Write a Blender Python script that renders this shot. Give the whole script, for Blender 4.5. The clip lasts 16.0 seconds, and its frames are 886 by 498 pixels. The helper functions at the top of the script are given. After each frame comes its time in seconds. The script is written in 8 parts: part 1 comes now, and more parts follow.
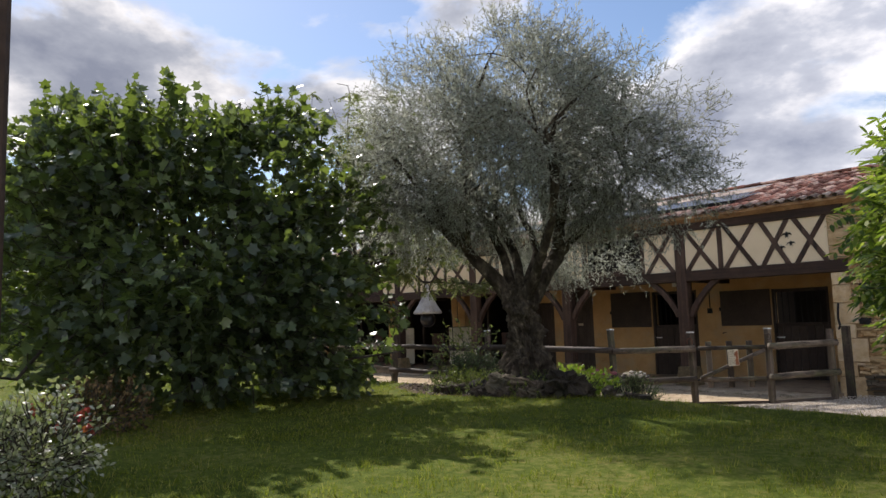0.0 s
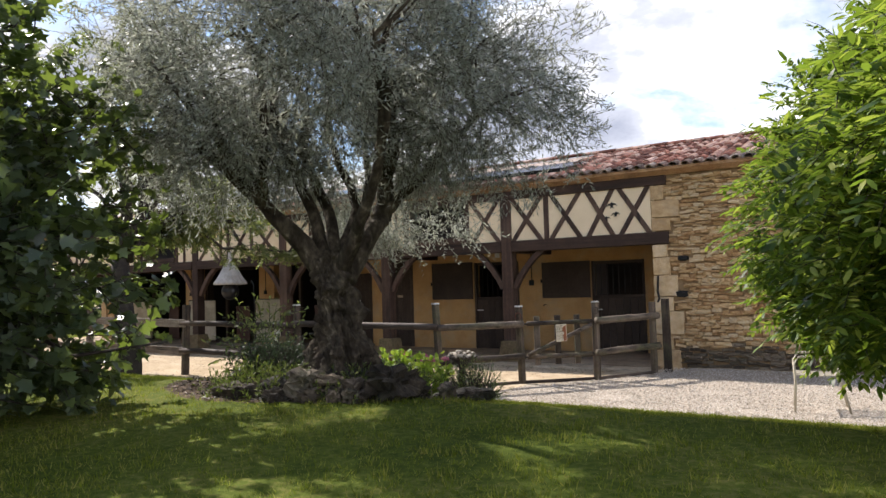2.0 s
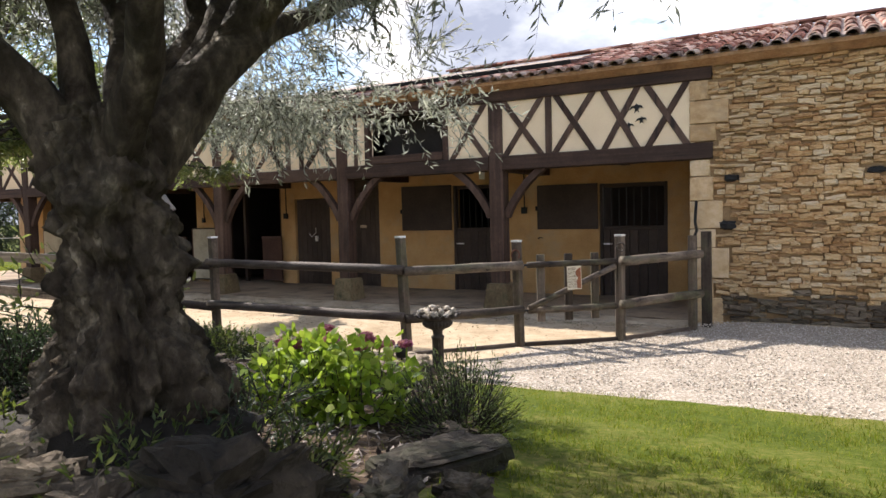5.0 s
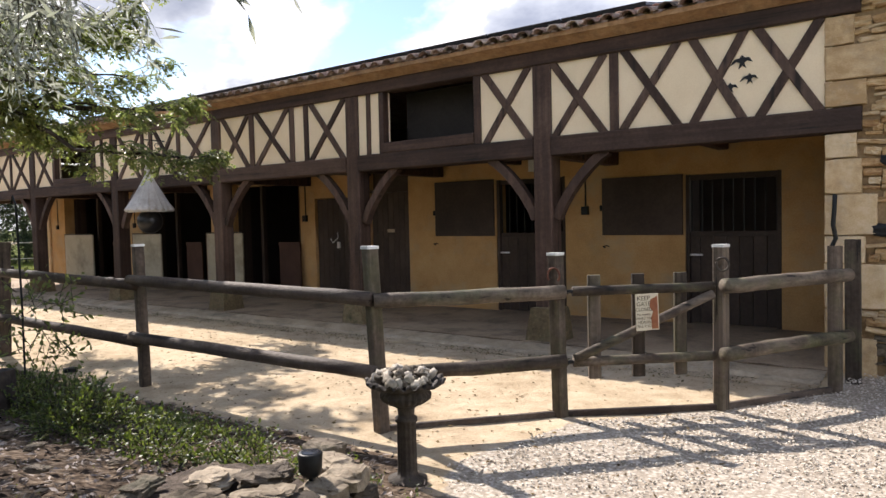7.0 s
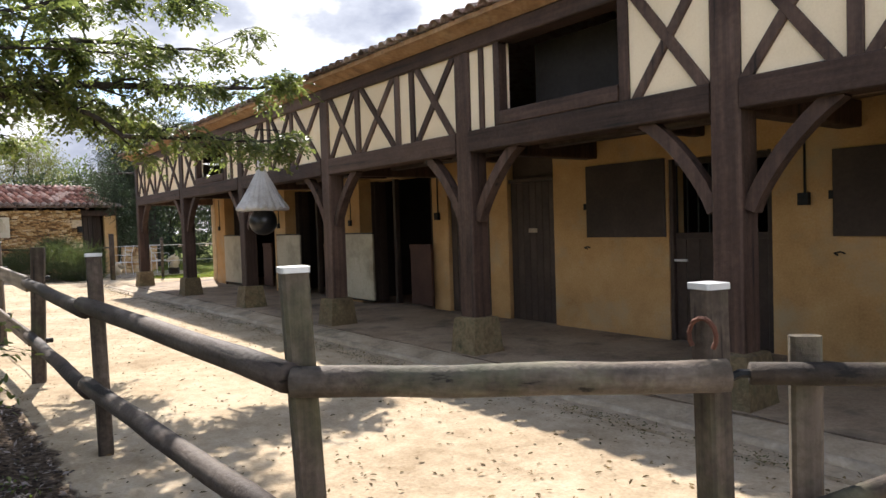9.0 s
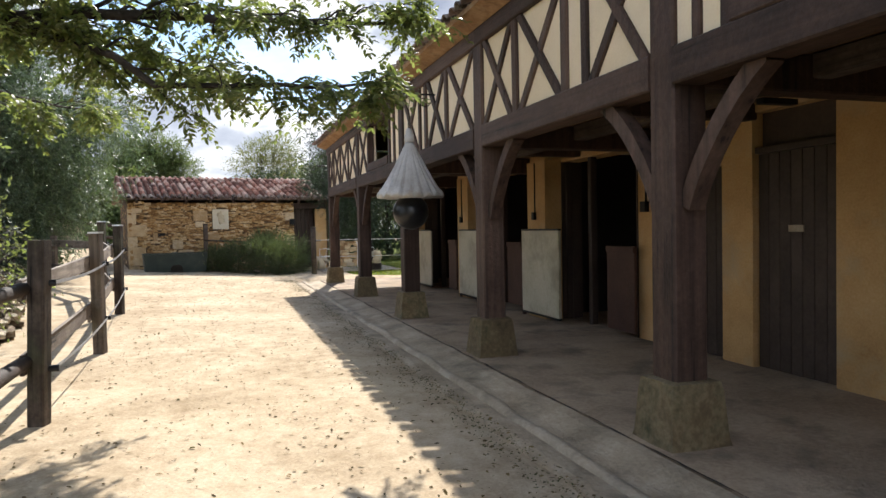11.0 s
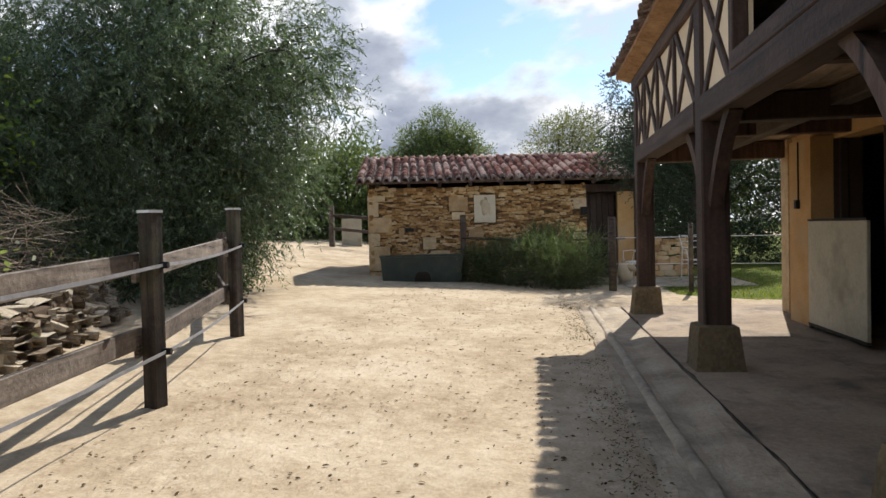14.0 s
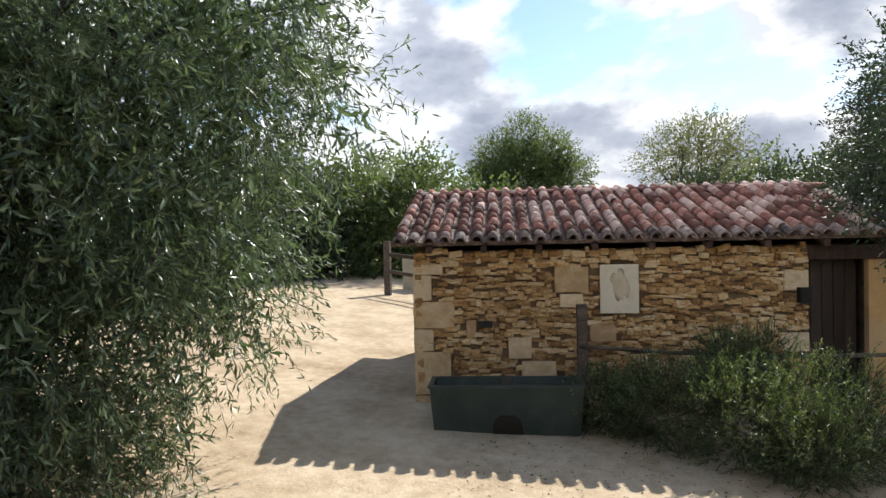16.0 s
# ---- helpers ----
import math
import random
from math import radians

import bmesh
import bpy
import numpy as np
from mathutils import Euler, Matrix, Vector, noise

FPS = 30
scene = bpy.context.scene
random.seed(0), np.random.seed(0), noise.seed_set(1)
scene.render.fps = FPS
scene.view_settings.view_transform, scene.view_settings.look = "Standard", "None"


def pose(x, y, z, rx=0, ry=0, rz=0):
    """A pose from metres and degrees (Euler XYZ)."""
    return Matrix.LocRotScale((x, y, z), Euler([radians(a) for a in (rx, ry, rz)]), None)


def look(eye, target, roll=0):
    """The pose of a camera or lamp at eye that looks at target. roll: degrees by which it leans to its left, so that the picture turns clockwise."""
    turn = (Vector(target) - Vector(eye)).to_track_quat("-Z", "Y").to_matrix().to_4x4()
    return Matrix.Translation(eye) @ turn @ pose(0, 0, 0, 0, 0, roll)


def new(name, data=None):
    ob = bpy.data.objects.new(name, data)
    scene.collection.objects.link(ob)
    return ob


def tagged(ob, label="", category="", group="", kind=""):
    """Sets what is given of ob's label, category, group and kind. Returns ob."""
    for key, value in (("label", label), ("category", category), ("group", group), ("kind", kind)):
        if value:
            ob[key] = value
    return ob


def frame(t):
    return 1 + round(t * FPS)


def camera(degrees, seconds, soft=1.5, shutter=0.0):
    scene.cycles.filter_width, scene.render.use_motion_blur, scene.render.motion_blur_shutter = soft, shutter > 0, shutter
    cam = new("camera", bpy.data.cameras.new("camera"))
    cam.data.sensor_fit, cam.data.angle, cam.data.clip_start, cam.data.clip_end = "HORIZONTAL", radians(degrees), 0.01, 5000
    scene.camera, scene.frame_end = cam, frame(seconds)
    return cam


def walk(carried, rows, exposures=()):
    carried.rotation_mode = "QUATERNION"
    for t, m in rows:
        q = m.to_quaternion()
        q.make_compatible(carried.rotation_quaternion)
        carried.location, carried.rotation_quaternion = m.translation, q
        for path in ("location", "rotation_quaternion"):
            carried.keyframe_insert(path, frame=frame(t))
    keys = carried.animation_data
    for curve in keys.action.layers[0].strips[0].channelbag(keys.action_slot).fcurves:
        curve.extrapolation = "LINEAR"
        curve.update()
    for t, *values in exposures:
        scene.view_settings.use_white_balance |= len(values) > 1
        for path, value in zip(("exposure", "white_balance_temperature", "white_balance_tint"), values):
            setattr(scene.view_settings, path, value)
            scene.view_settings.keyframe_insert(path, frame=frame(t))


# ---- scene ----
cam = camera(65.2, 16.0)
PATH = [
    (0, (7.35, -13.851, 1.542), (5.898, -12.49, 1.746), -1.8),
    (0.5, (7.034, -13.5, 1.52), (5.688, -12.033, 1.709), -1.7),
    (1, (6.786, -13.22, 1.53), (5.561, -11.647, 1.689), -1.5),
    (1.5, (6.555, -12.921, 1.586), (5.435, -11.27, 1.724), -1.7),
    (2, (6.322, -12.628, 1.589), (5.268, -10.931, 1.69), -1.7),
    (2.5, (6.153, -12.309, 1.577), (5.128, -10.592, 1.624), -1.5),
    (3, (5.895, -11.832, 1.523), (4.883, -10.107, 1.526), -1.5),
    (3.5, (5.66, -11.419, 1.516), (4.655, -9.691, 1.468), -1.4),
    (4, (5.408, -10.984, 1.528), (4.407, -9.255, 1.439), -1.5),
    (4.2, (5.26, -10.811, 1.535), (4.268, -9.077, 1.436), -1.4),
    (6.3, (4.169, -8.23, 1.491), (3.095, -6.545, 1.4), -1.4),
    (6.5, (4.083, -7.963, 1.479), (2.986, -6.293, 1.39), -1.5),
    (7, (3.89, -7.315, 1.473), (2.706, -5.705, 1.389), -1.3),
    (7.5, (3.686, -6.676, 1.466), (2.398, -5.148, 1.386), -1.4),
    (8, (3.455, -6.022, 1.455), (2.058, -4.593, 1.377), -1.3),
    (8.2, (3.343, -5.767, 1.449), (1.903, -4.38, 1.373), -1.5),
    (10.3, (1.579, -3.248, 1.414), (-0.236, -2.409, 1.344), -1.2),
    (10.5, (1.335, -3.038, 1.41), (-0.509, -2.268, 1.342), -1.1),
    (11, (0.578, -2.568, 1.368), (-1.329, -1.967, 1.305), -1.1),
    (11.5, (-0.335, -2.158, 1.354), (-2.285, -1.718, 1.293), -1.1),
    (12, (-1.375, -1.793, 1.353), (-3.355, -1.513, 1.292), -1.2),
    (12.5, (-2.547, -1.538, 1.337), (-4.543, -1.417, 1.276), -1.1),
    (13, (-3.817, -1.419, 1.313), (-5.816, -1.456, 1.253), -1.0),
    (13.5, (-5.25, -1.338, 1.338), (-7.24, -1.519, 1.276), -1.7),
    (14, (-6.748, -1.428, 1.319), (-8.728, -1.701, 1.26), -1.5),
    (14.5, (-8.34, -1.609, 1.361), (-10.309, -1.955, 1.302), -1.6),
    (15, (-10.038, -1.868, 1.653), (-11.994, -2.279, 1.59), -1.4),
    (15.5, (-11.828, -2.215, 2.102), (-13.772, -2.681, 2.05), -1.5),
    (16, (-13.694, -2.605, 2.505), (-15.629, -3.11, 2.47), -1.2),
]
EXPOSURE = [(0.0, 0.3), (0.5, 0.6), (1.0, 0.70), (2.0, 0.80), (4.0, 1.06), (6.5, 0.90), (8.0, 1.1), (10.5, 1.0), (11.5, 0.95), (12.5, 0.75), (14.0, 0.5), (15.0, 0.4), (15.5, 0.45), (16.0, 0.68)]
walk(cam, [(t, look(eye, target, roll)) for t, eye, target, roll in PATH], [(t, stops, 6520 - 220 * min(1, max(0, t - 8) / 2), 14 - 4 * min(1, max(0, t - 8) / 2)) for t, stops in EXPOSURE])

# ---- world ----
SUN_UP = radians(41.5)
SUN_TO = Vector((-0.9592 * math.cos(SUN_UP), 0.2829 * math.cos(SUN_UP), math.sin(SUN_UP))).normalized()
sun = new("sun", bpy.data.lights.new("sun", "SUN"))
sun.data.energy, sun.data.angle, sun.data.color = 5.0, radians(0.53), (1.0, 0.945, 0.865)
sun.matrix_world = look((0, 0, 30), Vector((0, 0, 30)) - SUN_TO)
tagged(sun, "low afternoon sun over the stable roof", "sun", kind="structure")

world = bpy.data.worlds.new("sky")
scene.world = world
world.use_nodes = True
wt = world.node_tree
wt.nodes.clear()


def node(tree, kind, **inputs):
    n = tree.nodes.new(kind)
    for key, value in inputs.items():
        n.inputs[key.replace("_", " ")].default_value = value
    return n


def math_node(tree, op, a, b=None, clamp=False):
    n = tree.nodes.new("ShaderNodeMath")
    n.operation, n.use_clamp = op, clamp
    for i, v in enumerate((a, b)):
        if v is None:
            continue
        if isinstance(v, (int, float)):
            n.inputs[i].default_value = v
        else:
            tree.links.new(v, n.inputs[i])
    return n.outputs[0]


def ramp_node(tree, fac, stops):
    n = tree.nodes.new("ShaderNodeValToRGB")
    e = n.color_ramp.elements
    while len(e) < len(stops):
        e.new(0.5)
    for i, (p, c) in enumerate(stops):
        e[i].position = p
        e[i].color = (*c, 1) if len(c) == 3 else c
    tree.links.new(fac, n.inputs[0])
    return n.outputs[0]


def mix_node(tree, fac, a, b, mode="MIX"):
    n = tree.nodes.new("ShaderNodeMix")
    n.data_type, n.blend_type = "RGBA", mode
    for i, v in ((0, fac), (6, a), (7, b)):
        if isinstance(v, (int, float)):
            n.inputs[i].default_value = v
        elif isinstance(v, tuple):
            n.inputs[i].default_value = (*v, 1)
        else:
            tree.links.new(v, n.inputs[i])
    return n.outputs[2]


sky = wt.nodes.new("ShaderNodeTexSky")
sky.sky_type, sky.sun_disc = "NISHITA", False
sky.sun_elevation, sky.sun_rotation = SUN_UP, math.atan2(SUN_TO.x, SUN_TO.y)
sky.air_density, sky.dust_density, sky.ozone_density = 1.0, 0.3, 2.5
tc = wt.nodes.new("ShaderNodeTexCoord")
sep = wt.nodes.new("ShaderNodeSeparateXYZ")
wt.links.new(tc.outputs["Generated"], sep.inputs[0])
flat = wt.nodes.new("ShaderNodeCombineXYZ")
turn = radians(9)
wt.links.new(math_node(wt, "ADD", math_node(wt, "MULTIPLY", sep.outputs[0], math.cos(turn)), math_node(wt, "MULTIPLY", sep.outputs[1], math.sin(turn))), flat.inputs[0])
wt.links.new(math_node(wt, "SUBTRACT", math_node(wt, "MULTIPLY", sep.outputs[1], math.cos(turn)), math_node(wt, "MULTIPLY", sep.outputs[0], math.sin(turn))), flat.inputs[1])
wt.links.new(math_node(wt, "MULTIPLY", sep.outputs[2], 1.9), flat.inputs[2])
big = node(wt, "ShaderNodeTexNoise", Scale=2.1, Detail=10.0, Roughness=0.55, Distortion=0.15)
wt.links.new(flat.outputs[0], big.inputs["Vector"])
low_sky = math_node(wt, "MULTIPLY", math_node(wt, "SUBTRACT", 0.42, sep.outputs[2]), 0.13)
lumps = math_node(wt, "ADD", big.outputs["Fac"], low_sky)
cover = ramp_node(wt, lumps, [(0.475, (0, 0, 0)), (0.54, (1, 1, 1))])
shade = node(wt, "ShaderNodeTexNoise", Scale=5.5, Detail=7.0, Roughness=0.55)
wt.links.new(flat.outputs[0], shade.inputs["Vector"])
thick = math_node(wt, "ADD", big.outputs["Fac"], math_node(wt, "MULTIPLY", math_node(wt, "SUBTRACT", shade.outputs["Fac"], 0.5), 0.55))
tone = ramp_node(wt, thick, [(0.44, (11.5, 11.9, 12.5)), (0.50, (16.0, 15.9, 15.9)), (0.54, (12.4, 12.5, 12.9)), (0.59, (7.8, 8.3, 9.4)), (0.69, (4.6, 5.1, 6.4))])
# clouds away from the sun are lit from the front, those towards it show their grey side
facing = wt.nodes.new("ShaderNodeVectorMath")
facing.operation = "DOT_PRODUCT"
wt.links.new(tc.outputs["Generated"], facing.inputs[0])
facing.inputs[1].default_value = (-0.964, 0.267, 0.0)
front = wt.nodes.new("ShaderNodeVectorMath")
front.operation = "SCALE"
wt.links.new(tone, front.inputs[0])
wt.links.new(math_node(wt, "SUBTRACT", 1.33, math_node(wt, "MULTIPLY", facing.outputs["Value"], 0.58)), front.inputs["Scale"])
blue = wt.nodes.new("ShaderNodeVectorMath")
blue.operation = "SCALE"
blue.inputs["Scale"].default_value = 1.75
wt.links.new(sky.outputs[0], blue.inputs[0])
skymix = mix_node(wt, cover, blue.outputs[0], front.outputs[0])
bg = node(wt, "ShaderNodeBackground", Strength=0.063)
wt.links.new(skymix, bg.inputs[0])
wo = wt.nodes.new("ShaderNodeOutputWorld")
wt.links.new(bg.outputs[0], wo.inputs[0])

# ---- materials ----


def material(name, colors, rough=0.8, scale=3.0, fine=40.0, bump=0.2, metal=0.0, stain=None, stretch=(1, 1, 1), per_object=0.0, per_island=0.0, spec=0.3, bump_scale=None, grain=None):
    """A surface with colour variation at two scales, relief and gloss; colors run dark to light."""
    m = bpy.data.materials.new(name)
    m.use_nodes = True
    t = m.node_tree
    t.nodes.clear()
    out = t.nodes.new("ShaderNodeOutputMaterial")
    p = node(t, "ShaderNodeBsdfPrincipled", Roughness=rough, Metallic=metal)
    p.inputs["Specular IOR Level"].default_value = spec
    t.links.new(p.outputs[0], out.inputs[0])
    co = t.nodes.new("ShaderNodeTexCoord")
    mp = t.nodes.new("ShaderNodeMapping")
    mp.inputs["Scale"].default_value = stretch
    t.links.new(co.outputs["Object"], mp.inputs[0])
    vec = mp.outputs[0]
    if per_object:
        info = t.nodes.new("ShaderNodeObjectInfo")
        shift = t.nodes.new("ShaderNodeVectorMath")
        shift.operation = "ADD"
        sc = t.nodes.new("ShaderNodeVectorMath")
        sc.operation = "SCALE"
        sc.inputs[0].default_value = (17.0, 31.0, 47.0)
        t.links.new(info.outputs["Random"], sc.inputs["Scale"])
        t.links.new(vec, shift.inputs[0])
        t.links.new(sc.outputs[0], shift.inputs[1])
        vec = shift.outputs[0]
    n1 = node(t, "ShaderNodeTexNoise", Scale=scale, Detail=6.0, Roughness=0.6)
    n2 = node(t, "ShaderNodeTexNoise", Scale=fine, Detail=4.0, Roughness=0.6)
    t.links.new(vec, n1.inputs["Vector"])
    t.links.new(vec, n2.inputs["Vector"])
    fac = math_node(t, "ADD", math_node(t, "MULTIPLY", n1.outputs["Fac"], 0.65), math_node(t, "MULTIPLY", n2.outputs["Fac"], 0.35))
    if per_object:
        fac = math_node(t, "ADD", fac, math_node(t, "MULTIPLY", math_node(t, "SUBTRACT", info.outputs["Random"], 0.5), per_object))
    if per_island:
        geo = t.nodes.new("ShaderNodeNewGeometry")
        fac = math_node(t, "ADD", fac, math_node(t, "MULTIPLY", math_node(t, "SUBTRACT", geo.outputs["Random Per Island"], 0.5), per_island))
    lo, hi = 0.32, 0.68
    stops = [(lo + (hi - lo) * i / (len(colors) - 1), c) for i, c in enumerate(colors)]
    col = ramp_node(t, fac, stops)
    if stain:
        color, amount, sscale = stain
        n3 = node(t, "ShaderNodeTexNoise", Scale=sscale, Detail=7.0, Roughness=0.65)
        t.links.new(vec, n3.inputs["Vector"])
        col = mix_node(t, math_node(t, "MULTIPLY", ramp_node(t, n3.outputs["Fac"], [(0.5, (0, 0, 0)), (0.68, (1, 1, 1))]), amount), col, color)
    crack = None
    if grain:
        gm = t.nodes.new("ShaderNodeMapping")
        gm.inputs["Scale"].default_value = grain
        t.links.new(vec, gm.inputs[0])
        n5 = node(t, "ShaderNodeTexNoise", Scale=1.0, Detail=5.0, Roughness=0.6)
        t.links.new(gm.outputs[0], n5.inputs["Vector"])
        streak = ramp_node(t, n5.outputs["Fac"], [(0.35, (0.62, 0.62, 0.62)), (0.52, (1.0, 1.0, 1.0)), (0.68, (1.35, 1.35, 1.35))])
        col = mix_node(t, 1.0, col, streak, "MULTIPLY")
        crack = ramp_node(t, n5.outputs["Fac"], [(0.335, (1, 1, 1)), (0.365, (0, 0, 0))])
        col = mix_node(t, math_node(t, "MULTIPLY", crack, 0.85), col, (0.008, 0.006, 0.005))
    t.links.new(col, p.inputs["Base Color"])
    if bump:
        b = node(t, "ShaderNodeBump", Strength=bump, Distance=0.02)
        n4 = node(t, "ShaderNodeTexNoise", Scale=bump_scale or fine, Detail=5.0, Roughness=0.65)
        t.links.new(vec, n4.inputs["Vector"])
        t.links.new(n4.outputs["Fac"], b.inputs["Height"])
        t.links.new(b.outputs[0], p.inputs["Normal"])
    return m


def leaf_material(name, colors, back=0.45, rough=0.45, spec=0.35, lit=(0.30, 0.42, 0.03)):
    m = bpy.data.materials.new(name)
    m.use_nodes = True
    t = m.node_tree
    t.nodes.clear()
    out = t.nodes.new("ShaderNodeOutputMaterial")
    geo = t.nodes.new("ShaderNodeNewGeometry")
    stops = [(0.05 + 0.9 * i / max(1, len(colors) - 1), c) for i, c in enumerate(colors)]
    col = ramp_node(t, geo.outputs["Random Per Island"], stops)
    p = node(t, "ShaderNodeBsdfPrincipled", Roughness=rough)
    p.inputs["Specular IOR Level"].default_value = spec
    t.links.new(col, p.inputs["Base Color"])
    tr = t.nodes.new("ShaderNodeBsdfTranslucent")
    t.links.new(mix_node(t, 0.5, col, lit), tr.inputs[0])
    mx = t.nodes.new("ShaderNodeMixShader")
    mx.inputs[0].default_value = back
    t.links.new(p.outputs[0], mx.inputs[1])
    t.links.new(tr.outputs[0], mx.inputs[2])
    t.links.new(mx.outputs[0], out.inputs[0])
    return m


M_TIMBER = material("dark_oiled_timber", [(0.036, 0.020, 0.014), (0.062, 0.036, 0.026), (0.095, 0.060, 0.045)], 0.66, 1.8, 26, 0.45, per_object=0.3, grain=(16, 16, 0.8))
M_TIMBER_X = material("dark_oiled_beam", [(0.036, 0.020, 0.014), (0.062, 0.036, 0.026), (0.095, 0.060, 0.045)], 0.66, 1.8, 26, 0.45, per_object=0.3, grain=(0.7, 16, 18))
M_CREAM = material("cream_lime_render", [(0.70, 0.56, 0.375), (0.78, 0.64, 0.445), (0.83, 0.70, 0.51)], 0.9, 1.2, 60, 0.12, stain=((0.58, 0.47, 0.31), 0.25, 1.1))
M_OCHRE = material("ochre_lime_render", [(0.35, 0.198, 0.078), (0.48, 0.29, 0.122), (0.57, 0.375, 0.182)], 0.9, 2.0, 45, 0.35, stain=((0.40, 0.31, 0.19), 0.8, 1.4))
M_STONE = material("honey_limestone", [(0.31, 0.175, 0.078), (0.44, 0.275, 0.130), (0.53, 0.36, 0.185), (0.58, 0.43, 0.25), (0.60, 0.49, 0.335)], 0.88, 2.5, 30, 0.6, per_object=0.32, stain=((0.20, 0.15, 0.10), 0.25, 3.0))
M_STONEJ = material("honey_limestone_rubble", [(0.31, 0.175, 0.078), (0.44, 0.275, 0.130), (0.53, 0.36, 0.185), (0.58, 0.43, 0.25), (0.60, 0.49, 0.335)], 0.88, 2.5, 30, 0.6, per_island=0.32, stain=((0.20, 0.15, 0.10), 0.25, 3.0))
M_STONE_H = material("ochre_limestone", [(0.21, 0.108, 0.04), (0.39, 0.228, 0.09), (0.53, 0.35, 0.165), (0.64, 0.50, 0.31)], 0.88, 2.5, 30, 0.6, per_object=0.32, stain=((0.20, 0.15, 0.10), 0.25, 3.0))
M_STONE_HJ = material("ochre_limestone_rubble", [(0.21, 0.108, 0.04), (0.39, 0.228, 0.09), (0.53, 0.35, 0.165), (0.64, 0.50, 0.31)], 0.88, 2.5, 30, 0.6, per_island=0.32, stain=((0.20, 0.15, 0.10), 0.25, 3.0))
M_STONE_F = material("damp_limestone", [(0.07, 0.054, 0.038), (0.13, 0.10, 0.07), (0.21, 0.165, 0.118)], 0.85, 3, 30, 0.6, per_island=0.5, stain=((0.06, 0.065, 0.04), 0.5, 3.0))
M_QUOIN = material("dressed_limestone", [(0.38, 0.25, 0.125), (0.53, 0.385, 0.22), (0.63, 0.50, 0.33)], 0.85, 3.0, 35, 0.35, per_object=0.35, stain=((0.26, 0.22, 0.17), 0.35, 2.2))
M_CORNICE = material("weathered_cornice_render", [(0.25, 0.135, 0.068), (0.39, 0.23, 0.122), (0.52, 0.35, 0.205)], 0.92, 4.0, 25, 1.0, stain=((0.19, 0.12, 0.075), 0.7, 6.0))
M_MORTAR_P = material("pale_lime_mortar", [(0.15, 0.095, 0.05), (0.27, 0.18, 0.095), (0.37, 0.26, 0.15)], 0.95, 4, 50, 0.5)
# mortar darkened so that joints carry the shadow line under each stone
M_MORTAR_H = material("earth_mortar_joint_shadow", [(0.07, 0.043, 0.024), (0.13, 0.085, 0.048), (0.22, 0.15, 0.088)], 0.95, 4, 50, 0.5)
M_MORTAR = material("earth_mortar", [(0.05, 0.032, 0.020), (0.10, 0.066, 0.040), (0.17, 0.115, 0.07)], 0.95, 4, 50, 0.5)
M_TILE = material("weathered_terracotta", [(0.17, 0.075, 0.055), (0.33, 0.135, 0.095), (0.46, 0.225, 0.165), (0.66, 0.46, 0.37)], 0.85, 5, 40, 0.4, per_object=0.75, stain=((0.10, 0.08, 0.065), 0.55, 6.0))
M_TILEJ = material("weathered_terracotta_joined", [(0.17, 0.075, 0.055), (0.33, 0.135, 0.095), (0.46, 0.225, 0.165), (0.66, 0.46, 0.37)], 0.85, 5, 40, 0.4, per_island=0.75, stain=((0.10, 0.08, 0.065), 0.55, 6.0))
# lichened eave tiles; its dark tone also paints shade into channels and decks
M_TILE_E = material("lichened_eave_and_channel_shade_terracotta", [(0.06, 0.046, 0.038), (0.13, 0.092, 0.075), (0.24, 0.15, 0.12), (0.38, 0.31, 0.26)], 0.9, 7, 40, 0.6, per_object=0.35, stain=((0.40, 0.37, 0.32), 0.6, 9.0))
M_FLOOR = material("dusty_floor", [(0.18, 0.130, 0.083), (0.295, 0.218, 0.145), (0.41, 0.318, 0.222)], 0.9, 1.1, 34, 0.5, stain=((0.10, 0.078, 0.056), 0.8, 1.7))
M_CRACK = material("dirt_and_arch_shade", [(0.012, 0.010, 0.008), (0.03, 0.024, 0.018)], 0.95, 6, 40, 0.4)
M_CONCRETE = material("worn_concrete", [(0.24, 0.182, 0.118), (0.38, 0.300, 0.205), (0.51, 0.415, 0.30)], 0.88, 2.2, 34, 0.9, stain=((0.13, 0.11, 0.075), 0.7, 2.0))
M_CONCRETE_P = material("pale_worn_and_highlight_concrete", [(0.26, 0.203, 0.137), (0.40, 0.325, 0.232), (0.53, 0.445, 0.335)], 0.85, 2.5, 30, 0.9, stain=((0.15, 0.125, 0.09), 0.7, 2.2))
M_BASE = material("mossy_limestone_base", [(0.075, 0.055, 0.030), (0.155, 0.115, 0.062), (0.30, 0.232, 0.135)], 0.9, 4, 25, 1.0, per_object=0.3, stain=((0.04, 0.045, 0.02), 0.9, 4.0))
M_DOOR = material("dark_brown_planks", [(0.028, 0.019, 0.015), (0.046, 0.031, 0.024), (0.068, 0.047, 0.037)], 0.55, 2, 25, 0.2, per_object=0.2)
M_REDDOOR = material("red_brown_planks", [(0.038, 0.018, 0.013), (0.062, 0.029, 0.020), (0.09, 0.045, 0.03)], 0.6, 2, 25, 0.2)
M_WHITE = material("off_white_panel", [(0.32, 0.285, 0.20), (0.42, 0.38, 0.28), (0.50, 0.46, 0.35)], 0.5, 1.5, 20, 0.05, stain=((0.20, 0.175, 0.12), 0.75, 1.6))
M_IRON = material("black_iron", [(0.012, 0.012, 0.013), (0.03, 0.03, 0.03)], 0.5, 8, 40, 0.1, metal=0.6)
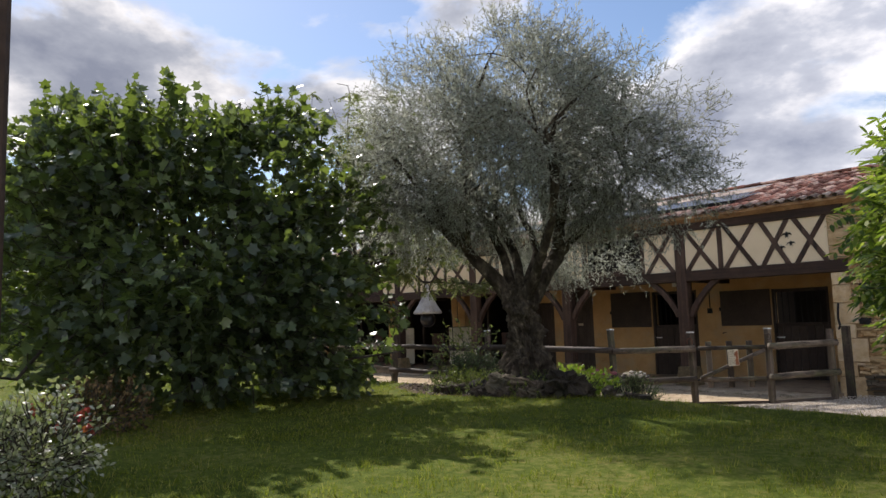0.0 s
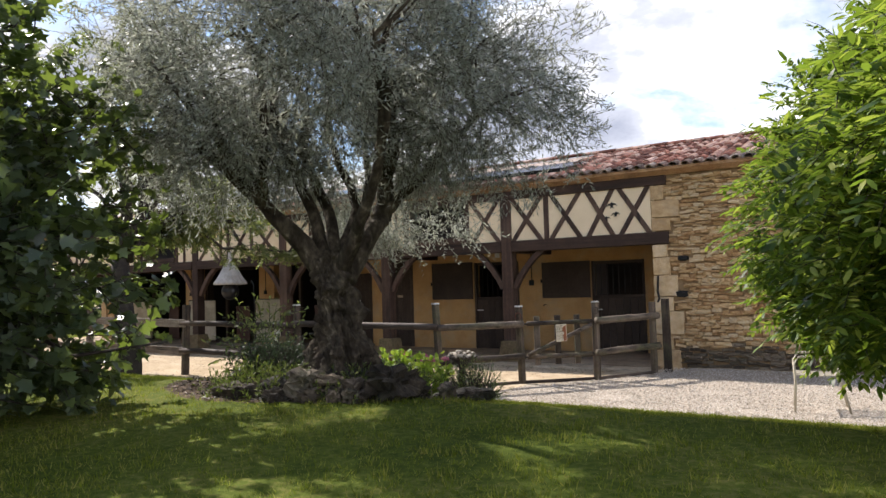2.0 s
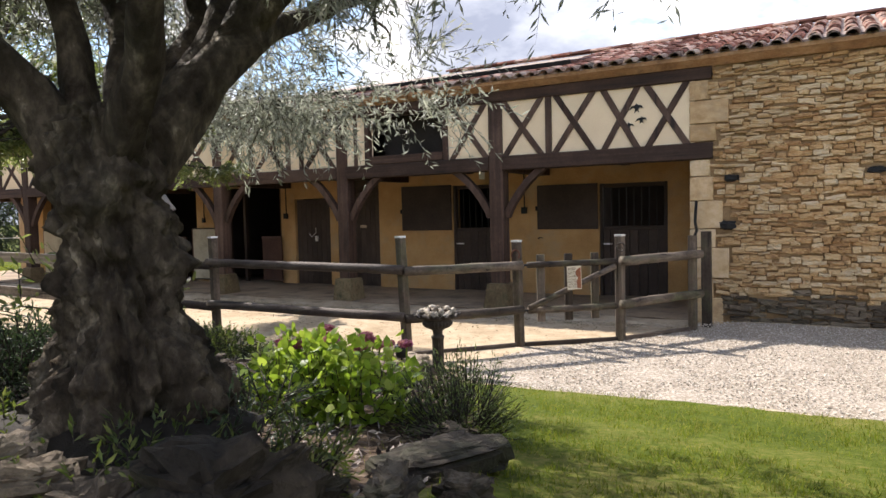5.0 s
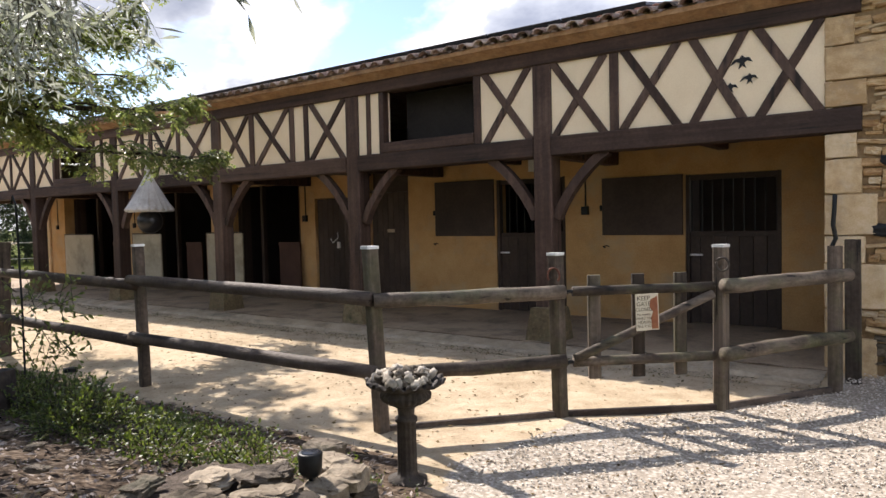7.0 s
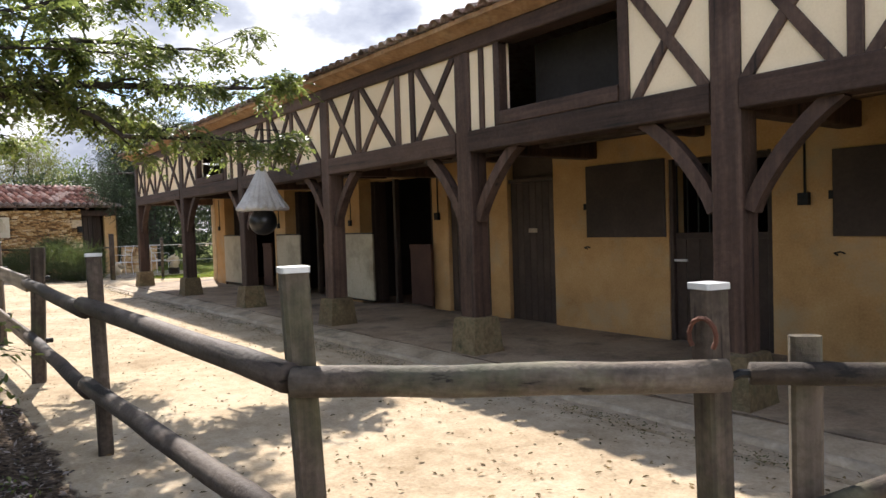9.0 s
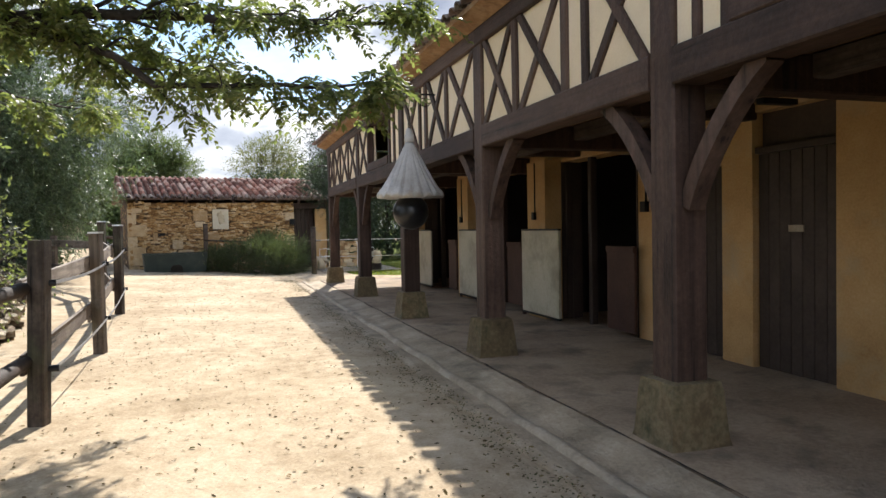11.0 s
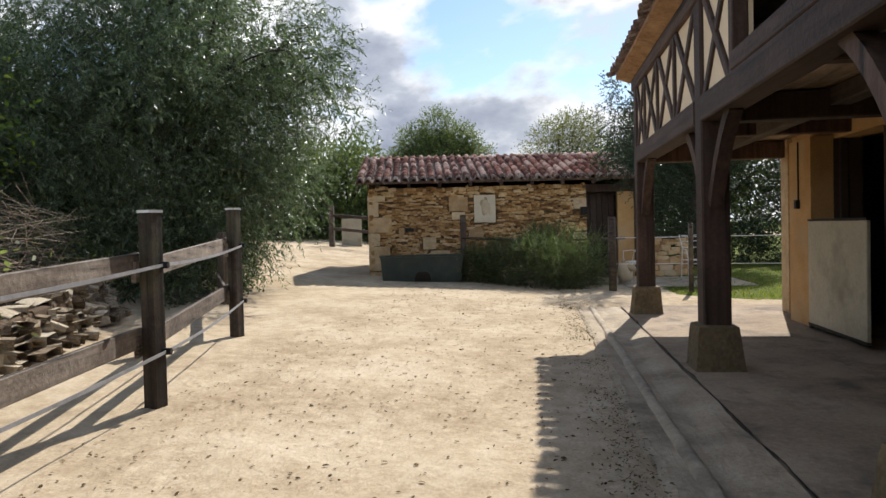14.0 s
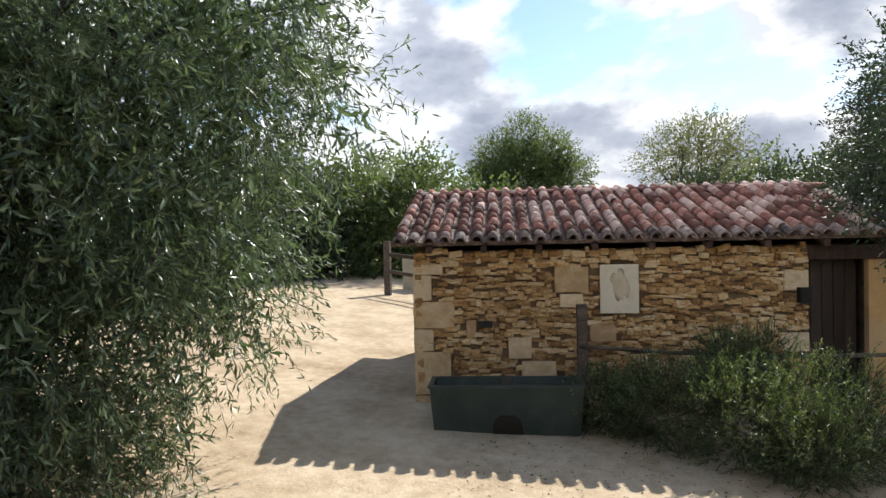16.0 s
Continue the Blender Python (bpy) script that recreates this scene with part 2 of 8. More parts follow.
# near-black boards: the unlit interior's shade is put into the colour
M_DARK = material("interior_shade_boards", [(0.022, 0.018, 0.016), (0.045, 0.038, 0.034)], 0.9, 2, 20, 0.2)
M_FENCE = material("weathered_fence_wood", [(0.032, 0.023, 0.016), (0.066, 0.049, 0.036), (0.138, 0.108, 0.082)], 0.8, 3, 30, 0.4, per_object=0.3, stain=((0.10, 0.12, 0.05), 0.4, 2.5), grain=(1.0, 6, 22))
M_POST = material("weathered_post_wood", [(0.034, 0.024, 0.017), (0.066, 0.049, 0.036), (0.13, 0.10, 0.077)], 0.8, 3, 30, 0.4, per_object=0.3, stain=((0.10, 0.12, 0.05), 0.3, 2.5), grain=(22, 22, 0.9))
M_FENCE_D = material("dark_fence_wood", [(0.030, 0.020, 0.015), (0.060, 0.042, 0.032), (0.10, 0.078, 0.062)], 0.75, 3, 30, 0.4, per_object=0.3, grain=(1.0, 8, 20))
M_CEIL = material("pale_ceiling_boards", [(0.16, 0.105, 0.065), (0.29, 0.205, 0.135), (0.40, 0.30, 0.21)], 0.85, 2, 25, 0.35, per_object=0.3, grain=(0.9, 8, 20))
M_BOARD = material("grey_board_wood", [(0.066, 0.049, 0.038), (0.145, 0.113, 0.088), (0.25, 0.208, 0.168)], 0.8, 2, 25, 0.35, per_object=0.3, grain=(0.9, 8, 20))
M_TWIG = material("pale_cut_branches", [(0.13, 0.095, 0.065), (0.24, 0.185, 0.13), (0.36, 0.29, 0.21)], 0.85, 3, 30, 0.2, per_island=0.6)
M_METALCAP = material("zinc_cap", [(0.55, 0.55, 0.55), (0.72, 0.72, 0.72)], 0.4, 6, 30, 0.05, metal=0.3)
M_BARK = material("olive_bark", [(0.009, 0.006, 0.004), (0.028, 0.020, 0.013), (0.058, 0.044, 0.030), (0.115, 0.092, 0.065), (0.36, 0.30, 0.22)], 0.95, 9, 30, 1.0, bump_scale=34, stretch=(1, 1, 0.6), stain=((0.018, 0.016, 0.009), 0.75, 5.0))
M_BARK_D = material("dark_bark", [(0.020, 0.016, 0.013), (0.045, 0.036, 0.030), (0.075, 0.062, 0.05)], 0.95, 5, 20, 0.9)
M_DRY = material("dry_wall_stone", [(0.16, 0.115, 0.07), (0.36, 0.28, 0.185), (0.58, 0.49, 0.36)], 0.9, 6, 30, 0.9, per_object=0.6)
M_ROCK = material("grey_garden_rock", [(0.024, 0.019, 0.014), (0.062, 0.048, 0.035), (0.17, 0.135, 0.098)], 0.9, 7, 30, 1.0, per_object=0.3, stain=((0.06, 0.07, 0.03), 0.5, 2.5))
M_ROCK_P = material("pale_garden_stone", [(0.075, 0.055, 0.037), (0.19, 0.148, 0.102), (0.38, 0.31, 0.225)], 0.9, 6, 30, 0.9, per_object=0.35, stain=((0.07, 0.06, 0.035), 0.6, 3.0))
M_PEBBLE = material("pale_pebbles", [(0.30, 0.26, 0.21), (0.50, 0.44, 0.36), (0.66, 0.60, 0.52)], 0.85, 8, 40, 0.2, per_island=0.6)
M_SOLAR = material("solar_glass", [(0.006, 0.007, 0.011), (0.012, 0.014, 0.020)], 0.25, 2, 10, 0.0, spec=0.3)
M_CLOTH = material("dull_white_funnel", [(0.36, 0.34, 0.32), (0.47, 0.45, 0.43), (0.57, 0.55, 0.53)], 0.6, 4, 30, 0.15, stain=((0.26, 0.23, 0.20), 0.6, 3.0))
M_STONE_U = material("river_pebbles", [(0.10, 0.08, 0.058), (0.24, 0.20, 0.15), (0.42, 0.37, 0.30)], 0.8, 9, 40, 0.4, per_object=1.0)
M_BALL = material("black_rubber_ball", [(0.006, 0.006, 0.007), (0.014, 0.014, 0.016)], 0.32, 4, 30, 0.0, spec=0.35)
M_PLASTIC = material("dark_green_plastic", [(0.019, 0.030, 0.026), (0.038, 0.054, 0.046)], 0.45, 3, 30, 0.05, stain=((0.07, 0.06, 0.05), 0.3, 3.0))
M_CAST = material("weathered_cast_iron", [(0.02, 0.016, 0.013), (0.05, 0.04, 0.032), (0.09, 0.075, 0.06)], 0.7, 8, 40, 0.4, metal=0.2)
M_CHAIR = material("cream_painted_metal", [(0.38, 0.33, 0.25), (0.52, 0.47, 0.38)], 0.5, 8, 40, 0.1)
M_HORSE = material("pale_cast_stone", [(0.40, 0.33, 0.22), (0.55, 0.47, 0.34)], 0.85, 5, 30, 0.3)
M_MULCH = material("bed_soil", [(0.030, 0.021, 0.015), (0.075, 0.055, 0.04), (0.17, 0.13, 0.10)], 0.95, 14, 60, 0.9)
M_STRAW = material("bark_mulch", [(0.035, 0.026, 0.021), (0.12, 0.095, 0.08), (0.34, 0.29, 0.255)], 0.95, 8, 30, 0.3, per_island=0.9)
M_TAPE = material("white_fence_tape", [(0.16, 0.16, 0.165), (0.30, 0.30, 0.31)], 0.5, 10, 60, 0.1)
M_SIGN = material("enamel_sign_cream", [(0.52, 0.46, 0.33), (0.64, 0.585, 0.46)], 0.5, 6, 40, 0.05, stain=((0.35, 0.20, 0.10), 0.4, 6.0))
M_INK = material("dark_sign_ink", [(0.03, 0.02, 0.015), (0.05, 0.03, 0.025)], 0.6)
M_RUST_D = material("dark_rusty_iron", [(0.07, 0.028, 0.018), (0.15, 0.06, 0.035)], 0.85, 20, 60, 0.3)
M_RUST = material("rusty_brown_paint", [(0.16, 0.05, 0.025), (0.30, 0.12, 0.055)], 0.8, 20, 60, 0.2)

L_OLIVE = leaf_material("olive_leaves", [(0.125, 0.132, 0.100), (0.215, 0.224, 0.18), (0.315, 0.32, 0.275), (0.44, 0.44, 0.395)], 0.52, 0.45, 0.4, (0.42, 0.45, 0.33))
L_FIG = leaf_material("fig_leaves", [(0.030, 0.046, 0.029), (0.048, 0.070, 0.040), (0.074, 0.098, 0.052), (0.13, 0.17, 0.055)], 0.36, 0.34, 0.55)
L_EUCA = leaf_material("narrow_grey_green_leaves", [(0.024, 0.039, 0.023), (0.052, 0.081, 0.042), (0.098, 0.138, 0.068), (0.21, 0.265, 0.155)], 0.30, 0.34, 0.45, (0.20, 0.30, 0.08))
L_WALN = leaf_material("compound_leaves", [(0.034, 0.052, 0.028), (0.060, 0.083, 0.042), (0.090, 0.110, 0.054), (0.17, 0.16, 0.064)], 0.53, 0.45, 0.35, (0.36, 0.44, 0.08))
L_WIST = leaf_material("bright_climber_leaves", [(0.022, 0.050, 0.012), (0.050, 0.105, 0.020), (0.12, 0.20, 0.032), (0.40, 0.44, 0.085)], 0.52)
L_COVER = leaf_material("ground_cover_leaves", [(0.022, 0.036, 0.014), (0.045, 0.068, 0.022), (0.085, 0.11, 0.035), (0.20, 0.20, 0.075)], 0.28, 0.5, 0.3)
L_HEDGE = leaf_material("dark_hedge_leaves", [(0.016, 0.030, 0.014), (0.03, 0.052, 0.022), (0.05, 0.08, 0.032)], 0.18, 0.5, 0.3, (0.10, 0.15, 0.05))
L_ROSEM = leaf_material("shrub_leaves", [(0.016, 0.029, 0.016), (0.037, 0.058, 0.029), (0.076, 0.105, 0.05), (0.26, 0.30, 0.14)], 0.3)
L_SEDUM = leaf_material("sedum_leaves", [(0.14, 0.24, 0.025), (0.24, 0.35, 0.04), (0.38, 0.45, 0.08)], 0.45)
L_FLOWER = leaf_material("magenta_flower", [(0.30, 0.03, 0.17), (0.50, 0.07, 0.30), (0.66, 0.18, 0.46)], 0.4)
L_PALE = leaf_material("pale_grey_leaves", [(0.12, 0.14, 0.08), (0.24, 0.25, 0.18), (0.40, 0.40, 0.33)], 0.3)
L_RED = leaf_material("red_flower", [(0.35, 0.02, 0.03), (0.55, 0.05, 0.07)], 0.3)
L_GRASS = leaf_material("grass_blades", [(0.066, 0.084, 0.011), (0.120, 0.135, 0.018), (0.19, 0.186, 0.032), (0.32, 0.272, 0.09)], 0.42, 0.7, 0.06)
L_PINE = leaf_material("far_tree_leaves", [(0.018, 0.031, 0.016), (0.036, 0.054, 0.026), (0.062, 0.082, 0.038)], 0.18, 0.5, 0.3, (0.14, 0.19, 0.05))
L_ROUND = leaf_material("round_tree_leaves", [(0.035, 0.055, 0.020), (0.070, 0.100, 0.034), (0.12, 0.15, 0.05)], 0.36, 0.5, 0.3, (0.30, 0.40, 0.08))
L_ASH = leaf_material("thin_far_leaves", [(0.085, 0.080, 0.04), (0.145, 0.125, 0.065), (0.22, 0.18, 0.10)], 0.35)
L_MOSS = leaf_material("moss_litter", [(0.03, 0.03, 0.015), (0.06, 0.055, 0.025), (0.11, 0.095, 0.045), (0.16, 0.12, 0.06)], 0.1, 0.8, 0.1)
L_DEAD = leaf_material("dry_leaves", [(0.05, 0.03, 0.018), (0.11, 0.07, 0.035), (0.20, 0.13, 0.06)], 0.1, 0.8, 0.1)

# ---- mesh tools ----
RNG = np.random.default_rng(7)


class Mesh:
    """Gathers vertices and faces for one mesh."""

    def __init__(self):
        self.v, self.f = [], []

    def add(self, verts, faces):
        n = len(self.v)
        self.v += [tuple(p) for p in verts]
        self.f += [tuple(n + i for i in f) for f in faces]
        return self

    def box(self, x0, x1, y0, y1, z0, z1):
        v = [(x, y, z) for z in (z0, z1) for y in (y0, y1) for x in (x0, x1)]
        return self.add(v, [(0, 2, 3, 1), (4, 5, 7, 6), (0, 1, 5, 4), (2, 6, 7, 3), (0, 4, 6, 2), (1, 3, 7, 5)])

    def timber(self, p0, p1, w, h, c=0.012, side=(0, 1, 0), bow=0.0):
        """A squared timber with chamfered edges from p0 to p1; h is measured along side."""
        p0, p1 = Vector(p0), Vector(p1)
        d = (p1 - p0).normalized()
        s = Vector(side)
        s = (s - d * s.dot(d)).normalized()
        u = d.cross(s)
        a, b = w / 2, h / 2
        ring = [(a - c, b), (a, b - c), (a, -b + c), (a - c, -b), (-a + c, -b), (-a, -b + c), (-a, b - c), (-a + c, b)]
        return self.add([p + u * x + s * y for p in (p0, p1) for x, y in ring],
                        [tuple(range(7, -1, -1)), tuple(range(8, 16))] + [(i, (i + 1) % 8, 8 + (i + 1) % 8, 8 + i) for i in range(8)])

    def sweep(self, pts, w, h, side=(0, 1, 0)):
        """A rectangular bar swept along points."""
        pts = [Vector(p) for p in pts]
        verts, n = [], len(pts)
        for i, p in enumerate(pts):
            d = (pts[min(i + 1, n - 1)] - pts[max(i - 1, 0)]).normalized()
            s = Vector(side)
            s = (s - d * s.dot(d)).normalized()
            u = d.cross(s)
            verts += [p + u * w / 2 * a + s * h / 2 * b for a, b in ((1, 1), (1, -1), (-1, -1), (-1, 1))]
        faces = [(3, 2, 1, 0), tuple(4 * (n - 1) + k for k in range(4))]
        for i in range(n - 1):
            faces += [(4 * i + k, 4 * i + (k + 1) % 4, 4 * i + 4 + (k + 1) % 4, 4 * i + 4 + k) for k in range(4)]
        return self.add(verts, faces)

    def tube(self, pts, radii, n=8, cap=True, wob=0.0):
        pts = [Vector(p) for p in pts]
        k = len(pts)
        ref = Vector((0.31, 0.52, 0.79))
        verts = []
        for i, p in enumerate(pts):
            d = (pts[min(i + 1, k - 1)] - pts[max(i - 1, 0)])
            d = d.normalized() if d.length > 1e-9 else Vector((0, 0, 1))
            s = (ref - d * ref.dot(d)).normalized()
            u = d.cross(s)
            r = radii[i] if hasattr(radii, "__len__") else radii
            for j in range(n):
                a = 2 * math.pi * j / n
                q = r * (1 + (wob * noise.noise(p * 3.1 + Vector((math.cos(a), math.sin(a), 0)) * 1.7) if wob else 0))
                verts.append(p + s * math.cos(a) * q + u * math.sin(a) * q)
        faces = [(i * n + j, i * n + (j + 1) % n, (i + 1) * n + (j + 1) % n, (i + 1) * n + j) for i in range(k - 1) for j in range(n)]
        if cap:
            faces += [tuple(range(n - 1, -1, -1)), tuple((k - 1) * n + j for j in range(n))]
        return self.add(verts, faces)

    def lathe(self, profile, n=20, at=(0, 0, 0), ripple=None):
        """profile: (radius, height) from bottom to top."""
        verts = []
        for i, (r, z) in enumerate(profile):
            for j in range(n):
                a = 2 * math.pi * j / n
                q, dz = (r, 0) if ripple is None else ripple(i, a, r)
                verts.append((at[0] + q * math.cos(a), at[1] + q * math.sin(a), at[2] + z + dz))
        k = len(profile)
        faces = [(i * n + j, i * n + (j + 1) % n, (i + 1) * n + (j + 1) % n, (i + 1) * n + j) for i in range(k - 1) for j in range(n)]
        faces += [tuple(range(n - 1, -1, -1)), tuple((k - 1) * n + j for j in range(n))]
        return self.add(verts, faces)

    def blob(self, center, size, rough=0.25, n=10, m=7, seed=0.0, flat=0.0):
        """A rounded, uneven lump."""
        c = Vector(center)
        verts, faces = [], []
        for i in range(m + 1):
            th = math.pi * i / m
            for j in range(n):
                a = 2 * math.pi * j / n
                d = Vector((math.sin(th) * math.cos(a), math.sin(th) * math.sin(a), math.cos(th)))
                k = 1 + rough * 2 * noise.noise(d * 1.6 + Vector((seed * 3.7, seed * 1.3, seed)))
                k += rough * 0.6 * noise.noise(d * 4.1 + Vector((seed, seed * 2.3, 5)))
                p = Vector((d.x * size[0], d.y * size[1], max(d.z, -1 + flat) * size[2])) * k
                verts.append(c + p)
        for i in range(m):
            faces += [(i * n + j, (i + 1) * n + j, (i + 1) * n + (j + 1) % n, i * n + (j + 1) % n) for j in range(n)]
        return self.add(verts, faces)

    def data(self, name, mat, smooth=False):
        me = bpy.data.meshes.new(name)
        me.from_pydata(self.v, [], self.f)
        me.materials.append(mat)
        if smooth:
            me.shade_smooth()
        me.update()
        return me


def np_mesh(name, v, f, mat, smooth=False):
    """A mesh from arrays: v (n, 3), f (m, 3 or 4)."""
    me = bpy.data.meshes.new(name)
    me.vertices.add(len(v))
    me.vertices.foreach_set("co", np.ascontiguousarray(v, dtype=np.float32).ravel())
    k = f.shape[1]
    me.loops.add(f.size)
    me.loops.foreach_set("vertex_index", np.ascontiguousarray(f, dtype=np.int32).ravel())
    me.polygons.add(len(f))
    me.polygons.foreach_set("loop_start", np.arange(0, f.size, k, dtype=np.int32))
    me.polygons.foreach_set("loop_total", np.full(len(f), k, dtype=np.int32))
    me.materials.append(mat)
    if smooth:
        me.polygons.foreach_set("use_smooth", np.ones(len(f), dtype=bool))
    me.update(calc_edges=True)
    me.validate()
    return me


def thing(name, label, category, group="", at=(0, 0, 0), rz=0.0, kind=""):
    """An empty at the base of a thing, which carries its parts."""
    ob = new(name)
    ob.matrix_world = pose(*at, 0, 0, rz)
    ob.empty_display_size = 0.1
    return tagged(ob, label, category, group, kind)


def part(name, mesh, mat, parent=None, label="", smooth=False, kind=""):
    """One mesh object under a thing or a part; its coordinates are the parent's."""
    me = mesh.data(name, mat, smooth) if isinstance(mesh, Mesh) else mesh
    ob = new(name, me)
    if parent is not None:
        ob.parent = parent
    if label or kind:
        tagged(ob, label, kind=kind)
    return ob


def solid(name, mesh, mat, label, category, group="", smooth=False, kind="", at=None, rz=0.0):
    """A thing that is one mesh."""
    ob = part(name, mesh, mat, None, "", smooth)
    if at is not None:
        ob.matrix_world = pose(*at, 0, 0, rz)
    return tagged(ob, label, category, group, kind)


def unit(v):
    return v / np.maximum(np.linalg.norm(v, axis=-1, keepdims=True), 1e-9)


LANCE = (np.array([(0, 0, 0), (0.5, 0.45, 0.10), (1, 0, 0), (0.5, -0.45, 0.10)]), np.array([(0, 1, 2), (0, 2, 3)]))
OVAL = (np.array([(0, 0, 0), (0.28, 0.42, 0.07), (0.68, 0.42, 0.07), (1, 0, -0.05), (0.68, -0.42, 0.07), (0.28, -0.42, 0.07)]),
        np.array([(0, 1, 5), (1, 2, 5), (2, 4, 5), (2, 3, 4)]))
LOBED = (np.array([(0, 0, 0), (0.12, 0.46, 0.05), (0.42, 0.30, 0), (0.66, 0.52, 0.04), (0.70, 0.20, 0), (1, 0, -0.06), (0.70, -0.20, 0), (0.66, -0.52, 0.04), (0.42, -0.30, 0), (0.12, -0.46, 0.05)]),
         np.array([(0, 1, 2), (0, 2, 8), (0, 8, 9), (2, 3, 4), (2, 4, 6), (2, 6, 8), (8, 6, 7), (4, 5, 6)]))


def leaves(name, pos, ahead, length, width, shape, mat, rng, flip=0.5):
    """Leaves at pos that point along ahead, turned at random about it."""
    base, tri = shape
    n = len(pos)
    a = unit(ahead)
    r = unit(rng.normal(size=(n, 3)) * flip + np.array([0, 0, 1.0]))
    s = unit(np.cross(r, a))
    u = np.cross(a, s)
    ln = np.broadcast_to(np.asarray(length, float), (n,))[:, None, None]
    wd = np.broadcast_to(np.asarray(width, float), (n,))[:, None, None]
    b = base[None]
    v = pos[:, None] + a[:, None] * b[..., :1] * ln + s[:, None] * b[..., 1:2] * wd + u[:, None] * b[..., 2:3] * wd * 1.6
    f = (np.arange(n) * len(base))[:, None, None] + tri[None]
    return np_mesh(name, v.reshape(-1, 3), f.reshape(-1, 3), mat)


def in_lobes(lobes, n, rng, shell=2.2):
    """Points in a set of ellipsoids (cx, cy, cz, rx, ry, rz), denser to their skins; also the outward way."""
    L = np.array(lobes, float)
    vol = L[:, 3] * L[:, 4] * L[:, 5]
    pick = rng.choice(len(L), n, p=vol / vol.sum())
    d = unit(rng.normal(size=(n, 3)))
    r = rng.random(n)[:, None] ** (1 / (3 * shell / 2.2)) * (0.86 + 0.22 * rng.random((n, 1)))
    p = L[pick, :3] + d * r * L[pick, 3:]
    return p, unit(d / L[pick, 3:])


def sprays(centers, out, count, reach, rng, droop=0.3, spread=0.5):
    """Twigs from centres outward, with count places along each: positions, ways along the twig."""
    n = len(centers)
    way = unit(out + rng.normal(size=(n, 3)) * spread + np.array([0, 0, -droop]))
    s = (np.arange(count) + rng.random((n, count))) / count
    bend = np.array([0, 0, -1.0]) * droop * 0.5
    pos = centers[:, None] + way[:, None] * (s * reach)[..., None] + bend * (s ** 2 * reach)[..., None]
    return pos.reshape(-1, 3), np.repeat(way, count, axis=0), way


def twig_mesh(name, starts, ways, reach, thick, mat, droop=0.3):
    n = len(starts)
    s = unit(np.cross(ways, np.array([0.3, 0.5, 0.8])))
    u = np.cross(ways, s)
    mid = starts + ways * reach * 0.5 + np.array([0, 0, -1]) * droop * 0.125 * reach
    tip = starts + ways * reach + np.array([0, 0, -1]) * droop * 0.5 * reach
    v = np.stack([starts + s * thick, starts - s * thick * 0.5 + u * thick * 0.87, starts - s * thick * 0.5 - u * thick * 0.87,
                  mid + s * thick * .7, mid - s * thick * 0.35 + u * thick * 0.6, mid - s * thick * 0.35 - u * thick * 0.6, tip], 1)
    t = np.array([(0, 1, 4), (0, 4, 3), (1, 2, 5), (1, 5, 4), (2, 0, 3), (2, 3, 5), (3, 4, 6), (4, 5, 6), (5, 3, 6)])
    f = (np.arange(n) * 7)[:, None, None] + t[None]
    return np_mesh(name, v.reshape(-1, 3), f.reshape(-1, 3), mat)


def limb(p0, p1, rng, bend=0.2, k=7):
    p0, p1 = Vector(p0), Vector(p1)
    L = (p1 - p0).length
    w = [Vector(rng.normal(size=3)) * bend * L * 0.35 for _ in range(2)]
    pts = []
    for i in range(k + 1):
        t = i / k
        pts.append(p0.lerp(p1, t) + w[0] * math.sin(math.pi * t) + w[1] * math.sin(2 * math.pi * t) * 0.5 + Vector((0, 0, 1)) * L * 0.10 * math.sin(math.pi * t))
    return pts


def rock_mesh(sx, sy, sz, seed, n=22, m=15, square=0.55, rough=0.16):
    """A broken block of stone with worn edges."""
    v, f = [], []
    off = Vector((seed * 3.1, seed * 1.7, seed * 2.3))
    for i in range(m + 1):
        th = math.pi * i / m
        for j in range(n):
            a = 2 * math.pi * j / n
            d = Vector((math.sin(th) * math.cos(a), math.sin(th) * math.sin(a), math.cos(th)))
            b = Vector([math.copysign(abs(q) ** square, q) for q in d])
            b /= max(1.0, b.length * 0.86)
            k = 1 + rough * 1.6 * noise.noise(d * 1.7 + off) - rough * 1.2 * abs(noise.noise(d * 3.6 + off)) + rough * 0.5 * noise.noise(d * 9 + off) + rough * 0.22 * noise.noise(d * 21 + off)
            v.append((b.x * sx * k, b.y * sy * k, b.z * sz * k))
    for i in range(m):
        f += [(i * n + j, (i + 1) * n + j, (i + 1) * n + (j + 1) % n, i * n + (j + 1) % n) for j in range(n)]
    return Mesh().add(v, f)

# ---- ground ----
BED = [(1.7, -9.3), (2.5, -9.55), (3.3, -9.3), (3.75, -8.8), (3.75, -8.1), (3.3, -7.2), (2.7, -6.2), (2.2, -5.3), (1.75, -4.5), (1.2, -4.05), (-1.0, -4.1),
       (-4.0, -4.15), (-5.0, -4.6), (-3.9, -5.4), (-2.2, -5.8), (-0.6, -6.6), (0.6, -7.6), (1.2, -8.6)]


def smooth(a, b, x):
    t = np.clip((x - a) / (b - a), 0, 1)
    return t * t * (3 - 2 * t)


def height(x, y):
    """Height of the land: a yard that climbs slightly towards the hut, and a lawn that climbs away from it."""
    x, y = np.asarray(x, float), np.asarray(y, float)
    start = -4.3 - 1.1 * smooth(-5.0, -9.0, x) - 1.5 * smooth(-12.0, -16.0, x)
    z = 0.86 * np.clip((start - y) / 4.6, 0, 1) * (1 - 0.7 * smooth(-15.0, -22.0, x))
    return z + 0.05 * np.maximum(0, np.minimum(-1.5 - y, 12)) * smooth(-7, -14, x) + 0.005 * np.clip(-14 - x, 0, 40)


